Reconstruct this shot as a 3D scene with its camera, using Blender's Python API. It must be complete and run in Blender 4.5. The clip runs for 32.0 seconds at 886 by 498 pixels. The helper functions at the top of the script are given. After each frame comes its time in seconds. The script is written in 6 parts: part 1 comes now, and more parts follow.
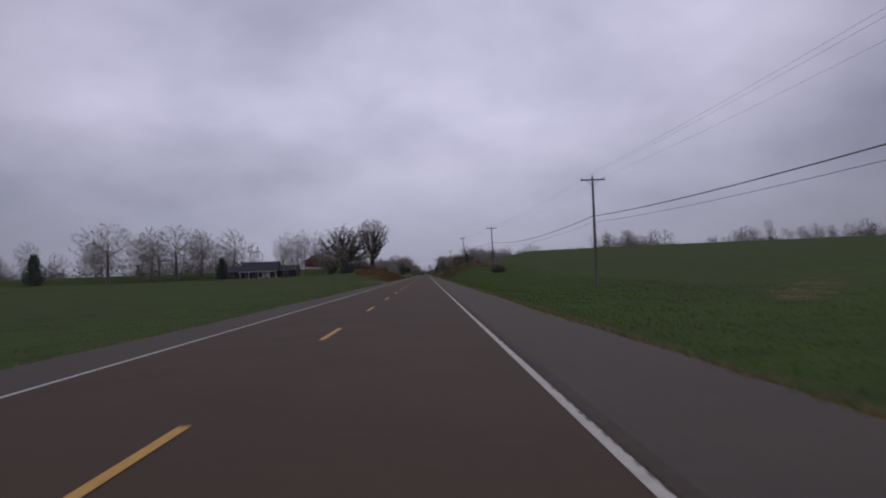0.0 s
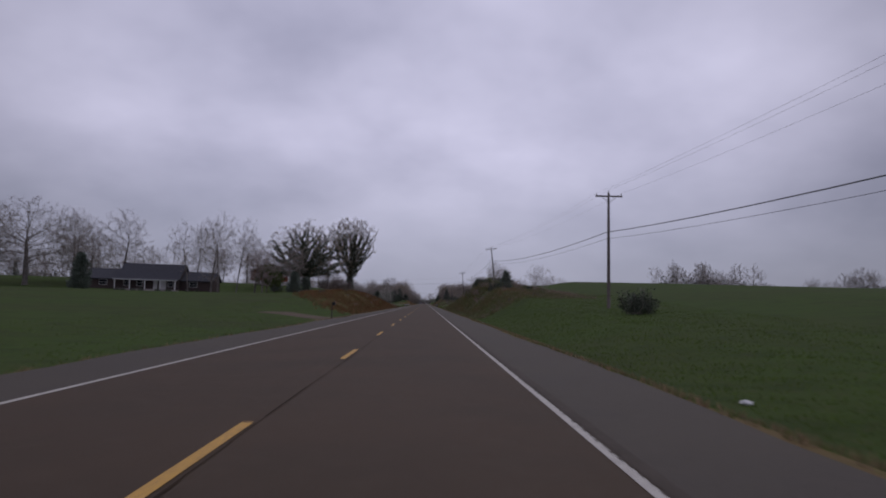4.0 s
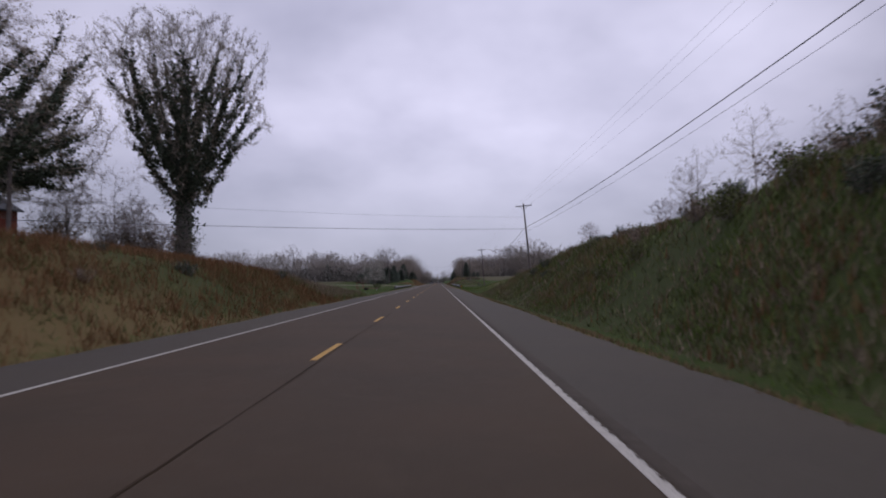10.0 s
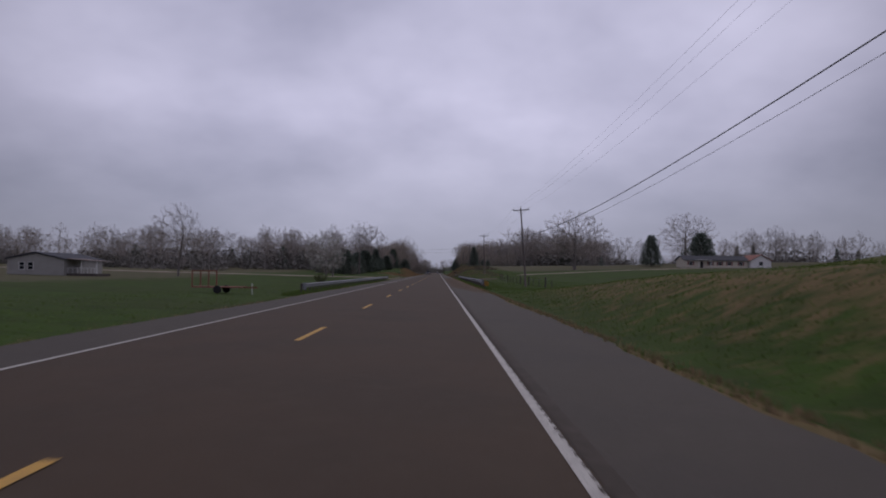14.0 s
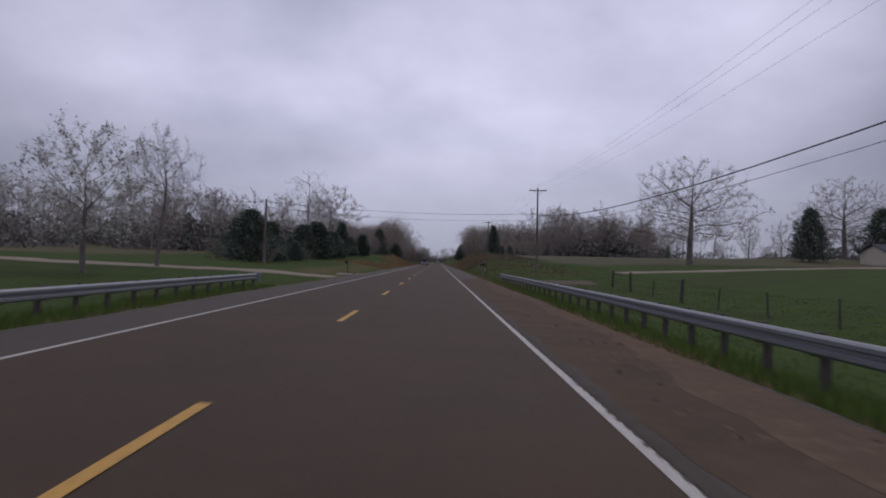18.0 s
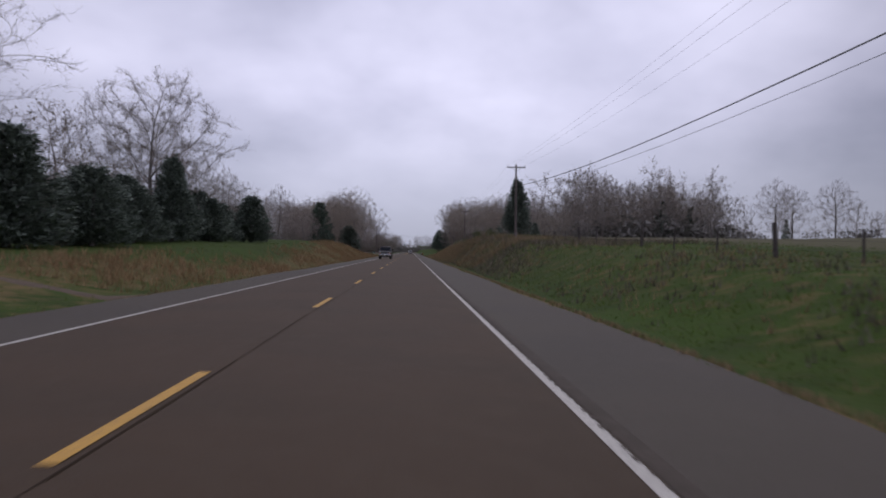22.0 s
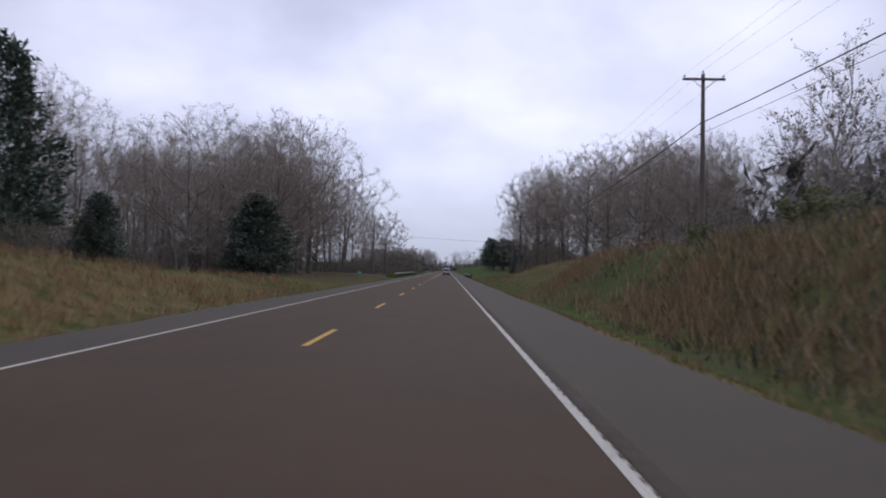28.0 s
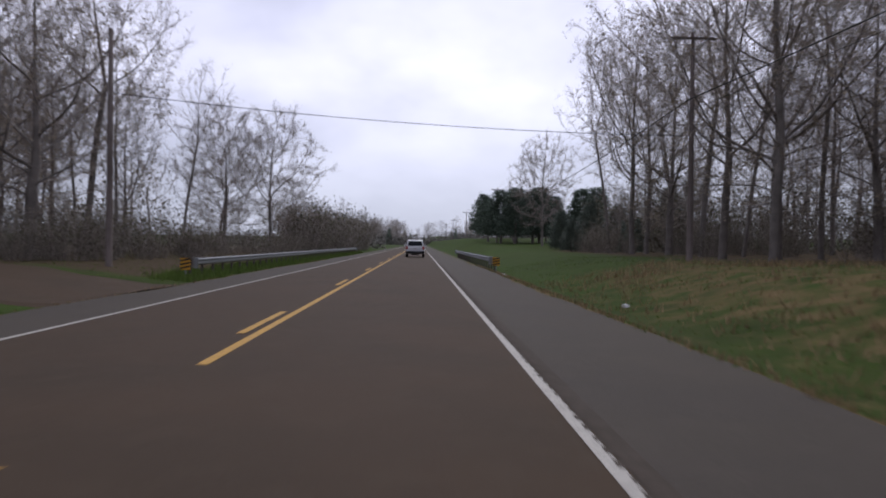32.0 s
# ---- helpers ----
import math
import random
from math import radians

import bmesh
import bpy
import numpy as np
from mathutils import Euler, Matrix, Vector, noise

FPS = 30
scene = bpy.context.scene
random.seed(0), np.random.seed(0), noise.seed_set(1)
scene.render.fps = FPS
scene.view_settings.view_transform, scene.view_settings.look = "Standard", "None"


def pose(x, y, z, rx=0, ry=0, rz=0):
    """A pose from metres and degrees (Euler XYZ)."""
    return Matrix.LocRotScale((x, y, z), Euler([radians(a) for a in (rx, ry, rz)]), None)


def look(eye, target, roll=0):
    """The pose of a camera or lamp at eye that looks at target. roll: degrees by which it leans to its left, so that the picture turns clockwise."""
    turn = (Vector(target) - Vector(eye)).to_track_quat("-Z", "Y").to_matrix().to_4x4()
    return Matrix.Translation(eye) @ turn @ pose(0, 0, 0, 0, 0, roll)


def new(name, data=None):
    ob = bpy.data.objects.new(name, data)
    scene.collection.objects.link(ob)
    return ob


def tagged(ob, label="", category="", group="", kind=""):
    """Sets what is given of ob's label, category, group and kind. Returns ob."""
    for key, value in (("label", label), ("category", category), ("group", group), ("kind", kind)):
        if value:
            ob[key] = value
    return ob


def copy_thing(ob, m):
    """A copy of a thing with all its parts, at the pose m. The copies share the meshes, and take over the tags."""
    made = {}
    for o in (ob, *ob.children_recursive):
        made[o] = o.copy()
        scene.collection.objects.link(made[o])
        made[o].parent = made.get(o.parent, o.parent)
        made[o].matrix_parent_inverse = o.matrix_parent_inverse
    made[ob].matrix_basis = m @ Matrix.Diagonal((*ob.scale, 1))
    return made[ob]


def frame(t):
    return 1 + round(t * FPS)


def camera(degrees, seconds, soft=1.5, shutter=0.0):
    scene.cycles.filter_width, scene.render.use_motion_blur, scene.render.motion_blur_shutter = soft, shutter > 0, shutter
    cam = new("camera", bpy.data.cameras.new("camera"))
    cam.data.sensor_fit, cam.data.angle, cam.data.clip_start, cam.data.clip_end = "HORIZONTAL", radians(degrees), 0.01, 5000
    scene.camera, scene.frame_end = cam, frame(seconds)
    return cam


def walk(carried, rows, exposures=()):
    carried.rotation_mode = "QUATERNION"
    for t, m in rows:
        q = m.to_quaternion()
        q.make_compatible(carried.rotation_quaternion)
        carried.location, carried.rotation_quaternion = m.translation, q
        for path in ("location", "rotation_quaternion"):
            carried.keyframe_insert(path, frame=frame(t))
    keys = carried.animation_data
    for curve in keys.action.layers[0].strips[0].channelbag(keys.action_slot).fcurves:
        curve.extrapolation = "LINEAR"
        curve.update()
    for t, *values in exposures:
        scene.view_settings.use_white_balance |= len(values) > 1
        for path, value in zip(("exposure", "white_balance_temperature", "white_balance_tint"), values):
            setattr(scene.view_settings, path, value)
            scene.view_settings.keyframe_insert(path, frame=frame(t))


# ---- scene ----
cam = camera(61.6, 32.0, soft=1.9, shutter=0.2)
PATH_ROWS = [
    (0, pose(2.25, -3.52, 1.31, 91.86, 2.17, -1.29)),
    (0.5, pose(2.15, 10.08, 1.31, 93.70, 0.24, 0.86)),
    (1, pose(2.05, 23.67, 1.31, 93.85, 0.02, 0.81)),
    (1.5, pose(2.02, 37.26, 1.31, 94.08, -0.46, -0.04)),
    (2, pose(1.99, 50.84, 1.31, 93.72, 0.66, -2.08)),
    (2.5, pose(1.94, 64.41, 1.31, 94.77, -1.09, -1.52)),
    (3, pose(1.88, 77.99, 1.31, 93.82, -2.23, -2.16)),
    (3.5, pose(1.85, 91.56, 1.31, 94.21, -2.16, -1.62)),
    (5.5, pose(1.71, 145.82, 1.31, 93.55, -1.45, -0.99)),
    (6, pose(1.68, 159.39, 1.31, 93.17, -2.15, 0.18)),
    (6.5, pose(1.63, 172.95, 1.31, 93.25, -2.17, 0.58)),
    (7, pose(1.58, 186.51, 1.31, 93.42, -1.98, 0.88)),
    (7.5, pose(1.61, 200.06, 1.31, 93.16, -0.20, 0.00)),
    (8, pose(1.65, 213.61, 1.31, 93.41, -0.51, -0.28)),
    (8.5, pose(1.77, 227.16, 1.31, 92.61, 0.37, 0.38)),
    (9, pose(1.89, 240.71, 1.31, 92.61, 0.66, 0.34)),
    (9.5, pose(2.00, 254.25, 1.31, 92.47, 1.09, 0.15)),
    (10, pose(2.11, 267.80, 1.31, 92.53, 0.23, -0.34)),
    (10.5, pose(2.30, 281.35, 1.31, 92.31, 0.43, -0.01)),
    (11, pose(2.49, 294.89, 1.31, 91.90, 0.54, 0.91)),
    (11.5, pose(2.55, 308.43, 1.31, 91.36, -0.80, -0.25)),
    (12, pose(2.61, 321.97, 1.31, 92.61, -2.04, 1.50)),
    (12.5, pose(2.66, 335.51, 1.31, 93.22, -1.19, 1.65)),
    (13, pose(2.70, 349.06, 1.31, 92.84, -0.23, 0.29)),
    (13.5, pose(2.66, 362.60, 1.31, 91.86, -0.34, 0.21)),
    (14, pose(2.62, 376.14, 1.31, 91.78, -0.66, -0.37)),
    (14.5, pose(2.52, 389.68, 1.31, 91.60, 0.02, -0.67)),
    (16.5, pose(2.14, 443.84, 1.31, 91.19, -1.02, -0.65)),
    (17, pose(2.01, 457.38, 1.31, 91.69, -0.85, -0.37)),
    (17.5, pose(1.99, 470.93, 1.31, 91.53, -1.84, -0.70)),
    (18, pose(1.97, 484.47, 1.31, 90.98, -2.23, -0.42)),
    (18.5, pose(1.97, 498.01, 1.31, 91.39, -1.88, -0.98)),
    (19, pose(1.97, 511.55, 1.31, 90.70, -0.53, -2.05)),
    (19.5, pose(1.96, 525.10, 1.31, 90.29, -1.21, -2.44)),
    (20, pose(1.96, 538.65, 1.31, 90.58, -1.78, -1.63)),
    (20.5, pose(2.00, 552.20, 1.31, 90.56, -1.71, -2.57)),
    (21, pose(2.05, 565.75, 1.31, 90.25, -0.63, -3.22)),
    (21.5, pose(2.08, 579.31, 1.31, 90.89, -1.10, -2.05)),
    (22, pose(2.10, 592.86, 1.31, 90.22, -1.47, -2.48)),
    (22.5, pose(2.21, 606.42, 1.31, 90.25, -0.79, -1.96)),
    (23, pose(2.33, 619.98, 1.31, 89.39, 0.48, -3.23)),
    (23.5, pose(2.24, 633.54, 1.31, 89.88, -0.47, -2.46)),
    (24, pose(2.14, 647.10, 1.31, 90.46, -0.63, -1.48)),
    (24.5, pose(2.15, 660.67, 1.31, 90.32, -0.80, -1.00)),
    (25, pose(2.15, 674.24, 1.31, 89.98, -1.27, -0.83)),
    (25.5, pose(2.18, 687.82, 1.31, 90.20, -1.21, -0.56)),
    (27.5, pose(2.30, 742.14, 1.31, 90.68, -1.32, -0.10)),
    (28, pose(2.33, 755.72, 1.31, 91.60, -1.40, 0.38)),
    (28.5, pose(2.33, 769.32, 1.31, 91.95, -0.84, -0.23)),
    (29, pose(2.32, 782.91, 1.31, 91.20, -0.58, -0.15)),
    (29.5, pose(2.37, 796.51, 1.31, 89.94, -0.15, -1.32)),
    (30, pose(2.42, 810.12, 1.31, 89.77, -0.02, -1.50)),
    (30.5, pose(2.42, 823.74, 1.31, 91.20, 0.35, -0.62)),
    (31, pose(2.43, 837.35, 1.31, 90.73, -0.48, -0.93)),
    (31.5, pose(2.42, 850.97, 1.31, 90.66, 0.63, -0.36)),
    (32, pose(2.40, 864.59, 1.31, 89.59, -0.76, -1.79)),
]
EXPOSURES = [(0, -0.36, 6500, 11), (6, -0.36, 6450, 10), (7.5, -0.12, 6450, 10), (9, -0.02, 6500, 10), (11, -0.11, 6500, 10), (12, -0.21, 6450, 11), (13, -0.46, 6450, 11), (14, -0.38, 6450, 11), (17, -0.22, 6450, 10), (20, -0.06, 6450, 7),
             (22, 0.06, 6500, 8), (25, 0.28, 6450, 7), (28, 0.34, 6350, 4), (30, 0.38, 6450, 3), (32, 0.46, 6550, 4)]
walk(cam, PATH_ROWS, EXPOSURES)

# ---- world and sun: an overcast spring day ----
world = bpy.data.worlds.new("overcast_sky")
scene.world = world
world.use_nodes = True
wt = world.node_tree
wt.nodes.clear()


def wnode(kind, **props):
    n = wt.nodes.new(kind)
    for k, v in props.items():
        if k == "operation":
            n.operation = v
        elif k == "sky_type":
            n.sky_type = v
    return n


def wmath(op, a, b):
    n = wnode("ShaderNodeMath", operation=op)
    for i, v in enumerate((a, b)):
        if isinstance(v, (int, float)):
            n.inputs[i].default_value = v
        else:
            wt.links.new(v, n.inputs[i])
    return n.outputs[0]


SUN_ELEV, SUN_ROT = radians(52), radians(20)
sky = wnode("ShaderNodeTexSky", sky_type="NISHITA")
sky.sun_disc = False
sky.sun_elevation, sky.sun_rotation = SUN_ELEV, SUN_ROT
coord = wnode("ShaderNodeTexCoord")
sep = wnode("ShaderNodeSeparateXYZ")
wt.links.new(coord.outputs["Generated"], sep.inputs[0])
lift = wmath("ADD", wmath("ABSOLUTE", sep.outputs["Z"], 0.0), 0.42)
flat = wnode("ShaderNodeCombineXYZ")
wt.links.new(wmath("DIVIDE", sep.outputs["X"], lift), flat.inputs[0])
wt.links.new(wmath("DIVIDE", sep.outputs["Y"], lift), flat.inputs[1])
clouds = []
for scale, detail, rough in ((0.9, 3.0, 0.45), (2.6, 4.0, 0.5)):
    n = wnode("ShaderNodeTexNoise")
    n.inputs["Scale"].default_value, n.inputs["Detail"].default_value, n.inputs["Roughness"].default_value = scale, detail, rough
    wt.links.new(flat.outputs[0], n.inputs["Vector"])
    clouds.append(n.outputs["Fac"])
mixed = wmath("ADD", wmath("MULTIPLY", clouds[0], 0.62), wmath("MULTIPLY", clouds[1], 0.38))
ramp = wnode("ShaderNodeValToRGB")
ramp.color_ramp.elements[0].position, ramp.color_ramp.elements[0].color = 0.35, (0.335, 0.335, 0.465, 1)
ramp.color_ramp.elements[1].position, ramp.color_ramp.elements[1].color = 0.64, (0.735, 0.715, 0.92, 1)
wt.links.new(mixed, ramp.inputs[0])
# the cloud deck thins into grey mist near the horizon
mist = wnode("ShaderNodeMix")
mist.data_type = "RGBA"
mist.inputs["B"].default_value = (0.318, 0.332, 0.43, 1)
wt.links.new(ramp.outputs[0], mist.inputs["A"])
fade = wmath("SUBTRACT", 1.0, wmath("MULTIPLY", wmath("ABSOLUTE", sep.outputs["Z"], 0.0), 5.0))
clampn = wnode("ShaderNodeClamp")
wt.links.new(fade, clampn.inputs[0])
wt.links.new(wmath("MULTIPLY", clampn.outputs[0], 0.85), mist.inputs["Factor"])
skyback, cloudback, addsky, wout = (wnode("ShaderNodeBackground"), wnode("ShaderNodeBackground"), wnode("ShaderNodeAddShader"),
                                    wnode("ShaderNodeOutputWorld"))
skyback.inputs["Strength"].default_value = 0.004
cloudback.inputs["Strength"].default_value = 1.0
wt.links.new(sky.outputs[0], skyback.inputs["Color"])
# the deck is thinner, and so brighter, low over the road's far end
glow_way = wnode("ShaderNodeVectorMath")
glow_way.operation = "DOT_PRODUCT"
wt.links.new(coord.outputs["Generated"], glow_way.inputs[0])
glow_way.inputs[1].default_value = (-0.02, 0.96, 0.27)
glow = wnode("ShaderNodeMapRange")
glow.interpolation_type = "SMOOTHSTEP"
glow.inputs["From Min"].default_value, glow.inputs["From Max"].default_value = 0.80, 1.0
glow.inputs["To Min"].default_value, glow.inputs["To Max"].default_value = 0.77, 1.17
wt.links.new(glow_way.outputs["Value"], glow.inputs["Value"])
lit = wnode("ShaderNodeVectorMath")
lit.operation = "SCALE"
wt.links.new(mist.outputs["Result"], lit.inputs[0])
wt.links.new(glow.outputs[0], lit.inputs["Scale"])
wt.links.new(lit.outputs[0], cloudback.inputs["Color"])
wt.links.new(skyback.outputs[0], addsky.inputs[0])
wt.links.new(cloudback.outputs[0], addsky.inputs[1])
wt.links.new(addsky.outputs[0], wout.inputs["Surface"])

sun = new("sun", bpy.data.lights.new("sun", "SUN"))
sun.data.energy, sun.data.angle, sun.data.color = 0.7, radians(25), (1.0, 0.95, 0.9)
sun.matrix_world = look((0, 0, 0), (-math.sin(SUN_ROT) * math.cos(SUN_ELEV), -math.cos(SUN_ROT) * math.cos(SUN_ELEV), -math.sin(SUN_ELEV)))


# ---- materials ----
def material(name, base, rough=0.9, metal=0.0, spots=(), bump=0.0, bump_scale=20.0, island=None, spec=0.3):
    """A surface of one base colour; spots: rows of (noise scale, low, high, colour, share) laid over it; island: the spread of
    brightness from piece to piece."""
    m = bpy.data.materials.new(name)
    m.use_nodes = True
    t = m.node_tree
    b = t.nodes["Principled BSDF"]
    b.inputs["Roughness"].default_value, b.inputs["Metallic"].default_value = rough, metal
    b.inputs["Specular IOR Level"].default_value = spec
    tc = t.nodes.new("ShaderNodeTexCoord")
    rgb = t.nodes.new("ShaderNodeRGB")
    rgb.outputs[0].default_value = (*base, 1)
    out = rgb.outputs[0]
    for scale, low, high, colour, share in spots:
        n = t.nodes.new("ShaderNodeTexNoise")
        n.inputs["Scale"].default_value, n.inputs["Detail"].default_value = scale, 6.0
        t.links.new(tc.outputs["Object"], n.inputs["Vector"])
        r = t.nodes.new("ShaderNodeMapRange")
        r.inputs["From Min"].default_value, r.inputs["From Max"].default_value, r.inputs["To Max"].default_value = low, high, share
        t.links.new(n.outputs["Fac"], r.inputs["Value"])
        mx = t.nodes.new("ShaderNodeMix")
        mx.data_type = "RGBA"
        mx.inputs["B"].default_value = (*colour, 1)
        t.links.new(r.outputs[0], mx.inputs["Factor"])
        t.links.new(out, mx.inputs["A"])
        out = mx.outputs["Result"]
    if island:
        g = t.nodes.new("ShaderNodeNewGeometry")
        r = t.nodes.new("ShaderNodeMapRange")
        r.inputs["To Min"].default_value, r.inputs["To Max"].default_value = 1 - island, 1 + island
        t.links.new(g.outputs["Random Per Island"], r.inputs["Value"])
        hs = t.nodes.new("ShaderNodeHueSaturation")
        t.links.new(r.outputs[0], hs.inputs["Value"])
        t.links.new(out, hs.inputs["Color"])
        out = hs.outputs[0]
    t.links.new(out, b.inputs["Base Color"])
    if bump:
        n = t.nodes.new("ShaderNodeTexNoise")
        n.inputs["Scale"].default_value, n.inputs["Detail"].default_value = bump_scale, 5.0
        t.links.new(tc.outputs["Object"], n.inputs["Vector"])
        bn = t.nodes.new("ShaderNodeBump")
        bn.inputs["Strength"].default_value, bn.inputs["Distance"].default_value = bump, 0.03
        t.links.new(n.outputs["Fac"], bn.inputs["Height"])
        t.links.new(bn.outputs[0], b.inputs["Normal"])
    return m


def mix_by_attribute(m, attribute, colour, noise_scale, share=1.0):
    """Lay another colour of ground over a material where a layer of the mesh says so, with a ragged edge."""
    t = m.node_tree
    b = t.nodes["Principled BSDF"]
    old = b.inputs["Base Color"].links[0].from_socket
    a = t.nodes.new("ShaderNodeAttribute")
    a.attribute_name = attribute
    tc = t.nodes.new("ShaderNodeTexCoord")
    n = t.nodes.new("ShaderNodeTexNoise")
    n.inputs["Scale"].default_value, n.inputs["Detail"].default_value = noise_scale, 7.0
    t.links.new(tc.outputs["Object"], n.inputs["Vector"])
    s = t.nodes.new("ShaderNodeMath")
    s.operation = "ADD"
    t.links.new(a.outputs["Fac"], s.inputs[0])
    t.links.new(n.outputs["Fac"], s.inputs[1])
    r = t.nodes.new("ShaderNodeMapRange")
    r.inputs["From Min"].default_value, r.inputs["From Max"].default_value, r.inputs["To Max"].default_value = 0.85, 1.15, share
    t.links.new(s.outputs[0], r.inputs["Value"])
    mx = t.nodes.new("ShaderNodeMix")
    mx.data_type = "RGBA"
    mx.inputs["B"].default_value = (*colour, 1)
    t.links.new(r.outputs[0], mx.inputs["Factor"])
    t.links.new(old, mx.inputs["A"])
    t.links.new(mx.outputs["Result"], b.inputs["Base Color"])


MAT = {}
MAT["ground"] = material("grass_ground", (0.044, 0.078, 0.012), 1.0, spots=[(0.06, 0.4, 0.7, (0.048, 0.055, 0.018), 0.7), (0.5, 0.45, 0.7, (0.024, 0.040, 0.009), 0.7),
                         (3.0, 0.5, 0.75, (0.070, 0.058, 0.028), 0.5), (14.0, 0.45, 0.7, (0.026, 0.04, 0.010), 0.5)], bump=0.5, bump_scale=6.0, spec=0.1)
mix_by_attribute(MAT["ground"], "dry", (0.175, 0.115, 0.06), 1.2, 0.75)
mix_by_attribute(MAT["ground"], "brush", (0.068, 0.070, 0.034), 0.35, 0.75)
mix_by_attribute(MAT["ground"], "brush", (0.040, 0.058, 0.016), 0.16, 0.55)
mix_by_attribute(MAT["ground"], "dirt", (0.20, 0.125, 0.085), 1.3, 0.9)
mix_by_attribute(MAT["ground"], "field", (0.108, 0.094, 0.060), 0.3, 0.8)
mix_by_attribute(MAT["ground"], "floor", (0.075, 0.052, 0.035), 0.8, 0.9)
MAT["lane"] = material("lane_asphalt", (0.066, 0.0425, 0.0265), 0.8, spots=[(0.35, 0.4, 0.7, (0.050, 0.035, 0.023), 0.8), (2.5, 0.5, 0.75, (0.074, 0.052, 0.035), 0.6),
                       (60.0, 0.5, 0.7, (0.095, 0.07, 0.055), 0.5), (45.0, 0.55, 0.75, (0.038, 0.03, 0.026), 0.6)], bump=0.3, bump_scale=90.0, spec=0.15)
MAT["shoulder"] = material("shoulder_asphalt", (0.066, 0.054, 0.042), 0.8, spots=[(0.3, 0.4, 0.7, (0.053, 0.044, 0.038), 0.7), (2.0, 0.5, 0.75, (0.076, 0.061, 0.05), 0.5),
                           (55.0, 0.5, 0.7, (0.125, 0.105, 0.096), 0.5), (40.0, 0.55, 0.75, (0.042, 0.036, 0.033), 0.6)], bump=0.35, bump_scale=80.0, spec=0.2)
MAT["white_line"] = material("worn_white_road_paint", (0.50, 0.475, 0.435), 0.7, spots=[(6.0, 0.5, 0.75, (0.3, 0.27, 0.26), 0.7), (40.0, 0.52, 0.66, (0.15, 0.13, 0.12), 0.75)])
MAT["yellow_line"] = material("worn_yellow_road_paint", (0.55, 0.31, 0.06), 0.7, spots=[(6.0, 0.5, 0.75, (0.33, 0.19, 0.06), 0.7), (40.0, 0.52, 0.68, (0.14, 0.1, 0.07), 0.7)])
MAT["tar"] = material("tar_seam", (0.030, 0.022, 0.016), 0.95, spots=[(0.5, 0.42, 0.62, (0.05, 0.035, 0.023), 1.0), (8.0, 0.4, 0.7, (0.045, 0.032, 0.022), 0.8)], spec=0.05)
MAT["grit"] = material("rumble_grit", (0.058, 0.045, 0.035), 0.95, spots=[(5.0, 0.4, 0.7, (0.085, 0.066, 0.055), 0.8), (50.0, 0.5, 0.7, (0.03, 0.025, 0.02), 0.7)])
MAT["gravel"] = material("pale_gravel", (0.26, 0.215, 0.17), 0.95, spots=[(1.2, 0.4, 0.7, (0.22, 0.18, 0.14), 0.7), (30.0, 0.5, 0.7, (0.17, 0.14, 0.11), 0.6)], bump=0.5, bump_scale=40.0)
MAT["brown_gravel"] = material("brown_gravel", (0.12, 0.09, 0.07), 0.95, spots=[(1.2, 0.4, 0.7, (0.085, 0.066, 0.05), 0.7), (30.0, 0.5, 0.7, (0.18, 0.15, 0.12), 0.5)], bump=0.5, bump_scale=40.0, spec=0.1)
MAT["bark"] = material("grey_bark", (0.20, 0.18, 0.165), 0.95, spots=[(1.5, 0.4, 0.7, (0.09, 0.08, 0.075), 0.7), (14.0, 0.5, 0.7, (0.21, 0.19, 0.175), 0.5)], bump=0.6, bump_scale=12.0, spec=0.1)
MAT["twig"] = material("twig_bark", (0.31, 0.272, 0.25), 0.95, island=0.25, spec=0.1)
MAT["pale_bark"] = material("pale_bark", (0.36, 0.33, 0.31), 0.95, spots=[(2.0, 0.45, 0.7, (0.2, 0.18, 0.16), 0.7)], spec=0.1)
MAT["bud"] = material("spring_buds", (0.25, 0.21, 0.17), 0.9, island=0.3, spec=0.1)
# far-wood colours: distance haze is painted in as a paler base colour
MAT["far_twig"] = material("haze_tinted_twigs", (0.31, 0.28, 0.268), 0.95, spots=[(0.05, 0.4, 0.65, (0.33, 0.285, 0.25), 0.7)], island=0.12, spec=0.1)
MAT["far_bud"] = material("haze_tinted_buds", (0.33, 0.285, 0.235), 0.95, island=0.15, spec=0.1)
MAT["far_brush"] = material("haze_tinted_brush", (0.215, 0.20, 0.185), 0.95, spots=[(0.06, 0.4, 0.65, (0.175, 0.172, 0.15), 0.8)], island=0.15, spec=0.1)
MAT["tan_bud"] = material("tan_opening_buds", (0.34, 0.285, 0.215), 0.9, island=0.3, spec=0.1)
MAT["pink_bud"] = material("reddish_buds", (0.29, 0.205, 0.2), 0.9, island=0.45, spec=0.1)
MAT["blossom"] = material("white_blossom", (0.50, 0.49, 0.44), 0.9, island=0.3, spec=0.1)
MAT["fresh_leaf"] = material("fresh_leaves", (0.10, 0.13, 0.04), 0.8, island=0.4, spec=0.2)
MAT["ivy"] = material("ivy_leaves", (0.075, 0.092, 0.062), 0.7, island=0.5, spec=0.2)
MAT["cedar"] = material("cedar_needles", (0.15, 0.178, 0.146), 0.8, island=0.5, spec=0.15)
MAT["pine"] = material("pine_needles", (0.11, 0.14, 0.11), 0.8, island=0.5, spec=0.15)
MAT["brush_leaf"] = material("brush_leaves", (0.15, 0.168, 0.068), 0.9, island=0.5, spec=0.1)
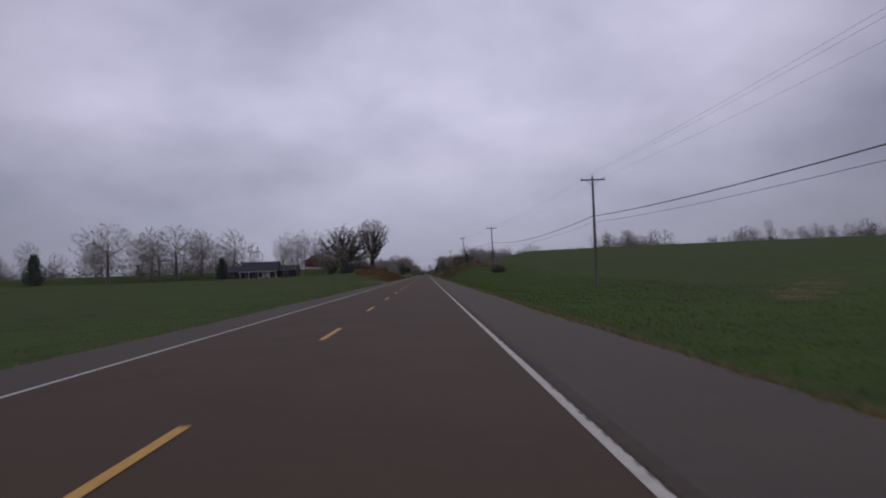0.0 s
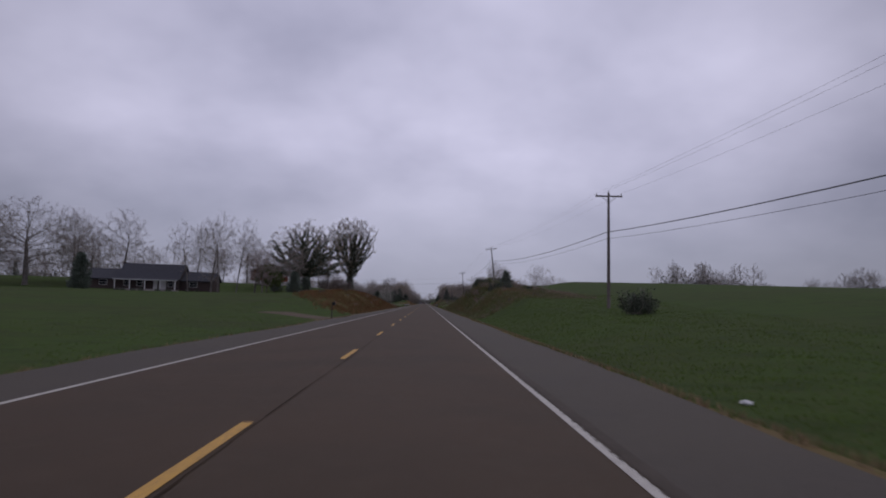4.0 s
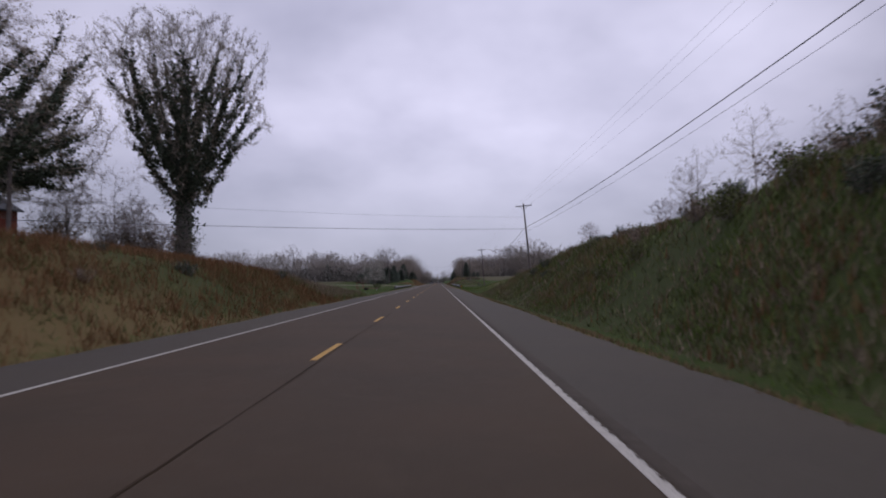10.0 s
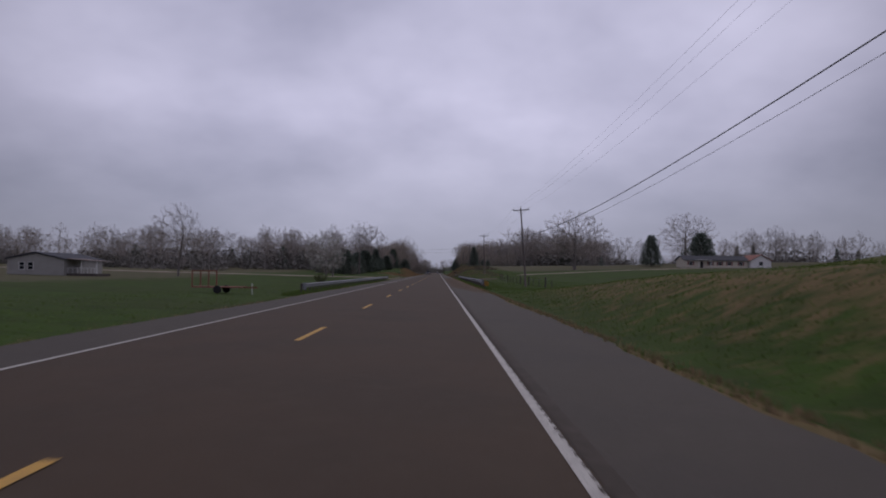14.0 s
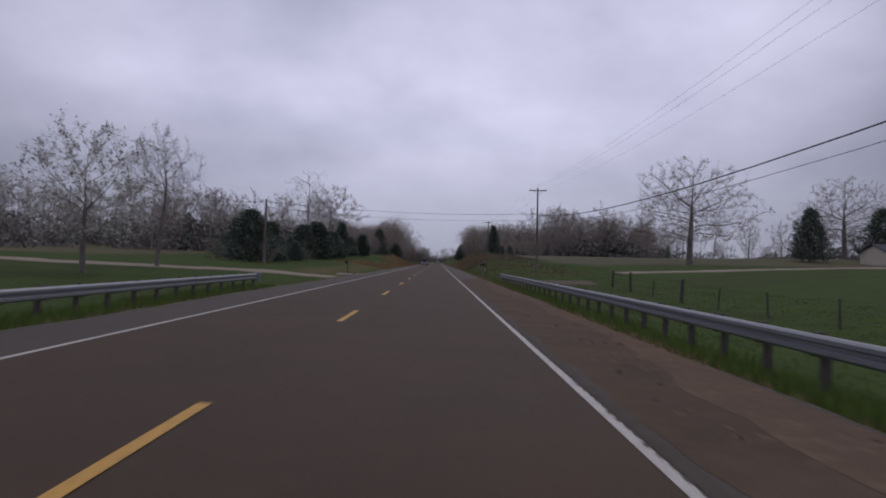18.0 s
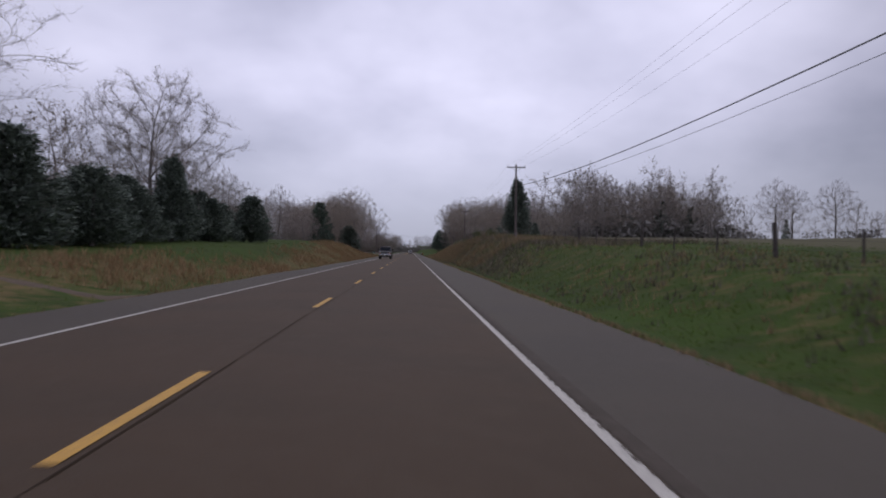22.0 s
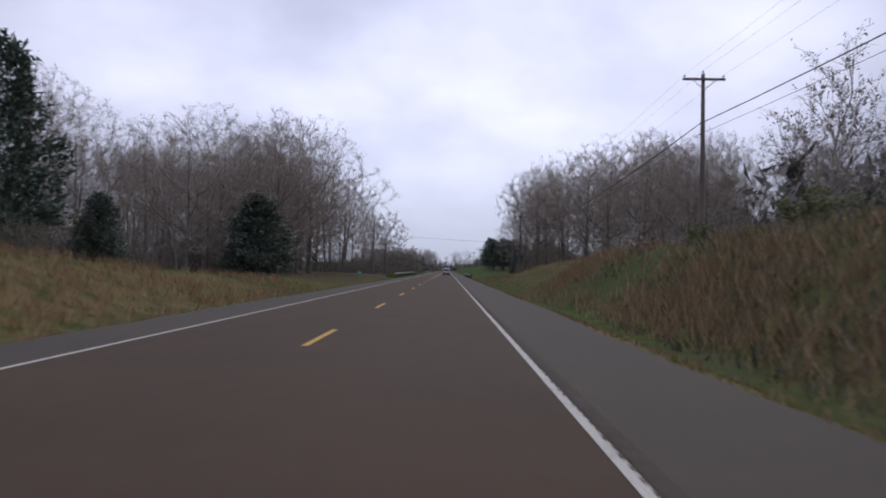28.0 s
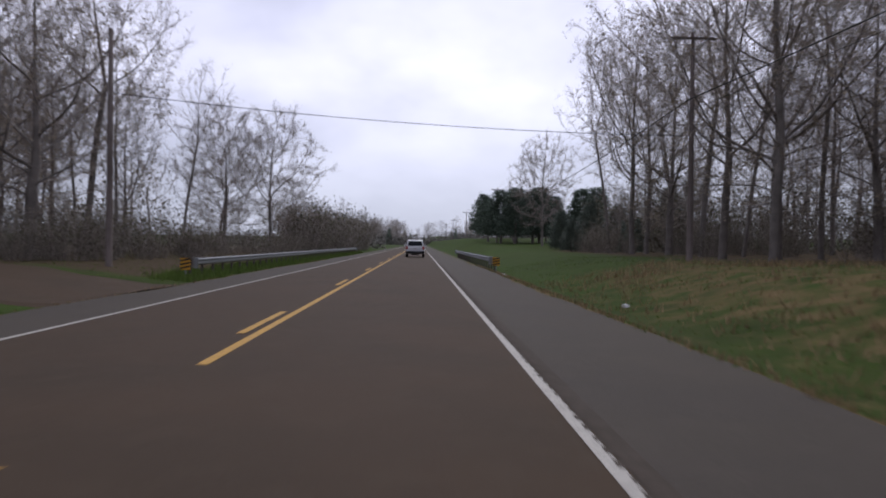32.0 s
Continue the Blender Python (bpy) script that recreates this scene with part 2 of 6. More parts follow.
MAT["thicket_leaf"] = material("thicket_leaves", (0.15, 0.138, 0.10), 0.9, island=0.4, spec=0.1)
MAT["dead_leaf"] = material("dead_leaves", (0.265, 0.205, 0.15), 0.9, island=0.45, spec=0.1)
MAT["grass"] = material("grass_blades", (0.115, 0.17, 0.037), 0.8, island=0.35, spec=0.2)
MAT["dry_grass"] = material("dry_grass_blades", (0.30, 0.20, 0.11), 0.9, island=0.4, spec=0.1)
MAT["tan_grass"] = material("tan_grass_blades", (0.285, 0.208, 0.12), 0.9, island=0.45, spec=0.1)
MAT["rust_grass"] = material("rust_grass_blades", (0.21, 0.115, 0.058), 0.9, island=0.5, spec=0.1)
MAT["soil"] = material("spilled_soil", (0.125, 0.084, 0.056), 0.95, spots=[(0.8, 0.42, 0.7, (0.10, 0.07, 0.052), 0.8), (4.0, 0.5, 0.75, (0.21, 0.15, 0.10), 0.5), (40.0, 0.5, 0.7, (0.08, 0.055, 0.04), 0.5)], bump=0.5, bump_scale=25.0, spec=0.1)
MAT["dusty_asphalt"] = material("dusty_asphalt", (0.104, 0.074, 0.051), 0.95, spots=[(0.5, 0.4, 0.7, (0.068, 0.05, 0.036), 0.8), (3.0, 0.45, 0.7, (0.115, 0.082, 0.056), 0.7), (45.0, 0.5, 0.7, (0.06, 0.044, 0.032), 0.5)], bump=0.4, bump_scale=60.0, spec=0.1)
MAT["pole_wood"] = material("weathered_pole_wood", (0.15, 0.125, 0.115), 0.95, spots=[(2.0, 0.4, 0.7, (0.09, 0.075, 0.068), 0.7), (25.0, 0.5, 0.7, (0.2, 0.17, 0.155), 0.5)], bump=0.4, bump_scale=15.0, spec=0.1)
MAT["cable"] = material("black_cable", (0.03, 0.03, 0.034), 0.6)
MAT["wire"] = material("grey_wire", (0.20, 0.20, 0.22), 0.5, metal=0.6)
MAT["insulator"] = material("grey_porcelain", (0.32, 0.32, 0.34), 0.3)
MAT["galvanised"] = material("galvanised_steel", (0.245, 0.255, 0.27), 0.5, metal=0.55, spots=[(1.2, 0.4, 0.7, (0.20, 0.21, 0.225), 0.7), (15.0, 0.5, 0.75, (0.36, 0.37, 0.39), 0.4)])
MAT["post_wood"] = material("old_post_wood", (0.10, 0.085, 0.078), 0.95, spots=[(6.0, 0.4, 0.7, (0.05, 0.042, 0.04), 0.7)])
MAT["roof"] = material("dark_shingles", (0.055, 0.057, 0.070), 0.9, spots=[(2.0, 0.4, 0.7, (0.04, 0.04, 0.05), 0.7), (9.0, 0.5, 0.7, (0.075, 0.075, 0.085), 0.5)], bump=0.4, bump_scale=8.0)
MAT["brick"] = material("brown_brick_wall", (0.085, 0.062, 0.058), 0.9, spots=[(8.0, 0.4, 0.7, (0.06, 0.045, 0.042), 0.8)])
MAT["white_paint"] = material("white_paint", (0.74, 0.73, 0.72), 0.6, spots=[(2.0, 0.5, 0.75, (0.6, 0.58, 0.56), 0.5)])
MAT["siding"] = material("beige_siding", (0.33, 0.32, 0.30), 0.8, spots=[(1.0, 0.45, 0.7, (0.27, 0.26, 0.24), 0.6)])
MAT["cream"] = material("cream_wall", (0.60, 0.55, 0.46), 0.8, spots=[(1.0, 0.45, 0.7, (0.5, 0.45, 0.38), 0.6)])
MAT["barn_red"] = material("barn_red_boards", (0.22, 0.055, 0.035), 0.9, spots=[(1.2, 0.4, 0.7, (0.13, 0.04, 0.03), 0.7)])
MAT["tin"] = material("rusty_tin_roof", (0.20, 0.17, 0.16), 0.6, metal=0.3, spots=[(1.0, 0.4, 0.7, (0.17, 0.09, 0.06), 0.7)])
MAT["rust_red"] = material("rust_red_roof", (0.25, 0.10, 0.075), 0.8, spots=[(1.5, 0.4, 0.7, (0.17, 0.075, 0.06), 0.7)])
MAT["dark"] = material("dark_opening", (0.018, 0.018, 0.02), 0.9)
MAT["glass"] = material("window_glass", (0.012, 0.015, 0.019), 0.12, spec=0.12)
MAT["shutter"] = material("red_brown_shutter", (0.20, 0.06, 0.05), 0.8)
MAT["black_paint"] = material("black_paint", (0.02, 0.02, 0.022), 0.5)
MAT["maroon"] = material("dark_car_paint", (0.018, 0.016, 0.026), 0.3, spots=[(1.5, 0.45, 0.7, (0.03, 0.016, 0.022), 0.5)], spec=0.12)
MAT["car_white"] = material("white_car_paint", (0.62, 0.63, 0.66), 0.3, spots=[(1.0, 0.5, 0.8, (0.5, 0.5, 0.5), 0.4)], spec=0.5)
MAT["chrome"] = material("chrome", (0.62, 0.63, 0.66), 0.12, metal=1.0)
MAT["rubber"] = material("tyre_rubber", (0.022, 0.022, 0.024), 0.85)
MAT["headlight"] = material("headlight_glass", (0.5, 0.5, 0.5), 0.15, spec=0.7)
MAT["amber"] = material("amber_lens", (0.45, 0.13, 0.02), 0.3)
MAT["tail_red"] = material("red_lens", (0.35, 0.02, 0.02), 0.25)
MAT["plate"] = material("number_plate", (0.5, 0.5, 0.5), 0.5)
MAT["marker_yellow"] = material("yellow_marker_sheet", (0.55, 0.28, 0.03), 0.5)
MAT["sign_green"] = material("pale_green_sign", (0.16, 0.36, 0.33), 0.5, spots=[(5.0, 0.4, 0.7, (0.12, 0.28, 0.27), 0.6)])
MAT["litter"] = material("white_litter", (0.65, 0.65, 0.66), 0.7)
MAT["concrete"] = material("pale_stone", (0.42, 0.38, 0.36), 0.95, spots=[(3.0, 0.4, 0.7, (0.3, 0.26, 0.24), 0.7)])


# ---- mesh helpers ----
class Shell:
    """Vertices and faces of a mesh that is being gathered."""

    def __init__(self):
        self.v, self.f, self.m = [], [], []

    def tube(self, pts, radii, sides, slot=0, cap=False):
        n0 = len(self.v)
        for i, p in enumerate(pts):
            d = (pts[min(i + 1, len(pts) - 1)] - pts[max(i - 1, 0)])
            d = d.normalized() if d.length > 1e-9 else Vector((0, 0, 1))
            a = d.cross(Vector((0.31, 0.95, 0.05)) if abs(d.x) > 0.9 else Vector((1, 0, 0)))
            a.normalize()
            b = d.cross(a)
            for k in range(sides):
                w = 2 * math.pi * k / sides
                self.v.append(p + (a * math.cos(w) + b * math.sin(w)) * radii[i])
        for i in range(len(pts) - 1):
            for k in range(sides):
                q = n0 + i * sides
                self.f.append((q + k, q + (k + 1) % sides, q + sides + (k + 1) % sides, q + sides + k))
                self.m.append(slot)
        if cap:
            for row in (0, len(pts) - 1):
                self.f.append(tuple(n0 + row * sides + k for k in range(sides)))
                self.m.append(slot)

    def tri(self, a, b, c, slot=0):
        n = len(self.v)
        self.v += [a, b, c]
        self.f.append((n, n + 1, n + 2))
        self.m.append(slot)

    def quad(self, a, b, c, d, slot=0):
        n = len(self.v)
        self.v += [a, b, c, d]
        self.f.append((n, n + 1, n + 2, n + 3))
        self.m.append(slot)

    def box(self, x0, y0, z0, x1, y1, z1, slot=0):
        n = len(self.v)
        self.v += [Vector((x, y, z)) for z in (z0, z1) for y in (y0, y1) for x in (x0, x1)]
        for q in ((0, 2, 3, 1), (4, 5, 7, 6), (0, 1, 5, 4), (2, 6, 7, 3), (0, 4, 6, 2), (1, 3, 7, 5)):
            self.f.append(tuple(n + i for i in q))
            self.m.append(slot)

    def prism(self, outline, y0, y1, slot=0):
        """An outline of (x, z) pairs drawn out from y0 to y1."""
        n, k = len(self.v), len(outline)
        self.v += [Vector((x, y, z)) for y in (y0, y1) for x, z in outline]
        self.f.append(tuple(n + i for i in range(k)))
        self.f.append(tuple(n + k + i for i in reversed(range(k))))
        self.m += [slot] * 2
        for i in range(k):
            j = (i + 1) % k
            self.f.append((n + i, n + k + i, n + k + j, n + j))
            self.m.append(slot)

    def mesh(self, name, mats, smooth=False):
        me = bpy.data.meshes.new(name)
        me.from_pydata(self.v, [], self.f)
        for m in mats:
            me.materials.append(MAT[m])
        if len(mats) > 1:
            me.polygons.foreach_set("material_index", self.m)
        if smooth:
            me.polygons.foreach_set("use_smooth", [True] * len(self.f))
        me.update()
        return me


def part(name, shell, mats, parent, label="", smooth=False, bevel=0.0, at=None):
    me = shell.mesh(name, [mats] if isinstance(mats, str) else mats, smooth) if isinstance(shell, Shell) else shell
    if bevel:
        bm = bmesh.new()
        bm.from_mesh(me)
        bmesh.ops.recalc_face_normals(bm, faces=bm.faces)
        bmesh.ops.bevel(bm, geom=bm.edges[:], offset=bevel, segments=2, affect="EDGES", profile=0.5)
        bm.to_mesh(me)
        bm.free()
    ob = new(name, me)
    ob.parent = parent
    if at is not None:
        ob.matrix_basis = at
    return tagged(ob, label=label) if label else ob


def cloud_mesh(name, verts, tris, mats, slots=None):
    """A mesh from arrays of triangles."""
    me = bpy.data.meshes.new(name)
    me.vertices.add(len(verts))
    me.vertices.foreach_set("co", np.asarray(verts, np.float32).ravel())
    me.loops.add(len(tris) * 3)
    me.loops.foreach_set("vertex_index", np.asarray(tris, np.int32).ravel())
    me.polygons.add(len(tris))
    me.polygons.foreach_set("loop_start", np.arange(0, len(tris) * 3, 3, dtype=np.int32))
    for m in mats:
        me.materials.append(MAT[m])
    if slots is not None:
        me.polygons.foreach_set("material_index", np.asarray(slots, np.int32))
    me.update()
    me.validate()
    return me


# ---- the lie of the land ----
RIGHT = [(-80, -0.5), (70, -0.7), (130, -0.1), (165, 0.9), (185, 1.9), (205, 2.8), (225, 3.7), (245, 4.6), (262, 5.6), (280, 5.5), (295, 4.6), (310, 4.0),
         (330, 4.2), (348, 3.3), (365, 2.35), (378, 1.95), (395, 1.75), (413, 1.3), (440, 0.1), (470, -0.8), (530, -0.8), (560, -0.2), (590, 0.6), (618, 1.1),
         (645, 2.0), (670, 2.5), (690, 3.2), (705, 3.9), (725, 4.0), (750, 3.6), (795, 2.8), (815, 2.6), (835, 2.4), (850, 2.1), (865, 1.3), (880, 0.8), (900, 0.5),
         (960, 0.5), (1000, 1.4), (1060, 2.8), (1400, 3.0)]
LEFT = [(-80, -0.7), (100, -0.7), (160, -0.4), (190, 0.2), (212, 1.0), (225, 1.8), (236, 2.6), (250, 3.0), (270, 3.2), (300, 3.0), (315, 2.6), (335, 2.4), (348, 1.4),
        (360, 0.6), (380, 0.3), (420, -0.4), (460, -0.8), (520, -0.7), (545, -0.2), (560, 0.1), (600, 0.1), (640, 0.7), (670, 1.6), (695, 1.8), (715, 2.3), (735, 2.8), (758, 2.7),
        (775, 1.9), (795, 1.1), (818, 0.3), (850, 0.2), (1400, 0.0)]
# beyond the crest: rise a metre of distance, and the height at which the rise ends
RIGHT_RISE = [(-80, 0.02, 1), (230, 0.02, 1), (380, 0.02, 3), (420, 0.03, 6), (560, 0.05, 2.5), (625, 0.05, 3), (650, 0.05, 6), (700, 0.02, 2), (860, 0.02, 2), (1400, 0.01, 1)]
LEFT_RISE = [(-80, 0.03, 1.5), (200, 0.03, 0.5), (235, 0.05, -0.6), (255, 0.06, -1.6), (280, 0.06, -1.4), (296, 0.08, 1.6), (310, 0.16, 2.6), (340, 0.16, 2.4), (365, 0.04, 1.2), (420, 0.015, 2), (560, 0.02, 3), (700, 0.01, 1),
             (1400, 0.01, 1)]


def smooth_table(table, column, y):
    """The table's column along y, rounded off at its stations."""
    a = np.array(table, float)
    return sum(np.interp(y + d, a[:, 0], a[:, column]) for d in (-8, -4, 0, 4, 8)) / 5


def ground_heights(x, y):
    x, y = np.asarray(x, float), np.asarray(y, float)
    z = np.empty(np.broadcast(x, y).shape)
    x, y = np.broadcast_to(x, z.shape), np.broadcast_to(y, z.shape)
    for side, table, rises, edge in ((1, RIGHT, RIGHT_RISE, 6.35), (-1, LEFT, LEFT_RISE, 5.6)):
        d = np.where(side > 0, x, -x)
        crest, rise, cap = smooth_table(table, 1, y), smooth_table(rises, 1, y), smooth_table(rises, 2, y)
        u = np.clip((d - edge - 1.2) / (14.3 - edge - 1.2), 0, 1)
        bank = (crest + 0.35) * (u * u * (3 - 2 * u)) - 0.35 * np.clip((d - edge) / 1.2, 0, 1)
        far = np.maximum(d - 14.3, 0)
        h = -0.2 + bank + 0.2 * u + cap * np.tanh(rise * far / (np.abs(cap) + 0.02))
        h = np.where(d < edge, -0.32, h)
        if side > 0:
            # the green hill field that swells up behind the first right bank
            hill = 12.2 * np.clip((y + 0.3 * d - 30) / 400, 0, 1) ** 1.34 * (1 - np.clip((y - 395) / 55, 0, 1))
            w = np.clip((d - 14.3) / 48, 0, 1)
            h = h + np.maximum(hill - h, 0) * w * w * (3 - 2 * w)
        z = np.where(d >= 0, h, z) if side > 0 else np.where(d > 0, h, z)
    bumps = 0.03 * np.sin(x * 0.9 + 1.3 * np.sin(y * 0.31)) * np.sin(y * 0.53 + x * 0.2) + 0.02 * np.sin(x * 2.3 + y * 1.1) * np.sin(y * 1.7 - x)
    z = z + 7.0 * np.clip((y - 1545) / 160, 0, 1)
    return z + np.where(np.abs(x) > 7.5, bumps, 0) * np.clip((np.abs(x) - 7.5) / 3, 0, 1)


def ground_z(x, y):
    return float(ground_heights(x, y))


def wobble(x, y, s):
    return np.sin(x * 0.7 / s + 1.7 * np.sin(y * 0.23 / s)) * np.sin(y * 0.61 / s + 0.8 * np.sin(x * 0.4 / s))


def soft_step(a, lo, hi):
    return np.clip((a - lo) / (hi - lo), 0, 1)


def band(a, lo, hi, soft):
    return soft_step(a, lo - soft, lo + soft) * (1 - soft_step(a, hi - soft, hi + soft))


def zones(x, y):
    """How far each kind of cover holds at a place, 0 to 1."""
    d = np.abs(x)
    l, r = x < 0, x > 0
    dry = np.where(l, (0.5 + 0.4 * soft_step(y, 255, 300)) * band(y, 198, 338, 8) * band(d, 7, 10.5 + np.clip((y - 195) * 0.25, 0, 12), 1.5), 0)
    dry = np.maximum(dry, np.where(l, 0.56 * band(y, 628, 812, 12) * band(d, 6.5, 10.5 + np.clip((y - 660) * 0.06, 0, 3.2), 1.5), 0))
    dry = np.maximum(dry, np.where(l, 0.5 * band(y, 812, 880, 8) * band(d, 6.5, 14, 2), 0))
    dry = np.maximum(dry, np.where(r, (0.36 + 0.42 * soft_step(y, 712, 745)) * band(y + 4 * np.sin(d * 1.3), 672, 792, 14) * band(d, 8.0, 12.5, 1.5), 0))
    dry = np.maximum(dry, np.where(r, 0.5 * band(y, 800, 905, 10) * band(d, 7.5, 19, 3), 0))
    dry = np.maximum(dry, np.where(r, 0.55 * band(y, 372, 446, 10) * band(d, 8, 30, 4), 0))
    dry = np.maximum(dry, 0.8 * band(d, 6.2, 6.9, 0.4))
    dry = np.maximum(dry, np.where(r, 0.36 * band(y, 560, 690, 20) * band(d, 7.5, 22, 3), 0))
    dry = np.maximum(dry, np.where(l, 0.5 * band(y, 552, 645, 8) * band(d, 6.5, 15, 3), 0))
    brush = np.where(r, band(y, 195, 366, 14) * band(d, 8.0, 24, 1), 0)
    brush = np.maximum(brush, np.where(l, 0.85 * band(y, 298, 366, 10) * band(d, 7.5, 18, 1), 0))
    brush = np.maximum(brush, np.where(r, np.where(y < 695, 0.75, 1.0) * band(y + 7 * np.sin(d * 0.9), 655, 790, 14) * (0.6 * band(d, 7.3, 11, 0.5) + 0.9 * band(d, 11, 30, 2)), 0))
    dirt = np.where(r, band(y, 440, 556, 6) * band(d, 5.8, 6.6, 0.4), 0)
    dirt = np.maximum(dirt, np.where(r, 0.5 * band(y - 1.6 * (d - 20), 27, 38, 6) * band(d, 17, 34, 3), 0))
    dirt = np.maximum(dirt, np.where(l, 0.6 * band(y, 168, 186, 4) * band(d, 5, 9, 1.5), 0))
    field = np.where(l, band(y, 560, 700, 20) * band(d, 45, 400, 10), 0)
    field = np.maximum(field, np.where(l, band(y, 440, 600, 20) * band(d, 40, 400, 10) * 0.7, 0))
    field = np.maximum(field, np.where(r, band(y, 585, 760, 15) * band(d, 24, 300, 8) * soft_step(y + 0.25 * d, 600, 640), 0))
    floor = np.where(l, band(y, 800, 1000, 10) * band(d, 16, 90, 3), 0)
    floor = np.maximum(floor, np.where(l, band(y, 897, 1010, 3) * band(d, 9, 90, 1), 0))
    floor = np.maximum(floor, np.where(l, 0.75 * band(y, 826, 884, 8) * band(d, 8.5, 90, 2), 0))
    floor = np.maximum(floor, np.where(r, band(y, 815, 960, 10) * band(d, 23 - 5 * soft_step(y, 850, 900), 90, 3), 0))
    return dry, brush, dirt, field, floor


# one sheet of ground out to the horizon
xs = np.concatenate([-np.geomspace(2600, 60, 22), np.arange(-56, -24, 4), np.arange(-24, -5.9, 0.75), [-5.5, -5.0, 0, 5.8, 6.25], np.arange(6.6, 24, 0.75), np.arange(24, 60, 4), np.geomspace(60, 2600, 22)])
ys = np.concatenate([np.linspace(-700, -60, 12), np.arange(-50, 1010, 2.5), np.arange(1015, 1400, 12), np.geomspace(1410, 4600, 22)])
GX, GY = np.meshgrid(xs, ys)
GZ = ground_heights(GX, GY)
nx, ny = len(xs), len(ys)
me = bpy.data.meshes.new("ground")
quads = [(j * nx + i, j * nx + i + 1, (j + 1) * nx + i + 1, (j + 1) * nx + i) for j in range(ny - 1) for i in range(nx - 1)]
me.from_pydata(np.stack([GX, GY, GZ], -1).reshape(-1, 3).tolist(), [], quads)
for layer, values in zip(("dry", "brush", "dirt", "field", "floor"), zones(GX, GY)):
    me.attributes.new(layer, "FLOAT", "POINT").data.foreach_set("value", np.ascontiguousarray(values, np.float32).ravel())
me.materials.append(MAT["ground"])
me.polygons.foreach_set("use_smooth", [True] * len(me.polygons))
ground = tagged(new("ground", me), "green spring grass with dry tan patches and banks", "ground", kind="structure")


# ---- the road ----
CROWN, Y0, Y1 = 0.03, -70.0, 1490.0


def road_z(x):
    return -CROWN * min(abs(x), 3.66) - 0.035 * max(abs(x) - 3.66, 0)


def strip(x0, x1, y0, y1, dz, step=40.0):
    s = Shell()
    n = max(1, int((y1 - y0) / step))
    cols = [x0, x1] if x0 * x1 >= 0 else [x0, 0.0, x1]
    for i in range(n):
        a, b = y0 + (y1 - y0) * i / n, y0 + (y1 - y0) * (i + 1) / n
        for c, d in zip(cols, cols[1:]):
            s.quad(Vector((c, a, road_z(c) + dz)), Vector((d, a, road_z(d) + dz)), Vector((d, b, road_z(d) + dz)), Vector((c, b, road_z(c) + dz)))
    return s


def ragged_shoulder(inner, outer, seed):
    """A shoulder whose outer edge crumbles unevenly into the verge."""
    s, rng = Shell(), random.Random(seed)
    y, side = Y0, 1 if outer > 0 else -1
    edge = outer
    while y < 1000:
        y2, e2 = y + 1.6, outer + side * (0.13 * math.sin(y * 0.21) + rng.uniform(-0.09, 0.09))
        q = [Vector((inner, y, road_z(inner))), Vector((edge, y, road_z(edge))), Vector((e2, y2, road_z(e2))), Vector((inner, y2, road_z(inner)))]
        low = [Vector((edge, y, road_z(edge) - 0.3)), Vector((e2, y2, road_z(e2) - 0.3))]
        s.quad(*(q if side > 0 else q[::-1]))
        s.quad(*((q[1], low[0], low[1], q[2]) if side > 0 else (q[2], low[1], low[0], q[1])))
        y, edge = y2, e2
    s.quad(Vector((inner, y, road_z(inner))), Vector((edge, y, road_z(edge))), Vector((edge, Y1, road_z(edge))), Vector((inner, Y1, road_z(inner))))
    return s


road = tagged(new("road", strip(-3.45, 3.75, Y0, Y1, 0.0).mesh("road", ["lane"])), "reddish-brown worn asphalt of a two-lane highway", "road", kind="structure")
part("shoulder", ragged_shoulder(3.75, 6.35, 1), "shoulder", road, "grey paved shoulder")
part("shoulder", ragged_shoulder(-3.45, -5.6, 2), "shoulder", road, "grey paved shoulder")
part("edge_line", strip(3.605, 3.725, Y0, Y1, 0.005), "white_line", road, "worn white edge line")
part("edge_line", strip(-3.43, -3.32, Y0, Y1, 0.005), "white_line", road, "worn white edge line")
part("rumble_strip", strip(3.755, 3.92, Y0, 1000, 0.004), "grit", road, "dark gritty strip beside the edge line")
notch, rng = Shell(), random.Random(12)
y = -4.0
while y < 905:
    w, n_ = rng.uniform(0.015, 0.04), rng.uniform(0.12, 0.2)
    notch.quad(*[Vector((x, yy, road_z(x) + 0.0075)) for x, yy in ((3.728 - w, y), (3.80, y), (3.80, y + n_), (3.728 - w, y + n_))])
    y += 0.32
tagged(part("rumble_notches", notch, "grit", road, "worn notches along the edge line"), kind="stuff")
seam = Shell()
for a, b in ((70, 140), (225, 300), (585, 735), (840, 860)):
    y = a
    while y < b:
        w, o = 0.010 + 0.006 * math.sin(y), 0.11 + 0.02 * math.sin(y * 0.37)
        seam.quad(Vector((o - w, y, 0.0025)), Vector((o + w, y, 0.0025)), Vector((o + w, y + 1.5, 0.0025)), Vector((o - w, y + 1.5, 0.0025)))
        y += 1.5
part("tar_seam", seam, "tar", road, "dark tar seam along the centre")
crack = Shell()
y = 640.0
while y < 700:
    o = 1.72 + 0.05 * math.sin(y * 0.8) + 0.03 * math.sin(y * 2.1)
    o2 = 1.72 + 0.05 * math.sin((y + 1) * 0.8) + 0.03 * math.sin((y + 1) * 2.1)
    crack.quad(Vector((o - 0.007, y, road_z(o) + 0.003)), Vector((o + 0.007, y, road_z(o) + 0.003)), Vector((o2 + 0.007, y + 1, road_z(o2) + 0.003)), Vector((o2 - 0.007, y + 1, road_z(o2) + 0.003)))
    y += 1
part("tar_seam", crack, "tar", road)
film = Shell()


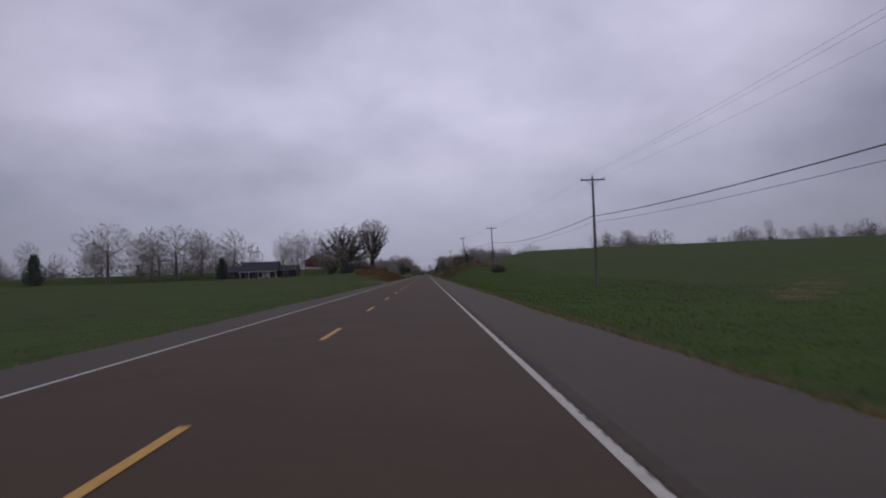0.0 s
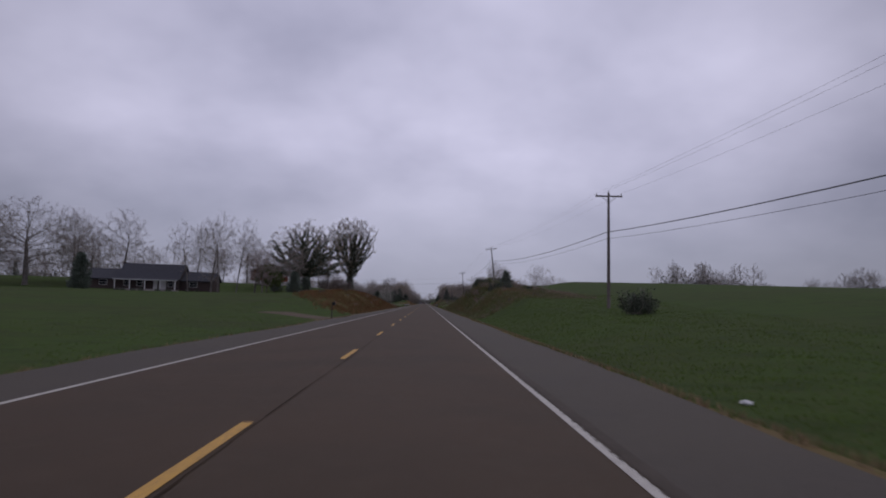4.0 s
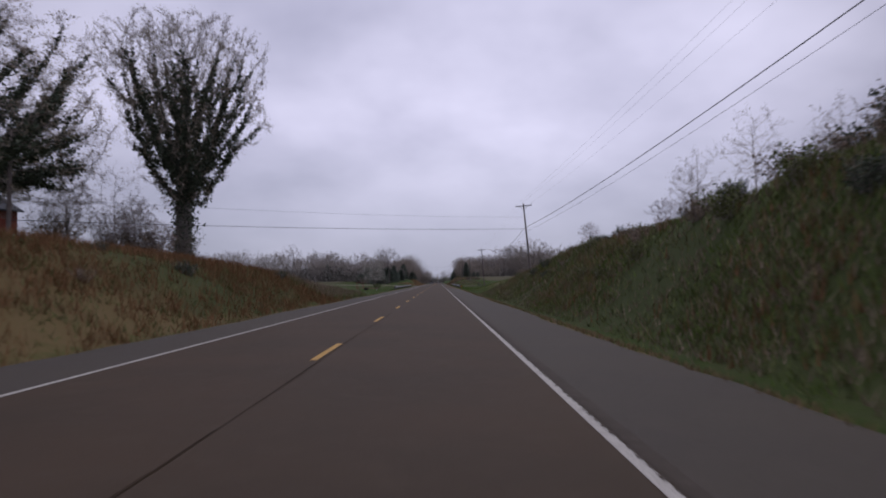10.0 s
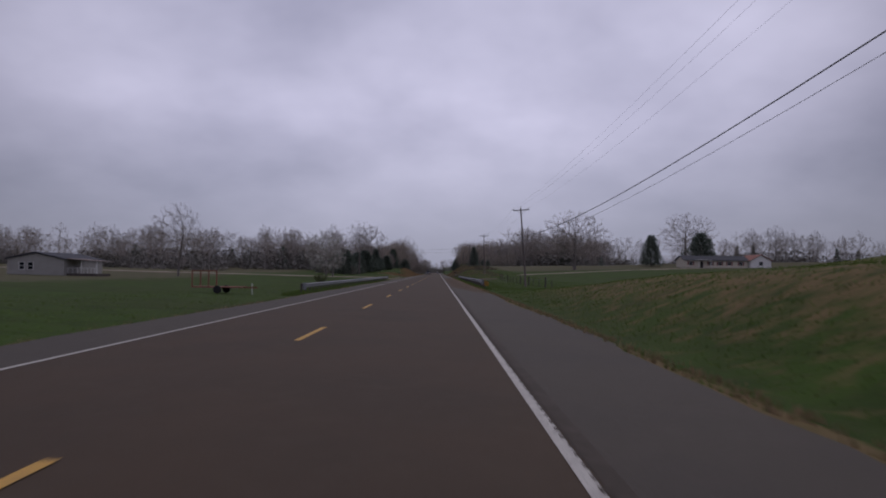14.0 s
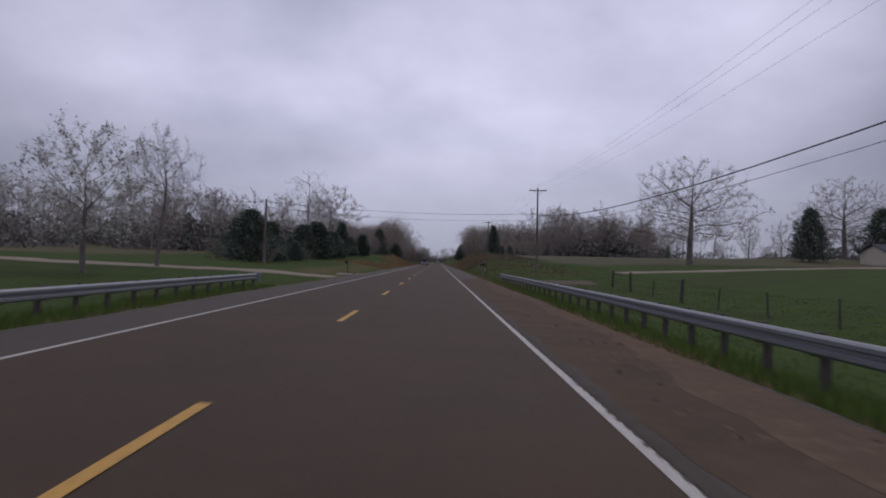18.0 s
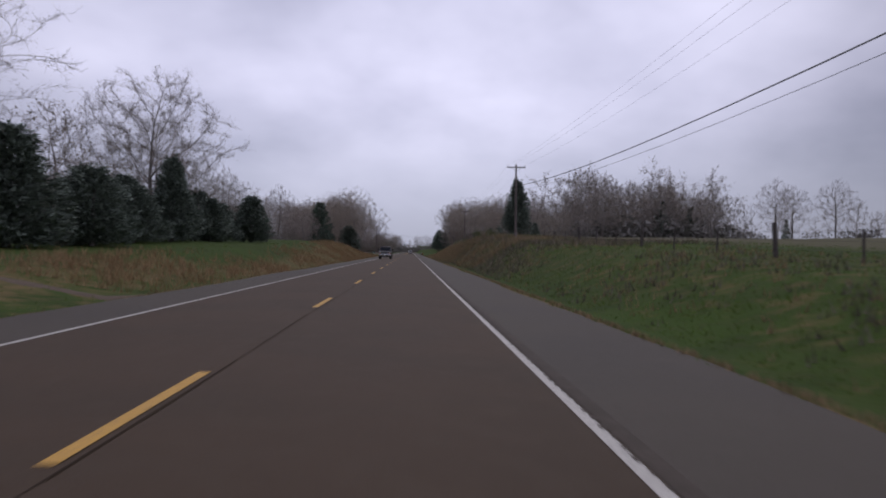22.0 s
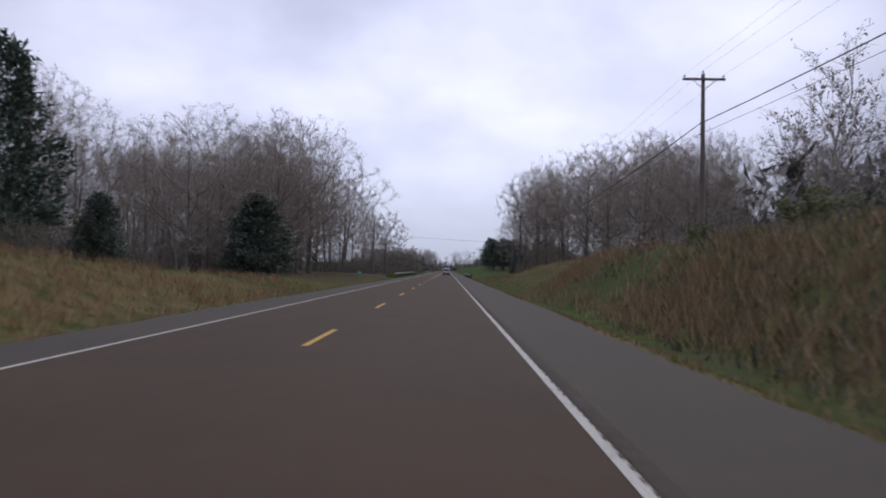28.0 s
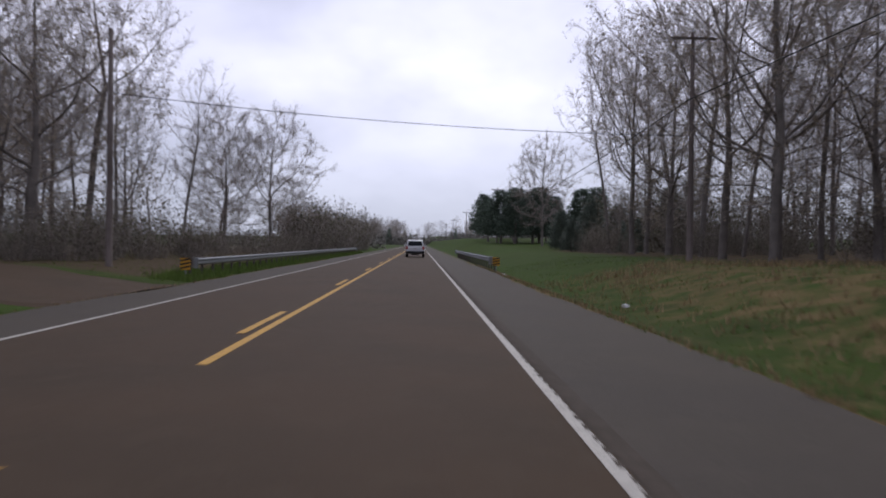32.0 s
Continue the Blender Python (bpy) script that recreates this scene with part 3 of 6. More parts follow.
def dust_edge(y):
    return 3.94 + 1.9 * max(0.0, (448 - y) / 18, (y - 545) / 11) + 0.07 * math.sin(y * 1.3) + 0.05 * math.sin(y * 3.1)


for k in range(252):
    y = 430 + 0.5 * k
    film.quad(*[Vector((x, yy, road_z(x) + 0.003)) for x, yy in ((dust_edge(y), y), (6.32, y), (6.32, y + 0.5), (dust_edge(y + 0.5), y + 0.5))])
part("soil_film", film, "dusty_asphalt", road, "brown dust over the shoulder")
spill, rng = Shell(), random.Random(77)
y, inner = 436.0, 6.2
while y < 552:
    deep = 1.25 * min(1.0, (y - 436) / 25, (552 - y) / 22) * (0.62 + 0.22 * math.sin(y * 0.17) + 0.14 * math.sin(y * 0.41 + 1))
    inner2 = 6.28 - max(0.02, deep + rng.uniform(-0.12, 0.12))
    q = [Vector((inner, y, road_z(inner) + 0.006)), Vector((6.3, y, road_z(6.3) + 0.006)), Vector((6.3, y + 0.7, road_z(6.3) + 0.006)), Vector((inner2, y + 0.7, road_z(inner2) + 0.006))]
    spill.quad(*q)
    y, inner = y + 0.7, inner2
for n in range(900):
    y = rng.uniform(440, 537)
    x = 5.9 - 1.5 * rng.random() ** 1.8
    a, b_, r = rng.uniform(0.05, 0.22), rng.uniform(0.02, 0.08), rng.uniform(0, 6.28)
    ring = [Vector((x + b_ * math.cos(k * 1.05 + r) * rng.uniform(0.6, 1.3), y + a * math.sin(k * 1.05 + r) * rng.uniform(0.6, 1.3), 0)) for k in range(6)]
    for q in ring:
        q.z = road_z(q.x) + 0.0048
    n0 = len(spill.v)
    spill.v += ring
    spill.f.append(tuple(n0 + k for k in range(6)))
    spill.m.append(0)
part("soil_spill", spill, "soil", road, "tan soil washed onto the shoulder")
dash = Shell()
dash.quad(Vector((-0.06, 0, 0.006)), Vector((0.06, 0, 0.006)), Vector((0.06, 3.35, 0.006)), Vector((-0.06, 3.35, 0.006)))
dash_mesh = dash.mesh("dash", ["yellow_line"])
for k in range(-5, 84):
    part("dash", dash_mesh, "", road, at=pose(-0.12 if k * 12.19 > 868 else 0, k * 12.19 + (0 if k * 12.19 < 868 else -2.5), 0))
part("centre_line", strip(0.06, 0.18, 872.5, Y1, 0.006), "yellow_line", road, "solid yellow centre line")


# ---- trees ----
def rand_dir(rng):
    while True:
        v = Vector((rng.uniform(-1, 1), rng.uniform(-1, 1), rng.uniform(-1, 1)))
        if 0.05 < v.length < 1:
            return v.normalized()


def limb_path(rng, start, way, length, segs, bend, lift):
    pts, d = [start.copy()], way.normalized()
    for _ in range(segs):
        d = (d + rand_dir(rng) * bend + Vector((0, 0, lift))).normalized()
        pts.append(pts[-1] + d * (length / segs))
    return pts


def along(pts, u):
    k = u * (len(pts) - 1)
    i = min(int(k), len(pts) - 2)
    return pts[i].lerp(pts[i + 1], k - i), (pts[i + 1] - pts[i]).normalized()


def leaf(shell, rng, p, size, slot):
    a, b = rand_dir(rng) * size, rand_dir(rng) * size * 0.7
    shell.tri(p - a * 0.5, p + b, p + a * 0.6, slot)


CROWN_SHAPES = {
    "oval": ((0, 0.35), (0.25, 0.8), (0.5, 1.0), (0.75, 0.86), (0.92, 0.52), (1, 0.12)),
    "vase": ((0, 0.25), (0.25, 0.6), (0.55, 0.95), (0.78, 1.0), (0.93, 0.7), (1, 0.2)),
    "dome": ((0, 0.72), (0.2, 1.0), (0.5, 0.97), (0.75, 0.8), (0.92, 0.48), (1, 0.12)),
    "high": ((0, 0.22), (0.2, 0.5), (0.45, 0.82), (0.7, 1.0), (0.88, 0.76), (1, 0.15)),
}


def grow(seed, h, first, reach, shape, points, step, kill, lead, lean=0.0, rise=0.06, lumps=0.16):
    """The skeleton of a tree that grows from a trunk towards points strewn through the room of its crown.
    lead: how far up the crown the trunk goes on as one stem. Returns places, parents, and how many tips each place carries."""
    g = np.random.default_rng(seed)
    u = g.random(points * 6)
    prof = np.interp(u, *np.array(CROWN_SHAPES[shape]).T)
    keep = g.random(len(u)) < prof ** 2
    u, prof = u[keep][:points], prof[keep][:points]
    az = g.uniform(0, 2 * math.pi, len(u))
    p1, p2 = g.uniform(0, 6.28, 2)
    r = np.sqrt(g.random(len(u))) * prof * reach * (0.88 + lumps * 0.6 * np.sin(2 * az + p1) + lumps * np.sin(3 * az + 6 * u + p2) + lumps * 0.6 * np.sin(5 * az - 9 * u))
    goal = np.stack([r * np.cos(az) + lean * (first + u * (h - first)), r * np.sin(az), first + u * (h - first) * (1 + 0.05 * np.sin(4 * az + p2))], 1)
    top = first + lead * (h - first)
    n = max(3, int((top + 0.3) / step))
    zz = np.linspace(-0.3, top, n + 1)
    sway = np.cumsum(np.cumsum(g.normal(0, 0.035 * step, (n + 1, 2)), 0), 0) * 0.6
    pos = [np.array([lean * z + sx, sy, z]) for z, (sx, sy) in zip(zz, sway)]
    parent = list(range(-1, n))
    kids = [1] * n + [0]
    way = [np.array([0, 0, 1.0])] * (n + 1)
    P = np.array(pos)
    low = P[:, 2] > first * 0.8
    D = np.linalg.norm(goal[:, None] - P[None], axis=2)
    D[:, ~low] = 1e6
    near, dist = D.argmin(1), D.min(1)
    for _ in range(170):
        if not len(goal):
            break
        pull = goal - P[near]
        pull /= np.linalg.norm(pull, axis=1)[:, None] + 1e-9
        acc = np.zeros_like(P)
        np.add.at(acc, near, pull)
        grown = []
        for i in np.unique(near):
            if kids[i] >= 3:
                continue
            d = acc[i] / (np.linalg.norm(acc[i]) + 1e-9) + 1.0 * way[i] + g.normal(0, 0.07, 3) + np.array([0, 0, rise])
            d /= np.linalg.norm(d) + 1e-9
            kids[i] += 1
            kids.append(0)
            parent.append(int(i))
            way.append(d)
            grown.append(P[i] + d * step)
        if not grown:
            break
        n0 = len(P)
        P = np.vstack([P, grown])
        dn = np.linalg.norm(goal[:, None] - P[None, n0:], axis=2)
        j, dm = dn.argmin(1), dn.min(1)
        closer = dm < dist
        near, dist = np.where(closer, n0 + j, near), np.where(closer, dm, dist)
        # goals that a shoot has reached draw no more growth
        live = dist > kill
        goal, near, dist = goal[live], near[live], dist[live]
    parent = np.array(parent)
    tips = np.zeros(len(P))
    has = np.zeros(len(P), bool)
    has[parent[parent >= 0]] = True
    tips[~has] = 1
    for i in range(len(P) - 1, 0, -1):
        tips[parent[i]] += tips[i]
    return P, parent, tips, np.array(way)


def bare_tree(seed, h, first, reach, trunk_r, shape="oval", points=700, step=0.55, lead=0.45, lean=0.0, tip=0.012, twigs=4, twig_len=0.55, thick=0.014, buds=0.5, bud_size=0.1, bud="bud",
              bark="bark", twig="twig", ivy=0, ivy_top=0.8, rise=0.06, lumps=0.16, coarse=False, spurs=3):
    """A deciduous tree with little or no leaf: trunk and limbs, and a crown of branches, twigs and buds. first: the height of the lowest limb."""
    P, parent, tips, way = grow(seed, h, first, reach, shape, points, step, step * 1.25, lead, lean, rise, lumps)
    g = np.random.default_rng(seed + 1)
    power = math.log(trunk_r / tip) / math.log(tips[0])
    rad = tip * tips ** power
    rad *= 1 - 0.35 * np.clip(P[:, 2] / h, 0, 1)
    rad[0] *= 1.35
    best = {}
    for i in range(1, len(P)):
        k = parent[i]
        if k not in best or tips[i] > tips[best[k]]:
            best[k] = i
    wood, crown = Shell(), Shell()
    V = [Vector(p) for p in P]
    for i in range(len(P)):
        if i and best[parent[i]] == i:
            continue
        chain = [i] if i == 0 else [parent[i], i]
        while chain[-1] in best:
            chain.append(best[chain[-1]])
        if len(chain) < 2:
            continue
        radii = [float(rad[j]) for j in chain]
        if i:
            radii[0] = radii[1]
        cut = next((k for k, r in enumerate(radii) if r < 0.05), len(chain) - 1)
        cut = max(cut, 1) if radii[0] > 0.05 else 0
        if cut:
            wood.tube([V[j] for j in chain[:cut + 1]], radii[:cut + 1], 8 if radii[0] > 0.15 else 5)
        if cut < len(chain) - 1:
            thin = chain[cut:]
            if coarse and len(thin) > 3:
                thin = thin[:-1:2] + thin[-1:]
            crown.tube([V[j] for j in thin], [float(rad[j]) if j != chain[0] else radii[0] for j in thin], 3)
    fine = np.nonzero(tips <= 4)[0]
    src = np.repeat(fine, twigs)
    n = len(src)
    q = P[src] - way[src] * (g.random(n) * step)[:, None]
    d = way[src] * 0.8 + g.normal(0, 0.42, (n, 3)) + np.array([0, 0, 0.25])
    d /= np.linalg.norm(d, axis=1)[:, None]
    length = twig_len * g.uniform(0.5, 1.3, n)
    end = q + d * length[:, None]
    if spurs:
        # side shoots along each twig
        k = np.repeat(np.arange(n), spurs)
        sq = q[k] + (end - q)[k] * g.uniform(0.15, 0.95, (len(k), 1))
        sd = d[k] + g.normal(0, 0.6, (len(k), 3)) + np.array([0, 0, 0.15])
        sd /= np.linalg.norm(sd, axis=1)[:, None]
        q, end = np.vstack([q, sq]), np.vstack([end, sq + sd * (length[k] * g.uniform(0.3, 0.65, len(k)))[:, None]])
        n = len(q)
    side = g.normal(size=(n, 3))
    side *= (thick * 0.5 * g.uniform(0.7, 1.3, n) / np.linalg.norm(side, axis=1))[:, None]
    for a, b, c in zip((q - side).tolist(), (q + side).tolist(), end.tolist()):
        crown.tri(Vector(a), Vector(b), Vector(c), 0)
    budded = g.random(n) < buds
    m = int(budded.sum())
    q = q[budded] + (end - q)[budded] * g.uniform(0.3, 1.05, (m, 1)) + g.normal(0, 0.05, (m, 3))
    e1, e2 = g.normal(size=(m, 3)), g.normal(size=(m, 3))
    size = bud_size * g.uniform(0.5, 1.3, (m, 1))
    for a, b, c in zip((q - e1 * size * 0.3).tolist(), (q + e1 * size * 0.3).tolist(), (q + e2 * size * 0.55).tolist()):
        crown.tri(Vector(a), Vector(b), Vector(c), 1)
    if ivy:
        up = P[:, 2] / (ivy_top * h)
        hosts = np.nonzero((tips >= 3) & (up < 1))[0]
        weight = rad[hosts] ** 0.5 * (1.05 - up[hosts]) ** 0.6
        pick = g.choice(hosts, ivy, p=weight / weight.sum())
        loose = (0.05 + 0.22 * (1 - up[pick]) + 0.4 * rad[pick])[:, None]
        q = P[pick] + g.normal(0, 1, (ivy, 3)) * loose - way[pick] * (g.random(ivy) * step)[:, None]
        e1, e2 = g.normal(size=(ivy, 3)), g.normal(size=(ivy, 3))
        for a, b, c in zip((q - e1 * 0.08).tolist(), (q + e1 * 0.08).tolist(), (q + e2 * 0.14).tolist()):
            crown.tri(Vector(a), Vector(b), Vector(c), 2)
    return wood, crown, (bark, [twig, bud, "ivy"])


def cedar_tree(seed, h, width, leaves, mat="cedar", blunt=0.7, gap=0.12):
    """An evergreen of dense dark sprays on short limbs, wider below, ragged at the edge."""
    rng = random.Random(seed)
    wood, crown = Shell(), Shell()
    trunk = limb_path(rng, Vector((0, 0, -0.2)), Vector((0, 0, 1)), h * 0.95, 6, 0.03, 0.1)
    wood.tube(trunk, [0.02 * h * (1.1 - i / 6) + 0.02 for i in range(7)], 6)
    sprays = leaves // 14
    for n in range(sprays):
        u = gap * 0.4 + (1 - gap * 0.4) * (n + rng.random()) / sprays
        u = 1 - (1 - u) ** 0.8
        az = rng.uniform(0, 2 * math.pi)
        wide = width * 0.5 * (1 - u) ** blunt * (0.55 + 0.45 * min(1, u * 6)) * (0.78 + 0.24 * math.sin(3 * az + 7 * u + seed) + 0.22 * math.sin(17 * u + 5 * az + seed))
        depth = 1 - rng.random() ** 2.2 * 0.75
        p = Vector((math.cos(az) * wide * depth, math.sin(az) * wide * depth, u * h))
        way = Vector((math.cos(az), math.sin(az), rng.uniform(0.2, 0.9)))
        for k in range(14):
            size = rng.uniform(0.10, 0.2) * (0.6 + 0.06 * h)
            q = p + rand_dir(rng) * 0.06 * h * rng.random() ** 1.5 + way * rng.uniform(-0.1, 0.4) * (0.5 + 0.06 * h)
            tip = q + (way + rand_dir(rng) * 0.8).normalized() * size * 1.7
            sd = rand_dir(rng) * size * 0.5
            crown.tri(q - sd, q + sd, tip, 0)
    for n in range(10):
        u = 0.12 + 0.07 * n
        q, _ = along(trunk, u)
        az = n * 2.4
        wood.tube(limb_path(rng, q, Vector((math.cos(az), math.sin(az), 0.3)), width * 0.4 * (1 - u), 2, 0.1, 0), [0.03, 0.02, 0.01], 3)
    return wood, crown, ("bark", [mat])


def shrub(seed, h, width, stems, leaves, mat="brush_leaf", twigmat="twig", size=0.13):
    """Many thin stems from the ground with small leaves and seed heads on them."""
    rng = random.Random(seed)
    wood, crown = Shell(), Shell()
    for n in range(stems):
        az, r = rng.uniform(0, 6.28), rng.random() ** 0.6
        base = Vector((math.cos(az), math.sin(az), 0)) * width * 0.25 * r
        path = limb_path(rng, base, Vector((math.cos(az) * r * width / h * 0.5, math.sin(az) * r * width / h * 0.5, 1)), h * rng.uniform(0.6, 1.0), 4, 0.18, 0.02)
        wood.tube(path, [0.022, 0.017, 0.013, 0.009, 0.005], 3)
        for k in range(leaves // stems):
            q, d = along(path, 0.12 + 0.88 * rng.random())
            off = rand_dir(rng) * rng.random() * (0.14 + 0.12 * h)
            if k % 4 == 0:
                sd = rand_dir(rng) * 0.012
                crown.tri(q - sd, q + sd, q + off * 1.6 + Vector((0, 0, 0.1)), 0)
            leaf(crown, rng, q + off, size * rng.uniform(0.6, 1.5), 1)
    return wood, crown, (twigmat, [twigmat, mat])


def plant(name, made, label, category, group=""):
    wood, crown, (bark, mats) = made
    root = tagged(new(name), label, category, group)
    part("trunk" if "shrub" not in name else "stem_clump", wood, bark, root, smooth=True)
    part("crown" if "shrub" not in name else "foliage", crown, mats, root)
    return root


PROTO = {}


def put(kind, x, y, size=1.0, turn=0.0, sink=0.0, name_label="", wide=1.0, z=None):
    """Place a plant of a kind; the first one placed is the pattern itself and the next are copies."""
    base = (ground_z(x, y) if z is None else z) - sink
    m = pose(x, y, base, 0, 0, turn) @ Matrix.Diagonal((size * wide, size * wide, size, 1))
    make = KINDS[kind]
    if kind not in PROTO:
        PROTO[kind] = make()
        PROTO[kind].matrix_basis = m
        ob = PROTO[kind]
    else:
        ob = copy_thing(PROTO[kind], m @ Matrix.Diagonal((1 / PROTO[kind].scale[0], 1 / PROTO[kind].scale[1], 1 / PROTO[kind].scale[2], 1)))
    if name_label:
        tagged(ob, label=name_label)
    return ob


def kind_of(name, label, category, group, builder, *args, **kw):
    return lambda: plant(name, builder(*args, **kw), label, category, group)


KINDS = {
    "ivy_a": kind_of("ivy_tree", "large tree with trunk and limbs wrapped in dark ivy", "tree", "", bare_tree, 11, 18.6, 2.4, 10.0, 0.72, "dome", 2300, 0.5, 0.12, bud="tan_bud", buds=0.7, bud_size=0.1,
                     ivy=46000, ivy_top=0.9, twigs=6, twig_len=0.6, rise=0.12, lumps=0.2, spurs=4, thick=0.013, tip=0.016),
    "ivy_b": kind_of("ivy_tree", "fan-shaped tree with dark ivy on trunk and lower limbs", "tree", "", bare_tree, 23, 21.5, 4.6, 8.4, 0.75, "vase", 2300, 0.5, 0.1, bud="tan_bud", buds=0.7, bud_size=0.1,
                     ivy=34000, ivy_top=0.82, twigs=7, twig_len=0.6, rise=0.15, spurs=4, thick=0.013, tip=0.018),
    "oak": kind_of("oak_tree", "broad spreading oak with bare grey limbs and first buds", "tree", "field trees", bare_tree, 5, 18.5, 3.8, 10.6, 0.55, "dome", 1700, 0.6, 0.4, buds=0.6, bud_size=0.12, twigs=4,
                   twig_len=0.75, thick=0.015, lumps=0.2, spurs=4, tip=0.018),
    "elm": kind_of("bare_tree", "bare rounded tree with fine grey twigs", "tree", "field trees", bare_tree, 8, 14.0, 1.9, 5.0, 0.22, "oval", 900, 0.48, 0.5, buds=0.4, bud_size=0.07, twigs=5, twig_len=0.65, thick=0.014, rise=0.2, spurs=4, tip=0.014),
    "maple": kind_of("maple_tree", "small tree with reddish spring buds", "tree", "field trees", bare_tree, 9, 11.0, 1.6, 4.7, 0.18, "oval", 620, 0.45, 0.4, buds=0.6, bud_size=0.1, bud="pink_bud", twigs=5, twig_len=0.6, thick=0.015,
                     rise=0.15, spurs=4),
    "leafy": kind_of("young_tree", "small tree coming into fresh green leaf", "tree", "lawn trees", bare_tree, 15, 6.4, 1.9, 2.9, 0.12, "dome", 300, 0.34, 0.3, buds=0.9, bud_size=0.26, bud="fresh_leaf", twigs=4, twig_len=0.45),
    "blossom": kind_of("blossom_tree", "small tree in sparse white blossom on the lawn", "tree", "lawn trees", bare_tree, 14, 9.6, 1.9, 5.0, 0.19, "dome", 620, 0.45, 0.3, buds=0.5, bud_size=0.15, bud="blossom", twigs=4,
                       twig_len=0.6, rise=0.15, spurs=4, thick=0.012),
    "tall": kind_of("forest_tree", "tall bare woodland tree with a high crown", "tree", "woodland trees", bare_tree, 31, 24.0, 4.5, 6.0, 0.25, "high", 900, 0.65, 0.4, buds=0.5, bud_size=0.07, twigs=5, twig_len=0.8,
                    thick=0.012, lumps=0.24, rise=0.14, spurs=4, tip=0.016),
    "tall_b": kind_of("forest_tree", "tall woodland tree hazed with tan spring buds", "tree", "woodland trees", bare_tree, 37, 24.0, 3.4, 7.0, 0.25, "high", 1000, 0.65, 0.15, buds=0.75, bud_size=0.11, bud="tan_bud", twigs=5,
                      twig_len=0.8, thick=0.011, lumps=0.24, rise=0.14, spurs=4, tip=0.017),
    "tall_c": kind_of("forest_tree", "slender leaning woodland tree, nearly bare", "tree", "woodland trees", bare_tree, 41, 22.0, 4.2, 4.6, 0.17, "high", 640, 0.62, 0.5, lean=0.12, buds=0.5, bud_size=0.07, twigs=5, twig_len=0.75,
                      thick=0.014, lumps=0.28, spurs=4, tip=0.015),
    "broad": kind_of("forest_tree", "broad rounded tree at the wood's edge hazed with buds", "tree", "woodland trees", bare_tree, 52, 23.0, 2.2, 8.4, 0.31, "oval", 1300, 0.65, 0.2, buds=0.75, bud_size=0.11, bud="tan_bud", twigs=5,
                     twig_len=0.8, thick=0.011, lumps=0.22, rise=0.1, spurs=4, tip=0.018),
    "back": kind_of("forest_tree", "tall bare tree deep in the woods", "tree", "woodland trees", bare_tree, 43, 23.0, 3.0, 6.2, 0.17, "high", 420, 0.9, 0.35, buds=0.5, bud_size=0.15, twigs=3, twig_len=1.35, thick=0.022,
                    coarse=True, rise=0.12, spurs=4),
    "roadside": kind_of("roadside_tree", "spreading bare tree above the guardrail brush", "tree", "woodland trees", bare_tree, 45, 15.5, 2.2, 5.8, 0.19, "oval", 950, 0.5, 0.25, buds=0.5, bud_size=0.07, twigs=8, twig_len=0.7,
                        thick=0.014, spurs=4, tip=0.015),
    "sycamore": kind_of("sycamore_tree", "pale-limbed bare sycamore above the cedars", "tree", "", bare_tree, 47, 19.0, 5.0, 5.4, 0.22, "oval", 420, 0.6, 0.55, bark="pale_bark", twig="pale_bark", buds=0.0, twigs=3, twig_len=0.9,
                        thick=0.024, lumps=0.3, rise=0.15, spurs=2),
    "dead": kind_of("dead_tree", "dead tree with a few broken grey limbs", "tree", "", bare_tree, 53, 15.0, 5.0, 5.5, 0.22, "dome", 30, 0.6, 0.45, buds=0.0, twigs=1, lumps=0.4, spurs=0, tip=0.05),
    "sapling": kind_of("sapling", "thin bare sapling on the bank", "sapling", "bank saplings", bare_tree, 59, 5.0, 0.6, 1.9, 0.045, "oval", 220, 0.26, 0.4, tip=0.006, buds=0.5, bud_size=0.055, twigs=3, twig_len=0.42, thick=0.007, spurs=3),
    "cedar": kind_of("cedar_tree", "dense dark green conical cedar", "tree", "cedars", cedar_tree, 61, 8.0, 5.0, 16000, "cedar", 0.62),
    "cedar_slim": kind_of("cedar_tree", "dense dark green cedar with a pointed top", "tree", "cedars", cedar_tree, 67, 8.6, 4.9, 16000, "cedar", 0.8),
    "cedar_round": kind_of("cedar_tree", "rounded dark evergreen tree", "tree", "cedars", cedar_tree, 71, 8.0, 6.4, 13000, "cedar", 0.58),
    "pine": kind_of("pine_tree", "dark green pine with an uneven crown", "tree", "pines", cedar_tree, 73, 10.0, 6.0, 9000, "pine", 0.5, 0.5),
    "open_cedar": kind_of("cedar_tree", "small open-branched cedar on the bank", "tree", "cedars", cedar_tree, 79, 3.0, 2.6, 2600, "cedar", 0.9),
    "shrub": kind_of("shrub", "dark leafy shrub on the bank", "shrub", "bank shrubs", shrub, 83, 1.8, 2.6, 26, 1400, "brush_leaf"),
    "shrub_dead": kind_of("shrub", "tangled leafless brush with dead leaves", "shrub", "bank shrubs", shrub, 89, 1.7, 2.4, 30, 900, "dead_leaf"),
    "shrub_green": kind_of("shrub", "dark green leafy bush", "shrub", "bank shrubs", shrub, 97, 1.8, 2.4, 24, 1900, "ivy"),
    "shrub_fresh": kind_of("shrub", "fresh green roadside bush", "shrub", "bank shrubs", shrub, 101, 1.5, 2.0, 24, 1500, "fresh_leaf"),
    "undergrowth": kind_of("undergrowth_shrub", "brown-green undergrowth at the wood's edge", "shrub", "wood-edge undergrowth", shrub, 103, 4.2, 4.6, 40, 1500, "thicket_leaf", size=0.12),
}

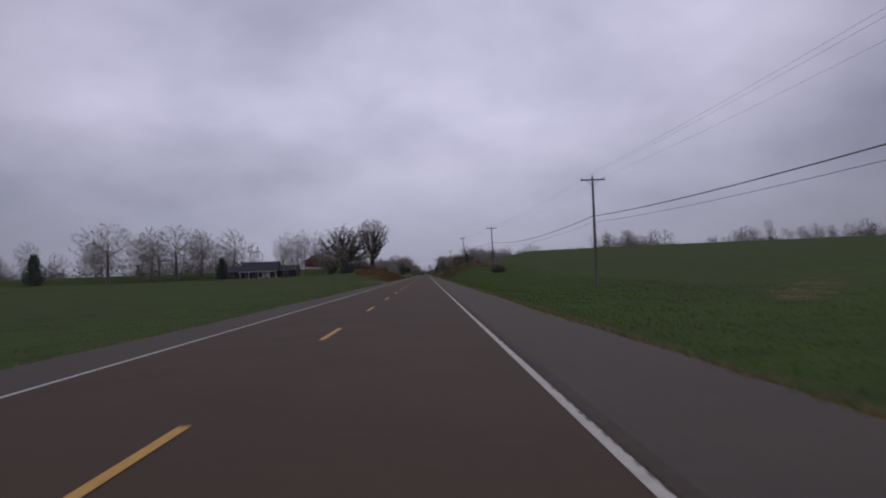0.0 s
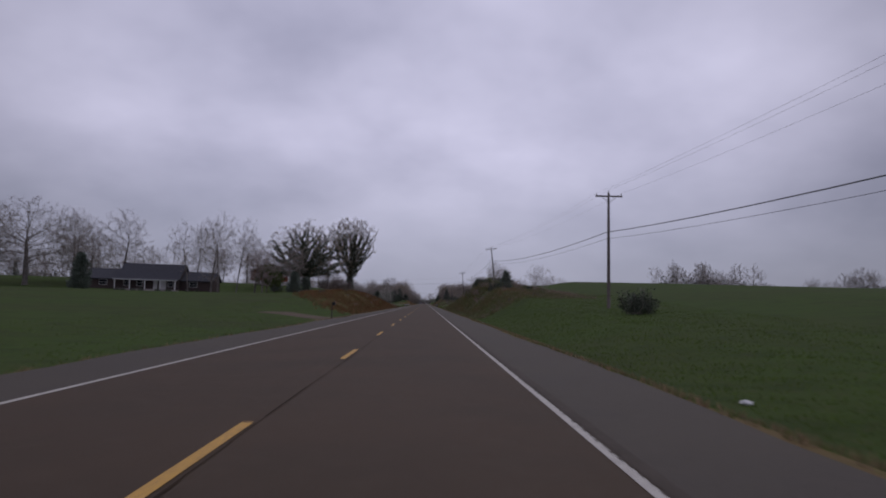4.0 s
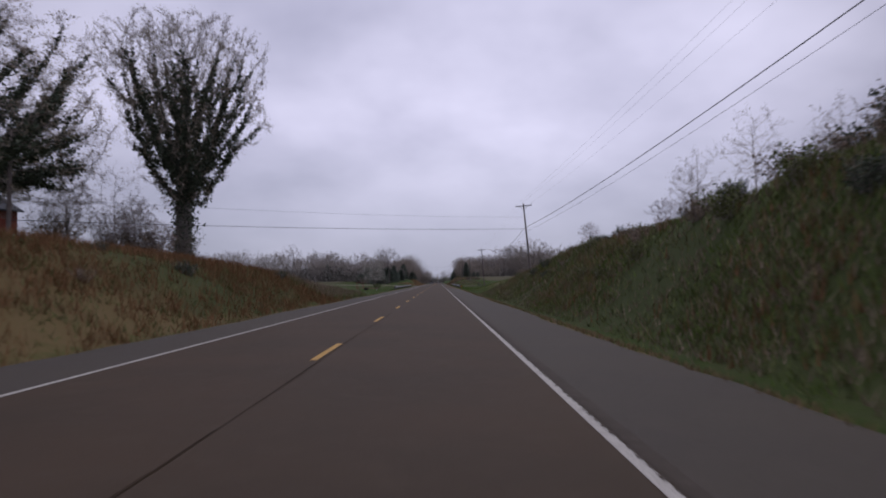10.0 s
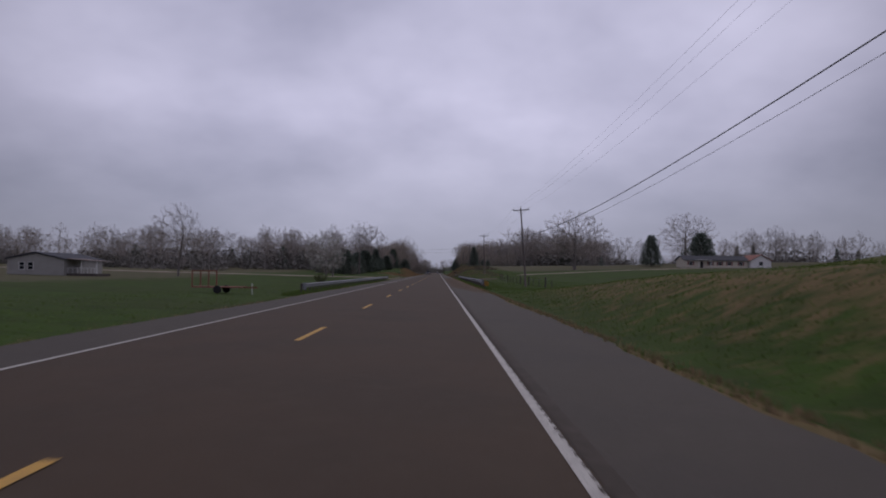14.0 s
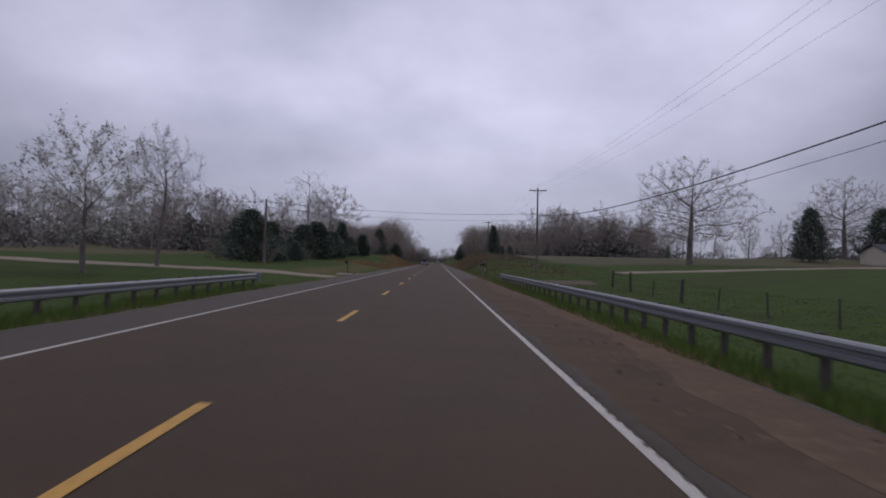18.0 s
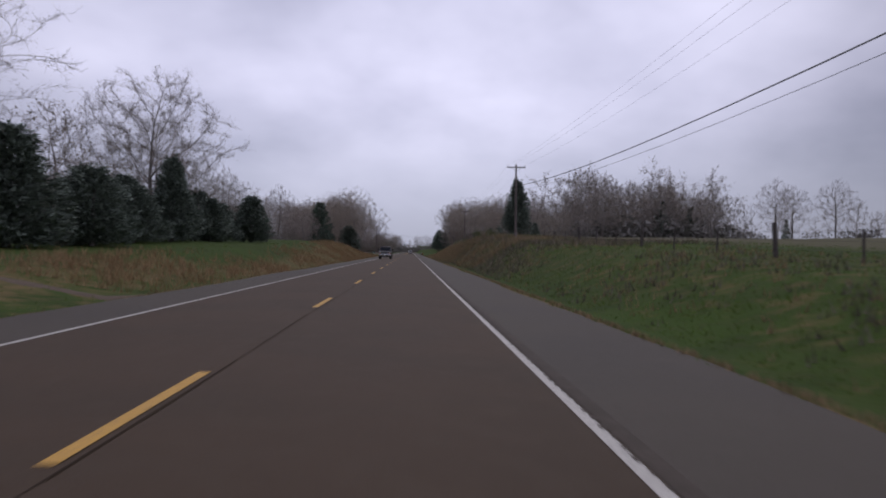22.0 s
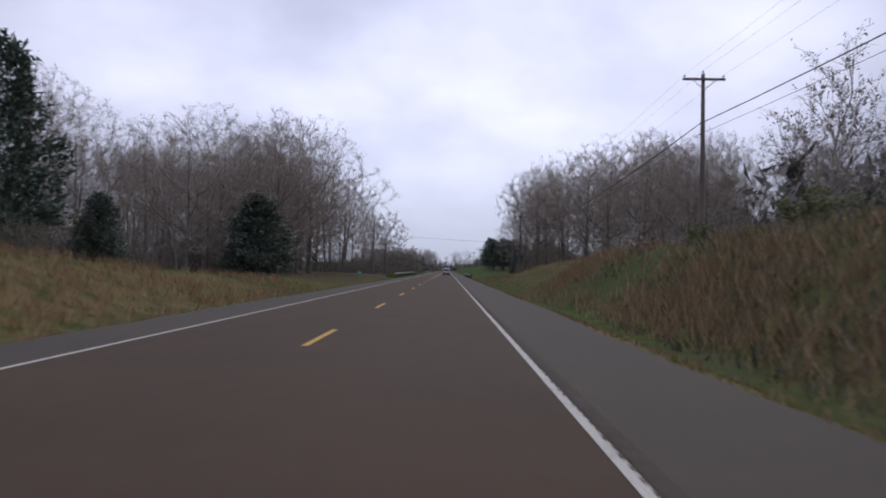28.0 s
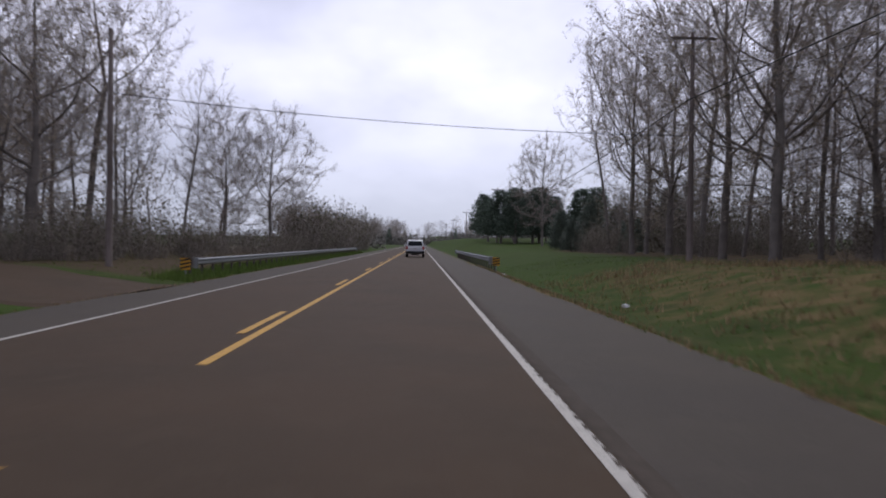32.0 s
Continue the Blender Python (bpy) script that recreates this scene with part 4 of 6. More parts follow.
# stretch 1: lawn, house and the two ivy trees
for x, y, k, s, t in ((-117, 278, "oak", 1.22, 20), (-104, 286, "elm", 1.45, 70), (-93, 283, "oak", 1.12, 200), (-85, 290, "elm", 1.2, 140), (-74, 292, "elm", 1.3, 10), (-131, 300, "elm", 1.1, 250),
                      (-148, 285, "cedar_round", 1.4, 0), (-158, 300, "elm", 1.1, 30), (-52, 280, "tall_c", 0.8, 40), (-48, 262, "tall_c", 0.7, 160), (-44.5, 266, "elm", 1.1, 60), (-41, 259, "tall_c", 0.78, 90), (-38.5, 264, "tall_c", 0.74, 10), (-36, 270, "elm", 0.85, 44), (-33, 264, "maple", 0.85, 120),
                      (-30.5, 285, "elm", 0.85, 220), (-51, 325, "elm", 1.1, 300), (-56, 318, "maple", 0.9, 20), (-44, 330, "maple", 0.8, 75), (-62, 330, "elm", 0.9, 15)):
    put(k, x, y, s, t)
put("ivy_a", -33.5, 322.5, 1.04, 0, wide=1.25)
put("ivy_b", -22.2, 338.5, 1.09, 40, wide=0.95)
for x, y, k, s, t in ((-24.4, 333.5, "maple", 0.4, 0), (-26.4, 331.5, "maple", 0.34, 70), (-27.6, 327, "elm", 0.34, 30), (-22, 333, "maple", 0.3, 160)):
    put(k, x, y, s, t)
put("cedar", -69.5, 260, 0.95, 30)
for x, y, k, s, t in ((-29, 281, "cedar_round", 0.6, 0), (-33.5, 271, "leafy", 1.0, 20), (-31.5, 269, "leafy", 0.8, 120), (-34.5, 286, "cedar_round", 0.55, 40), (-26.8, 283.5, "cedar_round", 0.48, 70), (-41, 292, "maple", 0.8, 20), (-99, 281, "oak", 0.8, 77), (-110, 292, "elm", 1.25, 33), (-88, 296, "elm", 1.3, 9), (-79, 286, "oak", 0.75, 50), (-124, 288, "elm", 1.2, 90)):
    put(k, x, y, s, t)
put("cedar_round", -26, 262, 0.55, 0)
for x, y, k, s in ((-26, 336.5, "maple", 0.52), (-29.5, 331, "maple", 0.6), (-27.5, 335, "undergrowth", 1.0), (-24.5, 334.5, "undergrowth", 0.9), (-30, 328, "undergrowth", 0.9), (-21.5, 336, "undergrowth", 0.75)):
    put(k, x, y, s, x * 50)
for x, y, s in ((-23.5, 334, 1.7), (-26, 333, 1.4), (-28, 327, 1.5)):
    put("shrub_dead", x, y, s, x * 40)
put("sapling", -25.3, 331, 1.5, 0)
# right bank: cedar, saplings, brush
put("open_cedar", 15.0, 228, 1.05, 0)
put("shrub_green", 17.9, 162, 1.2, 0)
put("shrub_green", 19.2, 163.5, 0.9, 70)
for x, y, s, t in ((18, 208, 0.8, 0), (18.6, 220, 0.85, 50), (19.4, 224, 0.75, 90), (17, 252, 0.85, 130), (18, 255, 0.7, 10), (16.5, 268, 1.0, 200), (17.4, 277, 1.25, 20), (18.4, 281, 1.1, 66), (15.6, 299, 0.85, 30),
                   (15.2, 305, 0.75, 80), (15.8, 308, 0.7, 170), (17, 295, 0.7, 100), (16, 262, 0.8, 300)):
    put("sapling", x, y, s, t)
rng = random.Random(5)
for n in range(110):
    y = 198 + 165 * (n + rng.random()) / 110
    x = rng.uniform(12.2, 19) if n % 3 else rng.uniform(10.6, 13)
    kind = rng.choice(("shrub", "shrub", "shrub_dead", "shrub_dead", "shrub_green"))
    low = 0.35 + 0.35 * math.exp(-((y - 275) / 35) ** 2)
    put(kind, x, y, low * rng.uniform(0.7, 1.35), rng.uniform(0, 360), 0.1)
for n in range(60):
    y = 236 + 105 * (n + rng.random()) / 60
    put(rng.choice(("shrub_green", "shrub", "shrub_green", "shrub_dead")), rng.uniform(13.5, 18.5), y, (0.55 + 0.5 * math.exp(-((y - 272) / 30) ** 2)) * rng.uniform(0.7, 1.25), rng.uniform(0, 360), 0.1)
for x, y, k, s, t in ((20.0, 280, "maple", 0.42, 0), (15.6, 312, "maple", 0.2, 33), (14.8, 330, "maple", 0.2, 0)):
    put(k, x, y, s, t)
for n in range(26):
    put(rng.choice(("shrub_dead", "shrub_dead", "shrub")), rng.uniform(13, 18), 342 + 1.35 * n, rng.uniform(0.65, 1.0) * (1 - 0.018 * n), rng.uniform(0, 360), 0.1)
for n in range(16):
    put(rng.choice(("shrub_green", "shrub_dead")), rng.uniform(-19, -9), 228 + 7.5 * n + rng.uniform(-3, 3), rng.uniform(0.3, 0.55), rng.uniform(0, 360), 0.1)
# stretch 2: lawn trees, field oaks, roadside cedars
put("blossom", -20.9, 532.6, 1.02, 0)
put("elm", -21.6, 547, 0.84, 80)
put("elm", -48, 521, 1.0, 10)
put("shrub_fresh", -17.0, 501, 1.05, 0)
for x, y, k in ((72, 733, 0.85), (78, 738, 0.8), (84, 733, 0.85), (97, 735, 0.5)):
    put("elm", x, y, k, x * 31)
put("oak", 46.6, 616, 1.02, 0)
put("oak", 96, 656, 1.02, 140)
put("cedar_round", 76, 632, 1.3, 0, wide=1.05)
put("cedar_round", 96, 640, 1.35, 80, wide=1.5)
put("tall_c", 62, 646, 0.5, 0)
for x, y, s, t in ((118, 650, 0.9, 0), (132, 660, 1.0, 90), (150, 665, 0.9, 33), (88, 690, 0.8, 60)):
    put("elm", x, y, s, t)
for x, y, k, s in ((-24.2, 588, "cedar_round", 0.88), (-23, 597, "cedar_round", 0.66), (-27, 603, "cedar", 0.8), (-22.5, 612, "cedar_round", 0.62), (-25, 620, "cedar_slim", 0.72), (-29, 628, "cedar_round", 0.8),
                   (-23.5, 641, "cedar", 0.95), (-26, 639, "cedar_round", 0.85), (-21.5, 649, "cedar_round", 0.72), (-24, 653, "cedar_round", 0.75), (-22.5, 660, "cedar_round", 0.62), (-25, 664, "cedar", 0.75),
                   (-22, 668.5, "cedar_slim", 0.95), (-24, 676, "cedar_round", 0.7), (-21.5, 681, "cedar", 0.62), (-27, 684, "cedar_round", 0.8), (-19.5, 694, "cedar", 0.76), (-33, 640, "cedar", 0.9), (-34, 612, "cedar_round", 0.8),
                   (-24, 684, "cedar_round", 0.75), (-22.5, 690, "cedar", 0.6), (-24, 606, "cedar", 0.6), (-28, 612, "cedar_round", 0.65), (-26, 631, "cedar_round", 0.62), (-31, 735, "cedar_round", 0.75), (-33, 728, "cedar_round", 0.7)):
    put(k, x, y, s * (0.66 if 595 < y < 632 else 1.0), x * 77, wide=1.65 if k != "cedar_slim" else 1.2)
put("sycamore", -25.6, 641, 1.0, 0, wide=1.15)
put("roadside", -25.5, 673, 1.15, 0, wide=1.25)
for x, y, k, s in ((-24.5, 699, "elm", 0.62), (-30, 688, "roadside", 1.0), (-29, 701, "elm", 0.9), (-27.5, 712, "elm", 0.8), (-33.5, 742, "dead", 0.9), (-32, 745, "elm", 0.82), (-26.5, 754, "elm", 0.85), (-22.5, 765, "elm", 0.6), (-24, 779, "maple", 0.8)):
    put(k, x, y, s, y * 13)
put("cedar_slim", 18.45, 708, 1.0, 0, wide=1.06)
for x, y, s in ((20, 760, 0.4), (23, 768, 0.5), (18, 775, 0.4), (25, 752, 0.5), (27, 742, 0.45)):
    put("cedar_round", x, y, s, y)
rng = random.Random(44)
for n in range(46):
    y = 703 + 2.2 * n
    put(rng.choice(("shrub", "shrub_dead", "shrub_dead", "shrub_green", "undergrowth")), rng.uniform(13.5, 23), y, rng.uniform(0.45, 0.9), rng.uniform(0, 360), 0.1)
for n in range(26):
    put("undergrowth", rng.uniform(-34, -20), 586 + 4.4 * n, rng.uniform(0.5, 0.9), rng.uniform(0, 360), 0.1)
# stretch 3: woods on both sides
put("cedar", -18.2, 835, 1.05, 0, wide=1.6)
put("cedar", -20.5, 804, 0.6, 60, wide=1.25)
put("pine", -23, 797, 1.25, 0)
rng = random.Random(17)


def wood_block(x0, x1, y0, y1, n, size, kinds=("tall", "tall_b", "tall_c", "tall_b", "back"), clear=3.2, low=1.0):
    placed = []
    for _ in range(n * 30):
        if len(placed) == n:
            break
        x, y = rng.uniform(x0, x1), rng.uniform(y0, y1)
        if all((x - a) ** 2 + (y - b) ** 2 > clear * clear for a, b in placed):
            placed.append((x, y))
            grade = min(1.0, max(low, low + (1 - low) * (y - 812) / 60)) * (1 + (0.04 * min(1.0, max(0.0, (y - 848) / 25)) if x > 20 else 0))
            put(rng.choice(kinds), x, y, size * grade * rng.uniform(0.76, 0.96), rng.uniform(0, 360))


wood_block(-34, -19.0, 848, 880, 12, 1.0, ("tall", "tall_b", "broad", "broad"))
for x, y, s, t in ((-19.5, 872, 1.04, 0), (-21.5, 857, 0.96, 110), (-25, 845, 0.86, 200), (-24, 830, 0.72, 40), (-29, 818, 0.66, 300), (-19, 906, 0.86, 70)):
    put("broad", x, y, s, t, wide=1.2)
for x, y, s, t in ((28, 836, 0.58, 10), (27, 850, 0.72, 100), (25.5, 863, 0.84, 170), (24.5, 876, 0.9, 60), (23, 889, 0.94, 250), (22, 905, 0.95, 310), (22.5, 924, 0.82, 80)):
    put("broad", x, y, s, t, wide=1.15)
wood_block(-60, -33, 800, 880, 22, 0.9, ("back",), low=0.72)
wood_block(-34, -23, 796, 848, 14, 0.8, ("back", "tall_c", "tall_b"), low=0.7)
wood_block(-33, -18, 899, 916, 8, 1.0, ("tall", "tall_b", "broad"))
wood_block(-28, -16, 914, 930, 7, 0.8)
wood_block(-58, -33, 886, 960, 22, 0.95, ("back",))
put("roadside", -13.6, 945, 1.02, 0)
put("roadside", -16.8, 938, 0.95, 140)
put("elm", -20, 948, 0.85, 30)
put("elm", -14.5, 962, 0.75, 75)
wood_block(26, 39, 828, 905, 15, 1.0, ("broad", "tall", "tall_b", "broad", "back"), low=0.5)
wood_block(38, 66, 804, 920, 34, 1.0, ("back",), low=0.5)
wood_block(30, 54, 786, 812, 14, 0.5, ("back", "broad"))
wood_block(18.5, 28, 898, 938, 9, 0.95)
wood_block(28, 62, 905, 960, 22, 0.95, ("back",))
put("roadside", 21.8, 982, 1.16, 0, wide=0.85)
for n in range(34):
    put("undergrowth", rng.uniform(-17, -10.8), 903 + 2.0 * n, rng.uniform(0.45, 0.85), rng.uniform(0, 360), 0.1)
for n in range(16):
    put("undergrowth", rng.uniform(-24, -13.5), 897.5 + 1.8 * n, rng.uniform(0.6, 1.1), rng.uniform(0, 360), 0.1)
for n in range(26):
    put("undergrowth", rng.uniform(-15, -10.2), 956 + 3.2 * n, rng.uniform(1.4, 2.1), rng.uniform(0, 360), 0.1)
for n in range(36):
    put("undergrowth", rng.uniform(19.5, 28), 912 + 1.5 * n, rng.uniform(0.45, 0.9), rng.uniform(0, 360), 0.1)
for n in range(76):
    x, y = (rng.uniform(-32, -20), rng.uniform(792, 876)) if n % 2 else (rng.uniform(26, 38), rng.uniform(815, 940))
    put("undergrowth", x, y, rng.uniform(0.6, 1.25), rng.uniform(0, 360), 0.1)
for x, y, s in ((21, 998, 0.9), (24.5, 1000, 1.0), (29, 1004, 1.0), (33, 998, 0.95), (37, 1003, 1.0), (19, 1003, 0.95), (22.5, 1008, 1.1), (26, 1002, 1.0), (18, 1018, 0.9), (29, 1012, 0.9), (24, 1024, 1.1), (33, 1005, 0.85), (20, 1040, 1.1), (27, 1048, 1.2), (22, 1075, 1.2)):
    put("pine", x - 1.5, y, s * (0.72 + 0.3 * ((x * 7 + y) % 3) / 2), y * 7, wide=1.35)
for x, y, s in ((21, 962, 0.62), (24, 957, 0.8), (28, 960, 0.7), (19.5, 948, 0.45), (32, 952, 0.9)):
    put("cedar_round", x, y, s, y * 3)


# far woods: one mass of simple trees for each stretch
def soup(made):
    """The triangles of a grown tree, with their material slots."""
    wood, crown, _ = made
    tris, slots = [], []
    for shell, bare in ((wood, True), (crown, False)):
        for f, m in zip(shell.f, shell.m):
            for k in range(1, len(f) - 1):
                tris.append([shell.v[f[0]], shell.v[f[k]], shell.v[f[k + 1]]])
                slots.append(0 if bare or m == 0 else 1)
    return np.array([[tuple(v) for v in t] for t in tris]), np.array(slots, np.int32)


FAR_TREES = [soup(bare_tree(200 + k, 17.0, 3.0, 4.4 + 0.5 * (k % 3), 0.2, ("oval", "high", "dome", "vase")[k], 190, 1.05, 0.35, tip=0.025, twigs=4, twig_len=1.3, thick=0.045, buds=0.5, bud_size=0.26, coarse=True, rise=0.14, spurs=3, lumps=0.22))
             for k in range(4)]


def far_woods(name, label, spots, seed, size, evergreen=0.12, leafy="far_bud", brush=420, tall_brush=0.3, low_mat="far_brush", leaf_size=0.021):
    g = np.random.default_rng(seed)
    verts, slots = [], []
    for x, y in spots:
        h = size * g.uniform(0.72, 1.1)
        here = np.array([x, y, ground_z(x, y)])
        green = g.random() < evergreen
        if green:
            h *= 0.62
            n, w = 620, h * 0.3
            f = g.random(n) ** 1.4
            az = g.uniform(0, 6.28, n)
            r = w * (1.05 - f) * np.sqrt(g.random(n)) * (1 + 0.25 * np.sin(3 * az + 9 * f))
            p = np.stack([np.cos(az) * r, np.sin(az) * r, f * h], 1)
            sz = 0.03 * h * g.uniform(0.5, 1.3, (n, 1))
            d1, d2 = g.normal(size=(n, 3)), g.normal(size=(n, 3))
            tri, sl = np.stack([p - d1 * sz, p + d1 * sz, p + d2 * sz * 1.4], 1), np.full(n, 2, np.int32)
        else:
            base, sl = FAR_TREES[int(g.integers(4))]
            a, k, wide = g.uniform(0, 6.28), h / 17.0, g.uniform(0.9, 1.25)
            turn = np.array([[math.cos(a) * wide, -math.sin(a) * wide, 0], [math.sin(a) * wide, math.cos(a) * wide, 0], [0, 0, 1]]) * k
            tri = base @ turn.T
        verts.append((tri + here).reshape(-1, 3))
        slots.append(sl)
        # brush about the foot
        q = np.stack([g.uniform(-1, 1, brush) * h * 0.5, g.uniform(-1, 1, brush) * h * 0.25, g.random(brush) ** 1.3 * h * tall_brush * g.uniform(0.6, 1.7)], 1)
        sz = leaf_size * h * g.uniform(0.5, 1.5, (brush, 1))
        low = np.stack([q - g.normal(size=(brush, 3)) * sz, q + g.normal(size=(brush, 3)) * sz, q + g.normal(size=(brush, 3)) * sz * 1.3], 1)
        verts.append((low + here).reshape(-1, 3))
        slots.append(np.full(brush, 3, np.int32))
    v, sl = np.concatenate(verts), np.concatenate(slots)
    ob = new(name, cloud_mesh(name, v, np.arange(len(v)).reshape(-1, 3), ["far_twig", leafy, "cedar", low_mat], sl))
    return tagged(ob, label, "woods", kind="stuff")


def spread(seed, n, x0, x1, y0, y1):
    g = random.Random(seed)
    return [(g.uniform(x0, x1), g.uniform(y0, y1)) for _ in range(n)]


def clumps(seed, n, each, x0, x1, y0, y1, wide):
    g = random.Random(seed)
    spots = []
    for _ in range(n):
        x, y = g.uniform(x0, x1), g.uniform(y0, y1)
        spots += [(x + g.gauss(0, wide), y + g.gauss(0, 3.0)) for _ in range(each)]
    return spots


# the haze over these woods is only in their pale twig and brush colours
far_woods("far_woods", "grey bare woods beyond the left fields, haze put into their colour", spread(1, 165, -240, -36, 655, 710) + spread(2, 30, -90, -44, 735, 800) + spread(12, 16, -110, -60, 600, 650), 3, 14.5, 0.08)
far_woods("far_woods", "grey bare woods along the hill field, haze put into their colour", spread(3, 60, 40, 98, 806, 845) + spread(5, 20, 96, 135, 880, 930), 4, 23, 0.04)
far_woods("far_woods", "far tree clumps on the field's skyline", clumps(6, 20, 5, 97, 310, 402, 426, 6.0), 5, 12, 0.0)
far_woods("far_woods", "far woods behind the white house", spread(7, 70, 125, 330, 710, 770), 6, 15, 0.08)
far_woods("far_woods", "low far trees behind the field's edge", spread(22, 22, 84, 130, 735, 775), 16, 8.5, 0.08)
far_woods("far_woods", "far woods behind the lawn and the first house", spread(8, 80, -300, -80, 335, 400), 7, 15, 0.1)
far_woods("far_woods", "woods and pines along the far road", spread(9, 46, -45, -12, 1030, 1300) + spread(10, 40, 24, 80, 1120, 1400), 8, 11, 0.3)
far_woods("far_woods", "woods that close the end of the road, haze put into their colour", spread(18, 60, -75, -7, 1380, 1460) + spread(21, 50, -60, 60, 1495, 1540), 15, 19, 0.25)
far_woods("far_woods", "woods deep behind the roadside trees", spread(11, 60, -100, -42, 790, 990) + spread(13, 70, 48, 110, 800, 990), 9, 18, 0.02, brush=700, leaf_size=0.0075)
far_woods("thicket", "dim brown thicket under the woodland trees", spread(14, 80, -56, -24, 790, 985) + spread(15, 90, 31, 66, 812, 990) + spread(19, 30, 24, 34, 925, 975), 10, 7.0, 0.2, "thicket_leaf", 420, 0.75, "thicket_leaf", 0.014)
far_woods("thicket", "brown brush between the roadside cedars, its twigs coloured as if in haze", spread(20, 24, -36, -24, 600, 706), 13, 4.2, 0.05, "thicket_leaf", 420, 0.75, "thicket_leaf", 0.014)


# ---- grass: blades and tufts on the verges, too many to count ----
def blades(name, label, mat, spots, height, width, per, seed, splay=0.35, loose=2.2):
    g = np.random.default_rng(seed)
    x, y = spots
    x, y = np.repeat(x, per) + g.normal(0, width * loose, len(x) * per), np.repeat(y, per) + g.normal(0, width * loose, len(y) * per)
    n = len(x)
    z = ground_heights(x, y) - 0.03
    h = height * g.uniform(0.5, 1.25, n)
    a = g.uniform(0, 2 * math.pi, n)
    b = g.uniform(0, 2 * math.pi, n)
    half = width * 0.5 * g.uniform(0.6, 1.3, n)
    base = np.stack([x, y, z], 1)
    side = np.stack([np.cos(a) * half, np.sin(a) * half, np.zeros(n)], 1)
    tip = base + np.stack([np.cos(b) * h * splay * g.random(n), np.sin(b) * h * splay * g.random(n), h], 1)
    verts = np.stack([base - side, base + side, tip], 1).reshape(-1, 3)
    ob = new(name, cloud_mesh(name, verts, np.arange(n * 3).reshape(-1, 3), [mat]))
    return tagged(ob, label, "grass", kind="stuff")


def scatter(seed, n, x0, x1, y0, y1, layer=None, power=1.0, near=1.0):
    """Places in a stretch of the plan, thinned by a kind of cover; near > 1 crowds them to the road."""
    g = np.random.default_rng(seed)
    u = g.random(n) ** near
    x, y = x0 + (x1 - x0) * u, g.uniform(y0, y1, n)
    if layer is not None:
        w = zones(x, y)[layer] * (0.55 + 0.45 * wobble(x, y, 3.0))
        keep = g.random(n) < np.clip(w, 0, 1) ** power
        x, y = x[keep], y[keep]
    return x, y


blades("verge_grass", "short green grass along the verge", "grass", scatter(1, 26000, 6.5, 22, -5, 920, near=1.6), 0.10, 0.04, 6, 21, 0.6, 9.0)
blades("verge_grass", "short green grass along the verge", "grass", scatter(2, 22000, -5.8, -20, 0, 930, near=1.6), 0.10, 0.04, 6, 22, 0.6, 9.0)
blades("verge_fringe", "dry straw at the pavement's edge", "tan_grass", scatter(3, 9000, 6.3, 7.6, -5, 920), 0.16, 0.04, 5, 23)
blades("verge_fringe", "dry straw at the pavement's edge", "tan_grass", scatter(4, 7000, -5.6, -6.8, 0, 930), 0.16, 0.04, 5, 24)
blades("broom_sedge", "tall rust-orange broom sedge on the bank", "rust_grass", scatter(5, 16000, -6.8, -22, 195, 345, 0), 0.6, 0.04, 9, 25, 0.8, 5.0)
blades("bank_weeds", "dull green and brown weeds on the bank", "brush_leaf", scatter(13, 9000, -7, -20, 200, 345, 0), 0.3, 0.06, 8, 33, 1.0, 4.0)
blades("broom_sedge", "tall orange-tan broom sedge by the road", "dry_grass", scatter(6, 16000, -6.8, -18, 620, 820, 0), 0.5, 0.04, 9, 26, 0.8, 5.0)
blades("broom_sedge", "tall tan broom sedge on the bank", "tan_grass", scatter(7, 24000, 8, 18, 670, 812, 0), 0.62, 0.04, 9, 27, 0.8, 5.0)
blades("broom_sedge", "patches of tan broom sedge among the grass", "tan_grass", scatter(8, 11000, 7.5, 22, 798, 900, 0), 0.26, 0.04, 8, 28, 0.9, 5.0)
blades("bank_weeds", "dead brown weeds on the bank", "dead_leaf", scatter(9, 18000, 7.9, 22, 192, 392, 1), 0.34, 0.05, 8, 29, 0.9, 4.0)
blades("bank_weeds", "dark green weeds and briars on the bank", "brush_leaf", scatter(10, 20000, 7.7, 20, 192, 392, 1), 0.3, 0.075, 8, 30, 1.1, 4.0)
blades("meadow_grass", "longer green meadow grass on the roadside", "grass", scatter(11, 20000, 8, 26, 380, 700, near=1.3), 0.12, 0.04, 5, 31, 0.6, 9.0)
blades("meadow_grass", "longer green grass below the field", "grass", scatter(12, 16000, 7.5, 26, 0, 210, near=1.3), 0.12, 0.04, 5, 32, 0.6, 9.0)

blades("bank_weeds", "dead brown weeds on the hillside", "dead_leaf", scatter(14, 11000, 8.5, 24, 640, 808, 1), 0.42, 0.05, 7, 34, 0.9, 4.0)
blades("bank_weeds", "dark green and brown briars on the hillside", "thicket_leaf", scatter(15, 18000, 8, 24, 640, 808, 1), 0.36, 0.08, 7, 35, 1.1, 4.0)
blades("bank_weeds", "rusty sedge among the briars", "rust_grass", scatter(16, 5000, 8, 16, 195, 390, 1, 2.0), 0.5, 0.05, 5, 36)
blades("rail_grass", "longer grass under the guardrail", "grass", scatter(40, 5000, -8.6, -6.9, 430, 526), 0.34, 0.035, 5, 34, 0.5, 4.0)
blades("rail_grass", "longer grass under the guardrail", "grass", scatter(41, 5000, 6.75, 8.2, 455, 551), 0.34, 0.035, 5, 35, 0.5, 4.0)
